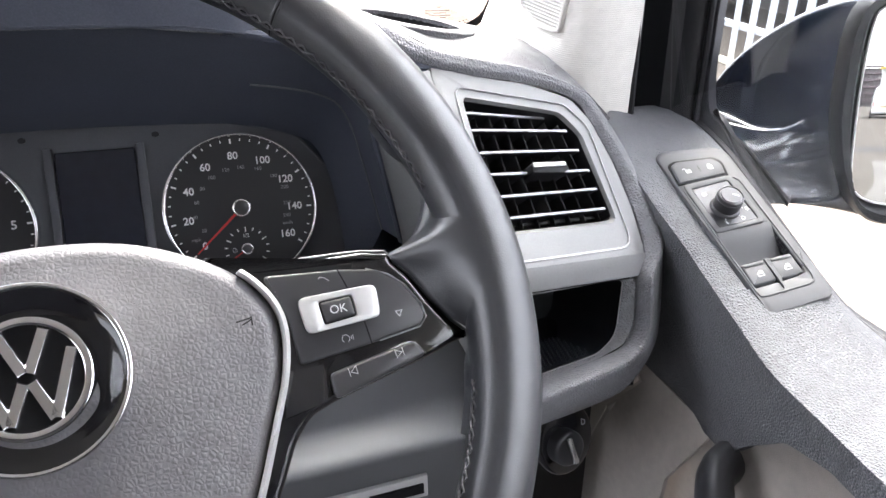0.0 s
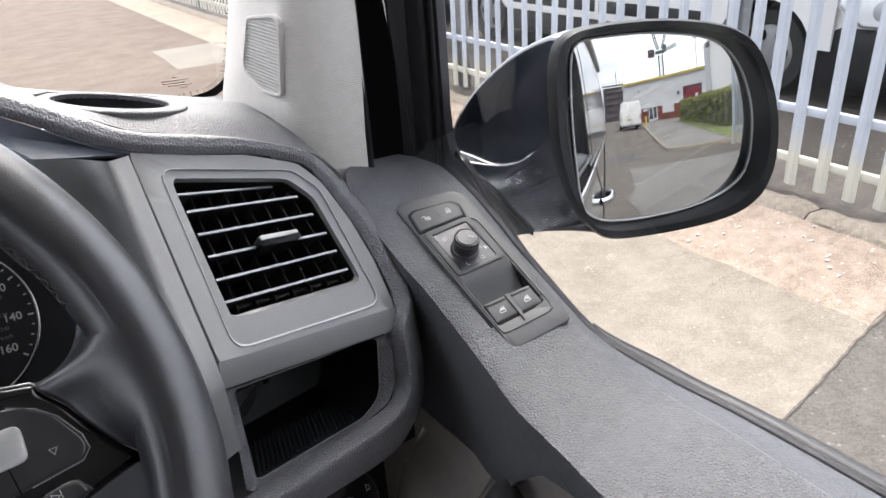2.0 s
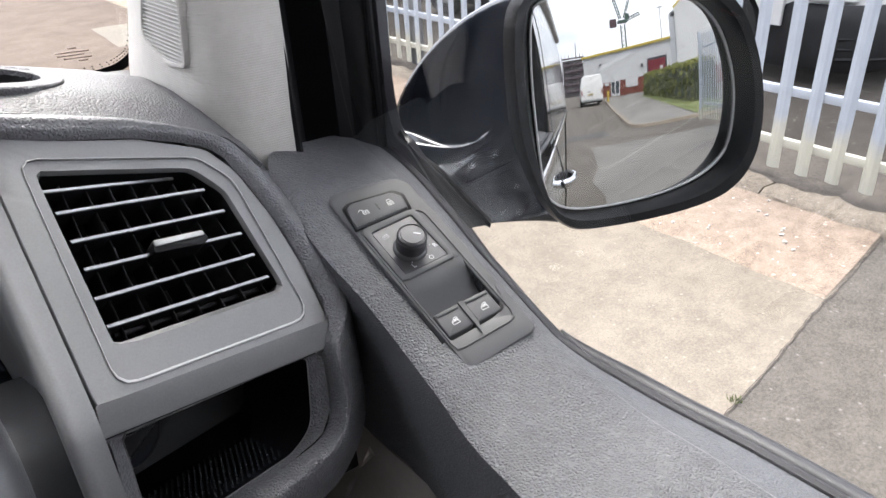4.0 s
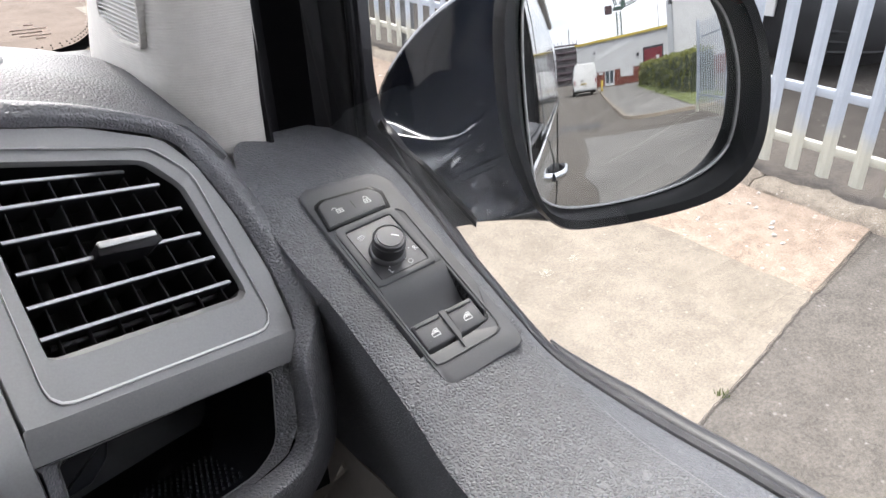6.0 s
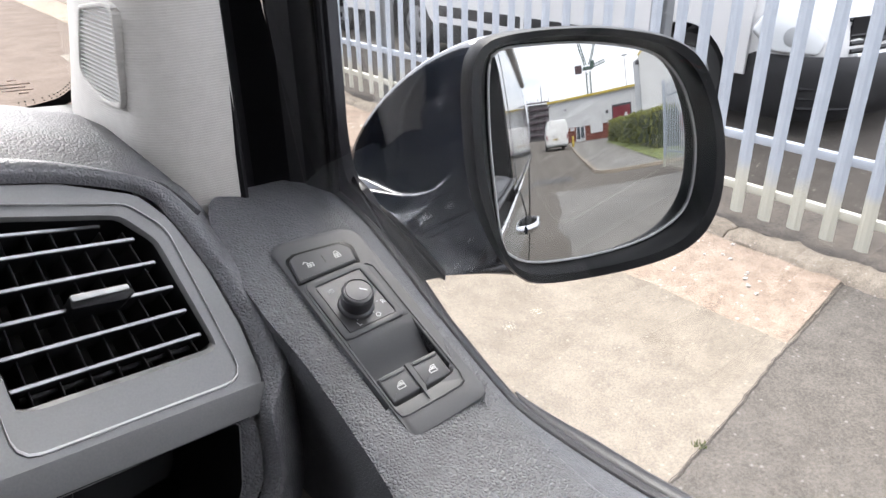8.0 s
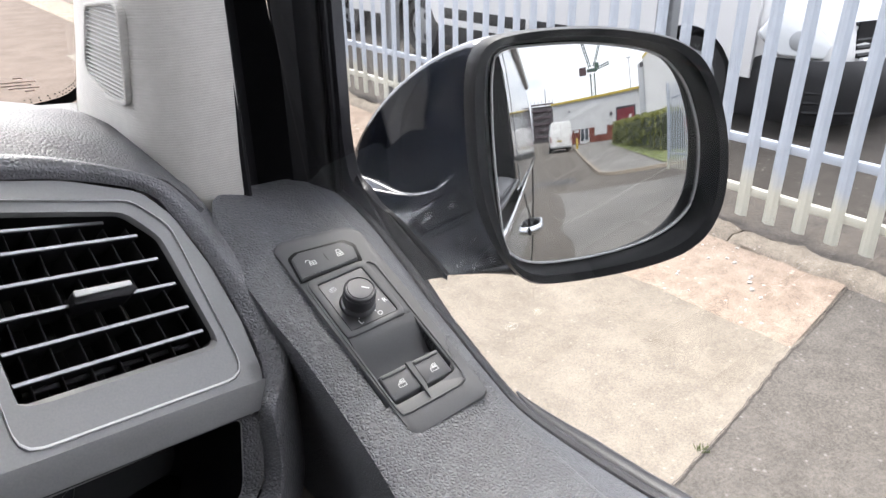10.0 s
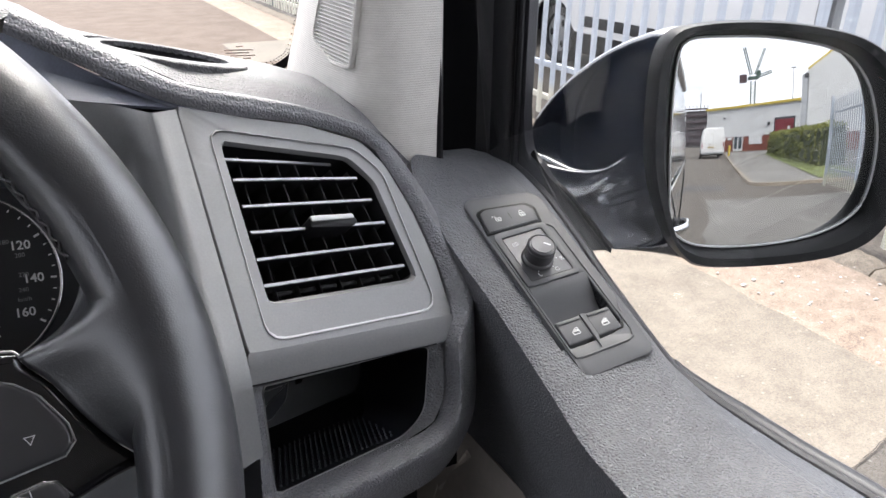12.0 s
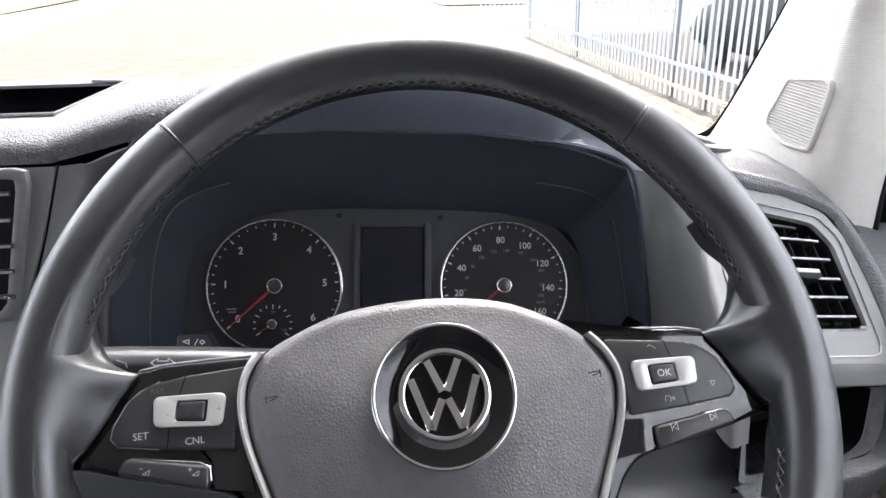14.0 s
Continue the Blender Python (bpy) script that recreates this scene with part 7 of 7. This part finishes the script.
TM = axes((-0.163, 0.628, 1.368), (0.998, 0.05, -0.05), (0.05, 0.40, 0.91))
part("pad", prism(rounded([(-0.013, -0.008), (0.016, -0.009), (0.008, 0.006), (-0.012, 0.006)], 0.003, 3), TM, -0.02, 0.002, 0.0015, 2), M_SOFT, trip)
part("pad_mark", strokes([[(-0.008, 0.001), (-0.004, -0.001), (-0.004, 0.002), (-0.008, 0.001)], [(0.0, -0.002), (0.002, 0.002)], [(0.005, 0.0015), (0.007, 0.0), (0.005, -0.0015), (0.0035, 0.0), (0.005, 0.0015)]], 0.0006, TM @ Matrix.Translation((0, 0, 0.002))), M_ICON, trip)
# light switch under the dash end
lsw = thing("light_switch", "round black rotary light switch low on the dash", "light switch", (0.29, 0.56, 1.17))
LS = axes((0.293, 0.585, 1.182), (0.97, 0.22, -0.05), (-0.05, 0.32, 0.94))
part("bezel", prism(oval(0, 0, 0.027, 0.030, 40), LS, -0.03, 0.004, 0.004, 3), M_GLOSS, lsw, "black switch bezel")
part("knob", prism(oval(-0.006, -0.002, 0.014, 0.014, 36), LS, 0.0, 0.016, 0.003, 3), M_SOFT, lsw, "black rotary knob")
part("knob_grip", box(LS @ Matrix.Translation((-0.006, -0.002, 0.017)) @ Matrix.Rotation(radians(12), 4, "Z"), 0.005, 0.024, 0.006, 0.002), M_SATIN, lsw, "bright knob grip")
part("switch_mark", strokes([[(0.016, 0.012), (0.019, 0.010), (0.019, 0.007), (0.016, 0.007), (0.016, 0.012)]], 0.0006, LS @ Matrix.Translation((0, 0, 0.0042))), M_ICON, lsw)

# ---- palisade fence ----
fence = thing("palisade_fence", "galvanised steel palisade fence with pale-stained feet", "fence", (3.7, 2.0, 0.0))
me_pale = None
XF, PITCH = 3.70, 0.164


def pale_mesh():
    rows = []
    for z, w in ((0.06, 1), (0.30, 1), (1.60, 1), (1.72, 0.75), (1.80, 0.08)):
        rows.append([(-0.004 - d, y * w, z) for y, d in ((-0.034, 0.0), (-0.022, 0.004), (-0.010, 0.012), (0.010, 0.012), (0.022, 0.004), (0.034, 0.0), (0.034, -0.003), (-0.034, -0.003))])
    return grid(rows, cu=True, cap=True)


bm0 = pale_mesh()
bmesh.ops.recalc_face_normals(bm0, faces=bm0.faces)
pale_data = bpy.data.meshes.new("pale")
bm0.to_mesh(pale_data)
bm0.free()
pale_data.materials.append(M_PALE)
pale_far = pale_data.copy()
pale_far.materials[0] = M_LIME
for i in range(-40, 120):
    y = 1.620 + PITCH * i
    if -1.6 < y < 18.6:
        ob = new("pale", pale_data)
        ob.parent = fence
        ob.matrix_parent_inverse = fence.matrix_basis.inverted()
        ob.matrix_basis = pose(XF + 0.004 * math.sin(i * 2.1), y + 0.006 * math.sin(i * 1.7), 0.004 * math.sin(i * 3.1), 0.4 * math.sin(i * 1.3), 0.5 * math.sin(i * 0.9), 2 * math.sin(i * 2.7))
for y in (2.78, 5.53, 8.28, 9.30, 14.1, 18.5):
    part("post", box((XF + 0.075, y, 0.9), 0.07, 0.11, 1.84, 0.006), M_POST, fence, "grey steel fence post")
far_fence = thing("palisade_fence", "sun-bleached palisade fence at the far entrance", "fence", (6.5, 30.0, 0.0))
for i in range(44):
    ob = new("pale", pale_far)
    ob.parent = far_fence
    ob.matrix_parent_inverse = far_fence.matrix_basis.inverted()
    ob.matrix_basis = pose(4.3 + 0.19 * i, 31.0 - 0.03 * i, -0.02, 0, 0, -80)
part("rail", box(Matrix.Translation((8.4, 30.4, 0.45)) @ Matrix.Rotation(radians(-9), 4, "Z"), 8.4, 0.03, 0.05), M_LIME, far_fence)
for z in (0.20, 0.47, 1.45):
    part("rail", box(Matrix.Translation((XF + 0.022, 7.7, z)), 0.035, 21.8, 0.045, 0.004), M_PALE, fence, "galvanised fence rail")

rear_fence = thing("palisade_fence", "grey steel palisade fence beside the drive", "fence", (4.5, -7.0, 0.0))
for i in range(46):
    ob = new("pale", pale_data)
    ob.parent = rear_fence
    ob.matrix_parent_inverse = rear_fence.matrix_basis.inverted()
    ob.matrix_basis = Matrix.Translation((4.45 + 0.01 * i * 0.6, -3.2 - 0.164 * i, -0.02)) @ Matrix.Diagonal((1, 1, 1.35, 1))
for z in (0.45, 2.0):
    part("rail", box(Matrix.Translation((4.62, -6.9, z)) @ Matrix.Rotation(radians(2.1), 4, "Z"), 0.035, 7.6, 0.05), M_PALE, rear_fence, "galvanised fence rail")
for y in (-3.3, -6.0, -8.4, -10.7):
    part("post", box((4.66, y, 1.2), 0.09, 0.09, 2.5), M_PALE, rear_fence, "steel fence post")

# ---- vehicles ----
def road_wheel(parent, c, r, side, label="black tyre on a grey wheel"):
    """Tyre, rim and spokes; side: +1 faces +x, -1 faces -x."""
    m = axes(c, (0, 1, 0), (0, 0, 1)) if side > 0 else axes(c, (0, -1, 0), (0, 0, 1))
    rows = []
    for rr, h in ((r * 0.62, -0.18), (r * 0.9, -0.2), (r, -0.17), (r, -0.03), (r * 0.94, 0.0), (r * 0.66, 0.005), (r * 0.62, -0.02)):
        rows.append([m @ Vector((rr * math.cos(2 * math.pi * k / 32), rr * math.sin(2 * math.pi * k / 32), h)) for k in range(32)])
    w = part("wheel", grid(rows, cu=True), M_TYRE, parent, label)
    part("wheel_trim", prism(oval(0, 0, r * 0.62, r * 0.62, 32), m, -0.10, -0.03, 0.01, 2), M_RIM, w)
    for k in range(6):
        a = math.pi * 2 * k / 6
        part("trim_hole", prism(oval(r * 0.4 * math.cos(a), r * 0.4 * math.sin(a), r * 0.09, r * 0.12, 12), m, -0.05, -0.027), M_DEEP, w)
    return w


def side_profile(ys, zlow, arches, top, x, lean):
    """Side sheet of a van with wheel arches cut from its lower edge."""
    rows = []
    for y in ys:
        lo = zlow
        for c, r in arches:
            if abs(y - c) < r:
                lo = max(lo, math.sqrt(r * r - (y - c) ** 2) + 0.33)
        rows.append([Vector((x + lean * max(0, (lo + (top - lo) * k / 8) - 1.0) ** 1.5, y, lo + (top - lo) * k / 8)) for k in range(9)])
    return rows


van = thing("parked_van", "white panel van with black bumper parked behind the fence", "van", (6.2, 5.2, 0.02))
VX, VF = 5.30, 2.45
ys = sorted({round(VF + 0.62 + 0.06 * i, 3) for i in range(95)})
side_rows = side_profile(ys, 0.43, ((3.62, 0.42), (7.30, 0.42)), 2.3, VX, 0.05)
part("side_panel", slab(grid(side_rows), 0.03), M_VANW, van, "white side panel with wheel arches", smooth=40)
ay = [3.62 + 0.43 * math.cos(math.pi * k / 16) for k in range(17)]
for c in (3.62, 7.30):
    part("arch_liner", grid([[Vector((x, c + 0.42 * math.cos(math.pi * k / 16), 0.33 + 0.42 * math.sin(math.pi * k / 16))) for k in range(17)] for x in (VX + 0.01, VX + 0.5)]), M_DEEP, van)
    road_wheel(van, (VX + 0.06, c, 0.345), 0.335, -1)
part("sill", box((VX + 0.04, 5.45, 0.33), 0.08, 2.85, 0.26, 0.02), M_BUMPER, van, "black sill")
for a, b in ((4.12, 5.40), (5.44, 6.80)):
    part("rub_strip", box((VX - 0.015, (a + b) / 2, 0.555), 0.035, b - a, 0.12, 0.01), M_BUMPER, van, "black side rubbing strip")
part("door_gap", box((VX - 0.001, 4.10, 1.3), 0.01, 0.012, 1.6), M_DEEP, van)
part("underbody", box((6.25, 5.2, 0.42), 1.7, 5.0, 0.2), M_DEEP, van)
part("far_side", box((7.25, 5.4, 1.3), 0.05, 5.4, 1.8), M_VANW, van, smooth=0)
part("van_roof", box((6.27, 6.0, 2.35), 1.85, 4.6, 0.1, 0.04), M_VANW, van)
# front: bumper, wing, bonnet, grille, lamp
rows = []
for k, (z, out) in enumerate(((0.14, 0.0), (0.18, 0.05), (0.30, 0.075), (0.46, 0.08), (0.56, 0.06), (0.60, 0.02))):
    rows.append([Vector(p) for p in ((VX + 0.02, 3.18, z), (VX - out * 0.5 + 0.01, 2.95, z), (VX + 0.05 - out * 0.5, 2.72 - out * 0.5, z), (VX + 0.2, 2.53 - out, z), (VX + 0.45, 2.44 - out, z), (VX + 0.97, 2.39 - out, z), (VX + 1.5, 2.44 - out, z), (VX + 1.75, 2.53 - out, z), (VX + 1.95, 2.9, z))])
rows = [spline(r, 4) for r in rows]
part("bumper", grid(rows), M_BUMPER, van, "black plastic front bumper", smooth=50)
rows = []
for k, (z, dy, dx) in enumerate(((0.47, 0.0, 0.0), (0.62, 0.0, 0.0), (0.80, 0.03, 0.0), (0.98, 0.10, 0.01), (1.08, 0.30, 0.05), (1.16, 0.60, 0.10), (1.22, 0.95, 0.14))):
    rows.append([Vector(p) for p in ((VX + dx, 3.14 + dy * 0.6, z), (VX + 0.005 + dx, 2.98 + dy * 0.9, z), (VX + 0.04 + dx, 2.80 + dy, z), (VX + 0.20 + dx, 2.60 + dy, z), (VX + 0.45, 2.50 + dy, z), (VX + 0.97, 2.45 + dy, z), (VX + 1.5, 2.50 + dy, z), (VX + 1.75, 2.60 + dy, z), (VX + 1.95, 2.98 + dy, z))])
part("nose", grid([spline(r, 4) for r in rows]), M_VANW, van, "white wings and bonnet", smooth=50)
part("grille_panel", slab(grid([[Vector((x, y - 0.012, z)) for x, y in ((VX + 0.36, 2.555), (VX + 0.6, 2.505), (VX + 0.97, 2.478), (VX + 1.5, 2.53))] for z in (0.60, 0.85)]), 0.01), M_DEEP, van, "black grille panel")
for k in range(5):
    z = 0.62 + 0.052 * k
    part("grille_slat", tube(spline([(VX + 0.36, 2.52 + 0.012 * k, z), (VX + 0.6, 2.475 + 0.012 * k, z), (VX + 0.97, 2.455 + 0.012 * k, z), (VX + 1.5, 2.50 + 0.012 * k, z)], 4), 0.018, 5), M_BUMPER, van, "black grille slat")
part("bright_bar", tube(spline([(VX + 0.33, 2.46, 0.60), (VX + 0.6, 2.43, 0.595), (VX + 0.97, 2.41, 0.595), (VX + 1.5, 2.45, 0.60)], 4), 0.020, 6), M_VANW, van, "white bar below the grille")
plate = part("number_plate", box(axes((VX + 0.95, 2.30, 0.40), (1, 0, 0), (0, 0, 1)), 0.52, 0.11, 0.012, 0.003), M_WHITE, van, "white plate with dark bars")
for k in range(7):
    part("plate_bar", box(axes((VX + 0.74 + 0.07 * k, 2.293, 0.40), (1, 0, 0), (0, 0, 1)), 0.042, 0.07, 0.004), M_DEEP, plate, smooth=0)
# headlamp lens as an inset shape on the wing
LM = axes((VX + 0.03, 2.80, 0.72), (0.62, -0.78, 0.0), (0.1, 0.18, 0.97))
part("headlamp", prism(rounded([(-0.26, 0.05), (-0.10, -0.10), (0.20, -0.12), (0.24, -0.02), (0.10, 0.12), (-0.16, 0.20)], 0.04, 4), LM, -0.05, 0.03, 0.015, 3), M_LAMPGL, van, "clear headlamp lens")
part("lamp_bowl", prism(oval(0.02, 0.0, 0.07, 0.07, 24), LM, 0.02, 0.034, 0.006, 2), M_RIM, van)
for z in (0.24, 0.31, 0.38):
    part("bumper_slot", tube(spline([(VX + 0.02, 2.66, z), (VX + 0.2, 2.47, z), (VX + 0.4, 2.385, z)], 4), 0.014, 5), M_DEEP, van)

# dark saloon further along the yard
car = thing("parked_car", "dark grey car parked in the yard", "car", (6.4, 10.6, 0.02))
rows = []
prof = [(8.6, 0.45, 0.62), (8.8, 0.35, 0.78), (9.6, 0.3, 0.92), (10.2, 0.3, 1.30), (10.8, 0.3, 1.42), (11.8, 0.3, 1.40), (12.6, 0.3, 1.05), (13.0, 0.35, 0.95), (13.1, 0.5, 0.7)]
for y, z0, z1 in prof:
    rows.append([Vector((5.6 + dx * (1 if z1 < 1 else 1.0), y, z0 + (z1 - z0) * t)) for dx, t in ((0.1, 0.0), (0.0, 0.15), (0.0, 0.55), (0.12, 0.9), (0.3, 1.0), (1.4, 1.0), (1.6, 0.9), (1.7, 0.5), (1.6, 0.0))])
part("body", grid([spline(r, 2) for r in rows], cap=True), M_BUMPER, car, "dark grey bodywork")
for y in (9.4, 12.2):
    road_wheel(car, (5.62, y, 0.335), 0.315, -1)

# white high-roof van standing on the road behind
rv = thing("rear_van", "white high-roof van parked on the road behind", "van", (2.35, -36.5, 0))
RM = axes((2.35, -34.0, 0), (-1, 0, 0), (0, 0, 1))
part("rear_body", prism(rounded([(-1.0, 0.45), (1.0, 0.45), (1.03, 1.2), (0.98, 1.9), (0.82, 2.62), (-0.82, 2.62), (-0.98, 1.9), (-1.03, 1.2)], [0.06, 0.06, 0.3, 0.3, 0.14, 0.14, 0.3, 0.3], 4), RM, -5.4, 0.0, 0.05, 2), M_VANW, rv, "white rear doors and body", smooth=50)
part("rear_bumper", box((2.35, -33.95, 0.47), 1.9, 0.2, 0.2, 0.04), M_RIM, rv, "grey rear bumper")
part("door_joint", box((2.35, -33.994, 1.5), 0.015, 0.02, 2.0), M_HOLE, rv)
for x in (1.42, 3.28):
    part("tail_lamp", box((x, -33.985, 1.15), 0.10, 0.05, 0.45, 0.02), M_REDSH, rv, "red tail lamp")
p_ = part("rear_plate", box((2.2, -33.985, 0.98), 0.5, 0.03, 0.11, 0.004), M_PLATEY, rv, "yellow plate with a dark bar")
part("plate_bar", box((2.2, -33.965, 0.98), 0.4, 0.006, 0.05), M_DEEP, p_, smooth=0)
part("door_handle", box((2.05, -33.98, 1.25), 0.2, 0.04, 0.08, 0.01), M_BUMPER, rv)
for x in (1.45, 3.05):
    road_wheel(rv, (x, -34.9, 0.34), 0.34, 1)
    part("mud_flap", box((x + 0.1, -34.3, 0.35), 0.28, 0.03, 0.3), M_DEEP, rv, smooth=0)
part("underside", box((2.35, -36.5, 0.35), 1.5, 4.6, 0.15), M_DEEP, rv, smooth=0)
# small yellow bollard beside it
bo = thing("bollard", "small yellow bollard on the footway", "bollard", (4.0, -36, 0.09))
part("post", tube([(4.0, -36, 0.08), (4.0, -36, 1.05)], 0.11, 12), M_YELLOW, bo)

# ---- own van: flank, cabin shell ----
own = thing("van_body", "dark navy van bodywork round the cabin", "van body", (-0.4, -1.5, 0.2))
FX = 0.515
rows = []
for y in (0.72, 0.4, 0.0, -0.5, -1.0, -1.8, -2.6, -3.3, -3.6):
    rows.append([Vector((FX + dx + (0.0 if y > -3.4 else -0.06), y, z)) for dx, z in ((-0.03, 0.25), (0.01, 0.45), (0.028, 0.75), (0.030, 0.98), (0.022, 1.10), (0.006, 1.205), (-0.004, 1.232))])
part("flank", slab(grid([spline(r, 3) for r in rows]), 0.01), M_NAVY, own, "glossy navy door and side panels", smooth=50)
part("door_gap", box((FX + 0.030, -0.78, 0.8), 0.006, 0.006, 1.0), M_DEEP, own)
part("waist_trim", tube([(FX - 0.002, y, 1.238) for y in (0.70, 0.2, -0.4, -1.2, -2.2, -3.3)], 0.007, 8, flat=1.3), M_CHROME, own, "bright trim along the window line")
rows = []
for y in (-0.55, -0.74, -1.6, -2.5, -3.45):
    rows.append([Vector((FX - 0.012 - 0.06 * (z - 1.27) - 0.02 * (z - 1.27) ** 2, y, z)) for z in (1.242, 1.5, 1.75, 1.88)])
part("rear_side_glass", slab(grid(rows), 0.006), M_DARKGL, own, "dark side glass behind the door")
part("door_pillar", slab(grid([[Vector((FX - 0.0135 - 0.06 * (z - 1.27) - 0.02 * (z - 1.27) ** 2, y, z)) for z in (1.242, 1.5, 1.75, 1.88)] for y in (-0.40, -0.55)]), 0.006), M_GLOSS, own, "gloss black pillar cover behind the door glass")
hd = part("door_handle", tube(spline([(FX + 0.024, -0.52, 1.085), (FX + 0.062, -0.56, 1.09), (FX + 0.066, -0.66, 1.09), (FX + 0.026, -0.71, 1.085)], 4), 0.012, 10, flat=1.4), M_CHROME, own, "bright pull handle on the door")
part("handle_cup", prism(oval(0, 0, 0.075, 0.032, 28), axes((FX + 0.029, -0.615, 1.085), (0, -1, 0), (0, 0, 1)), -0.01, 0.004), M_DEEP, own)
# cabin shell, out of view: roof, back wall, far side with its window opening, floor
part("roof", box((-0.42, -1.40, 1.97), 1.80, 3.9, 0.06, 0.02), M_HEADL, own, "pale headlining", smooth=0)
# unseen rails and header, added to shut high sky out of the gloss reflections
for x in (0.455, -1.285):
    part("sky_block_rail", box((x, -0.10, 1.935), 0.09, 1.72, 0.06, 0.02), M_HEADL, own, "unseen pale roof rail, added to cut high sky light above the side window")
part("sky_block_header", box((-0.42, 0.585, 1.935), 1.66, 0.08, 0.06, 0.02), M_HEADL, own, "unseen pale header, added to cut high sky light above the windscreen")
# unseen dark wall, added to keep rear light off the dash and wheel
part("rear_light_block", box((-0.42, -0.95, 1.22), 1.72, 0.05, 1.46), M_SEAT, own, "added dark wall behind the cab, unseen, holds back light from the rear", smooth=0)
part("cabin_back", box((-0.42, -3.45, 0.95), 1.78, 0.05, 1.1), M_SEAT, own, "dark tailgate lining", smooth=0)
part("far_side_lining", box((-1.30, -2.2, 0.80), 0.06, 2.5, 0.9), M_SEAT, own, smooth=0)
part("far_door", box((-1.30, 0.0, 0.85), 0.06, 1.9, 1.02), M_SEAT, own, smooth=0)
part("far_pillar", box((-1.28, -0.75, 1.6), 0.06, 0.4, 0.75), M_PILLAR, own, smooth=0)
part("floor_mat", box((-0.42, 0.2, 0.50), 1.75, 2.4, 0.05), M_SEAT, own, smooth=0)
part("right_lower_wall", box((0.462, 0.1, 0.85), 0.05, 1.5, 0.66), M_SEAT, own, smooth=0)
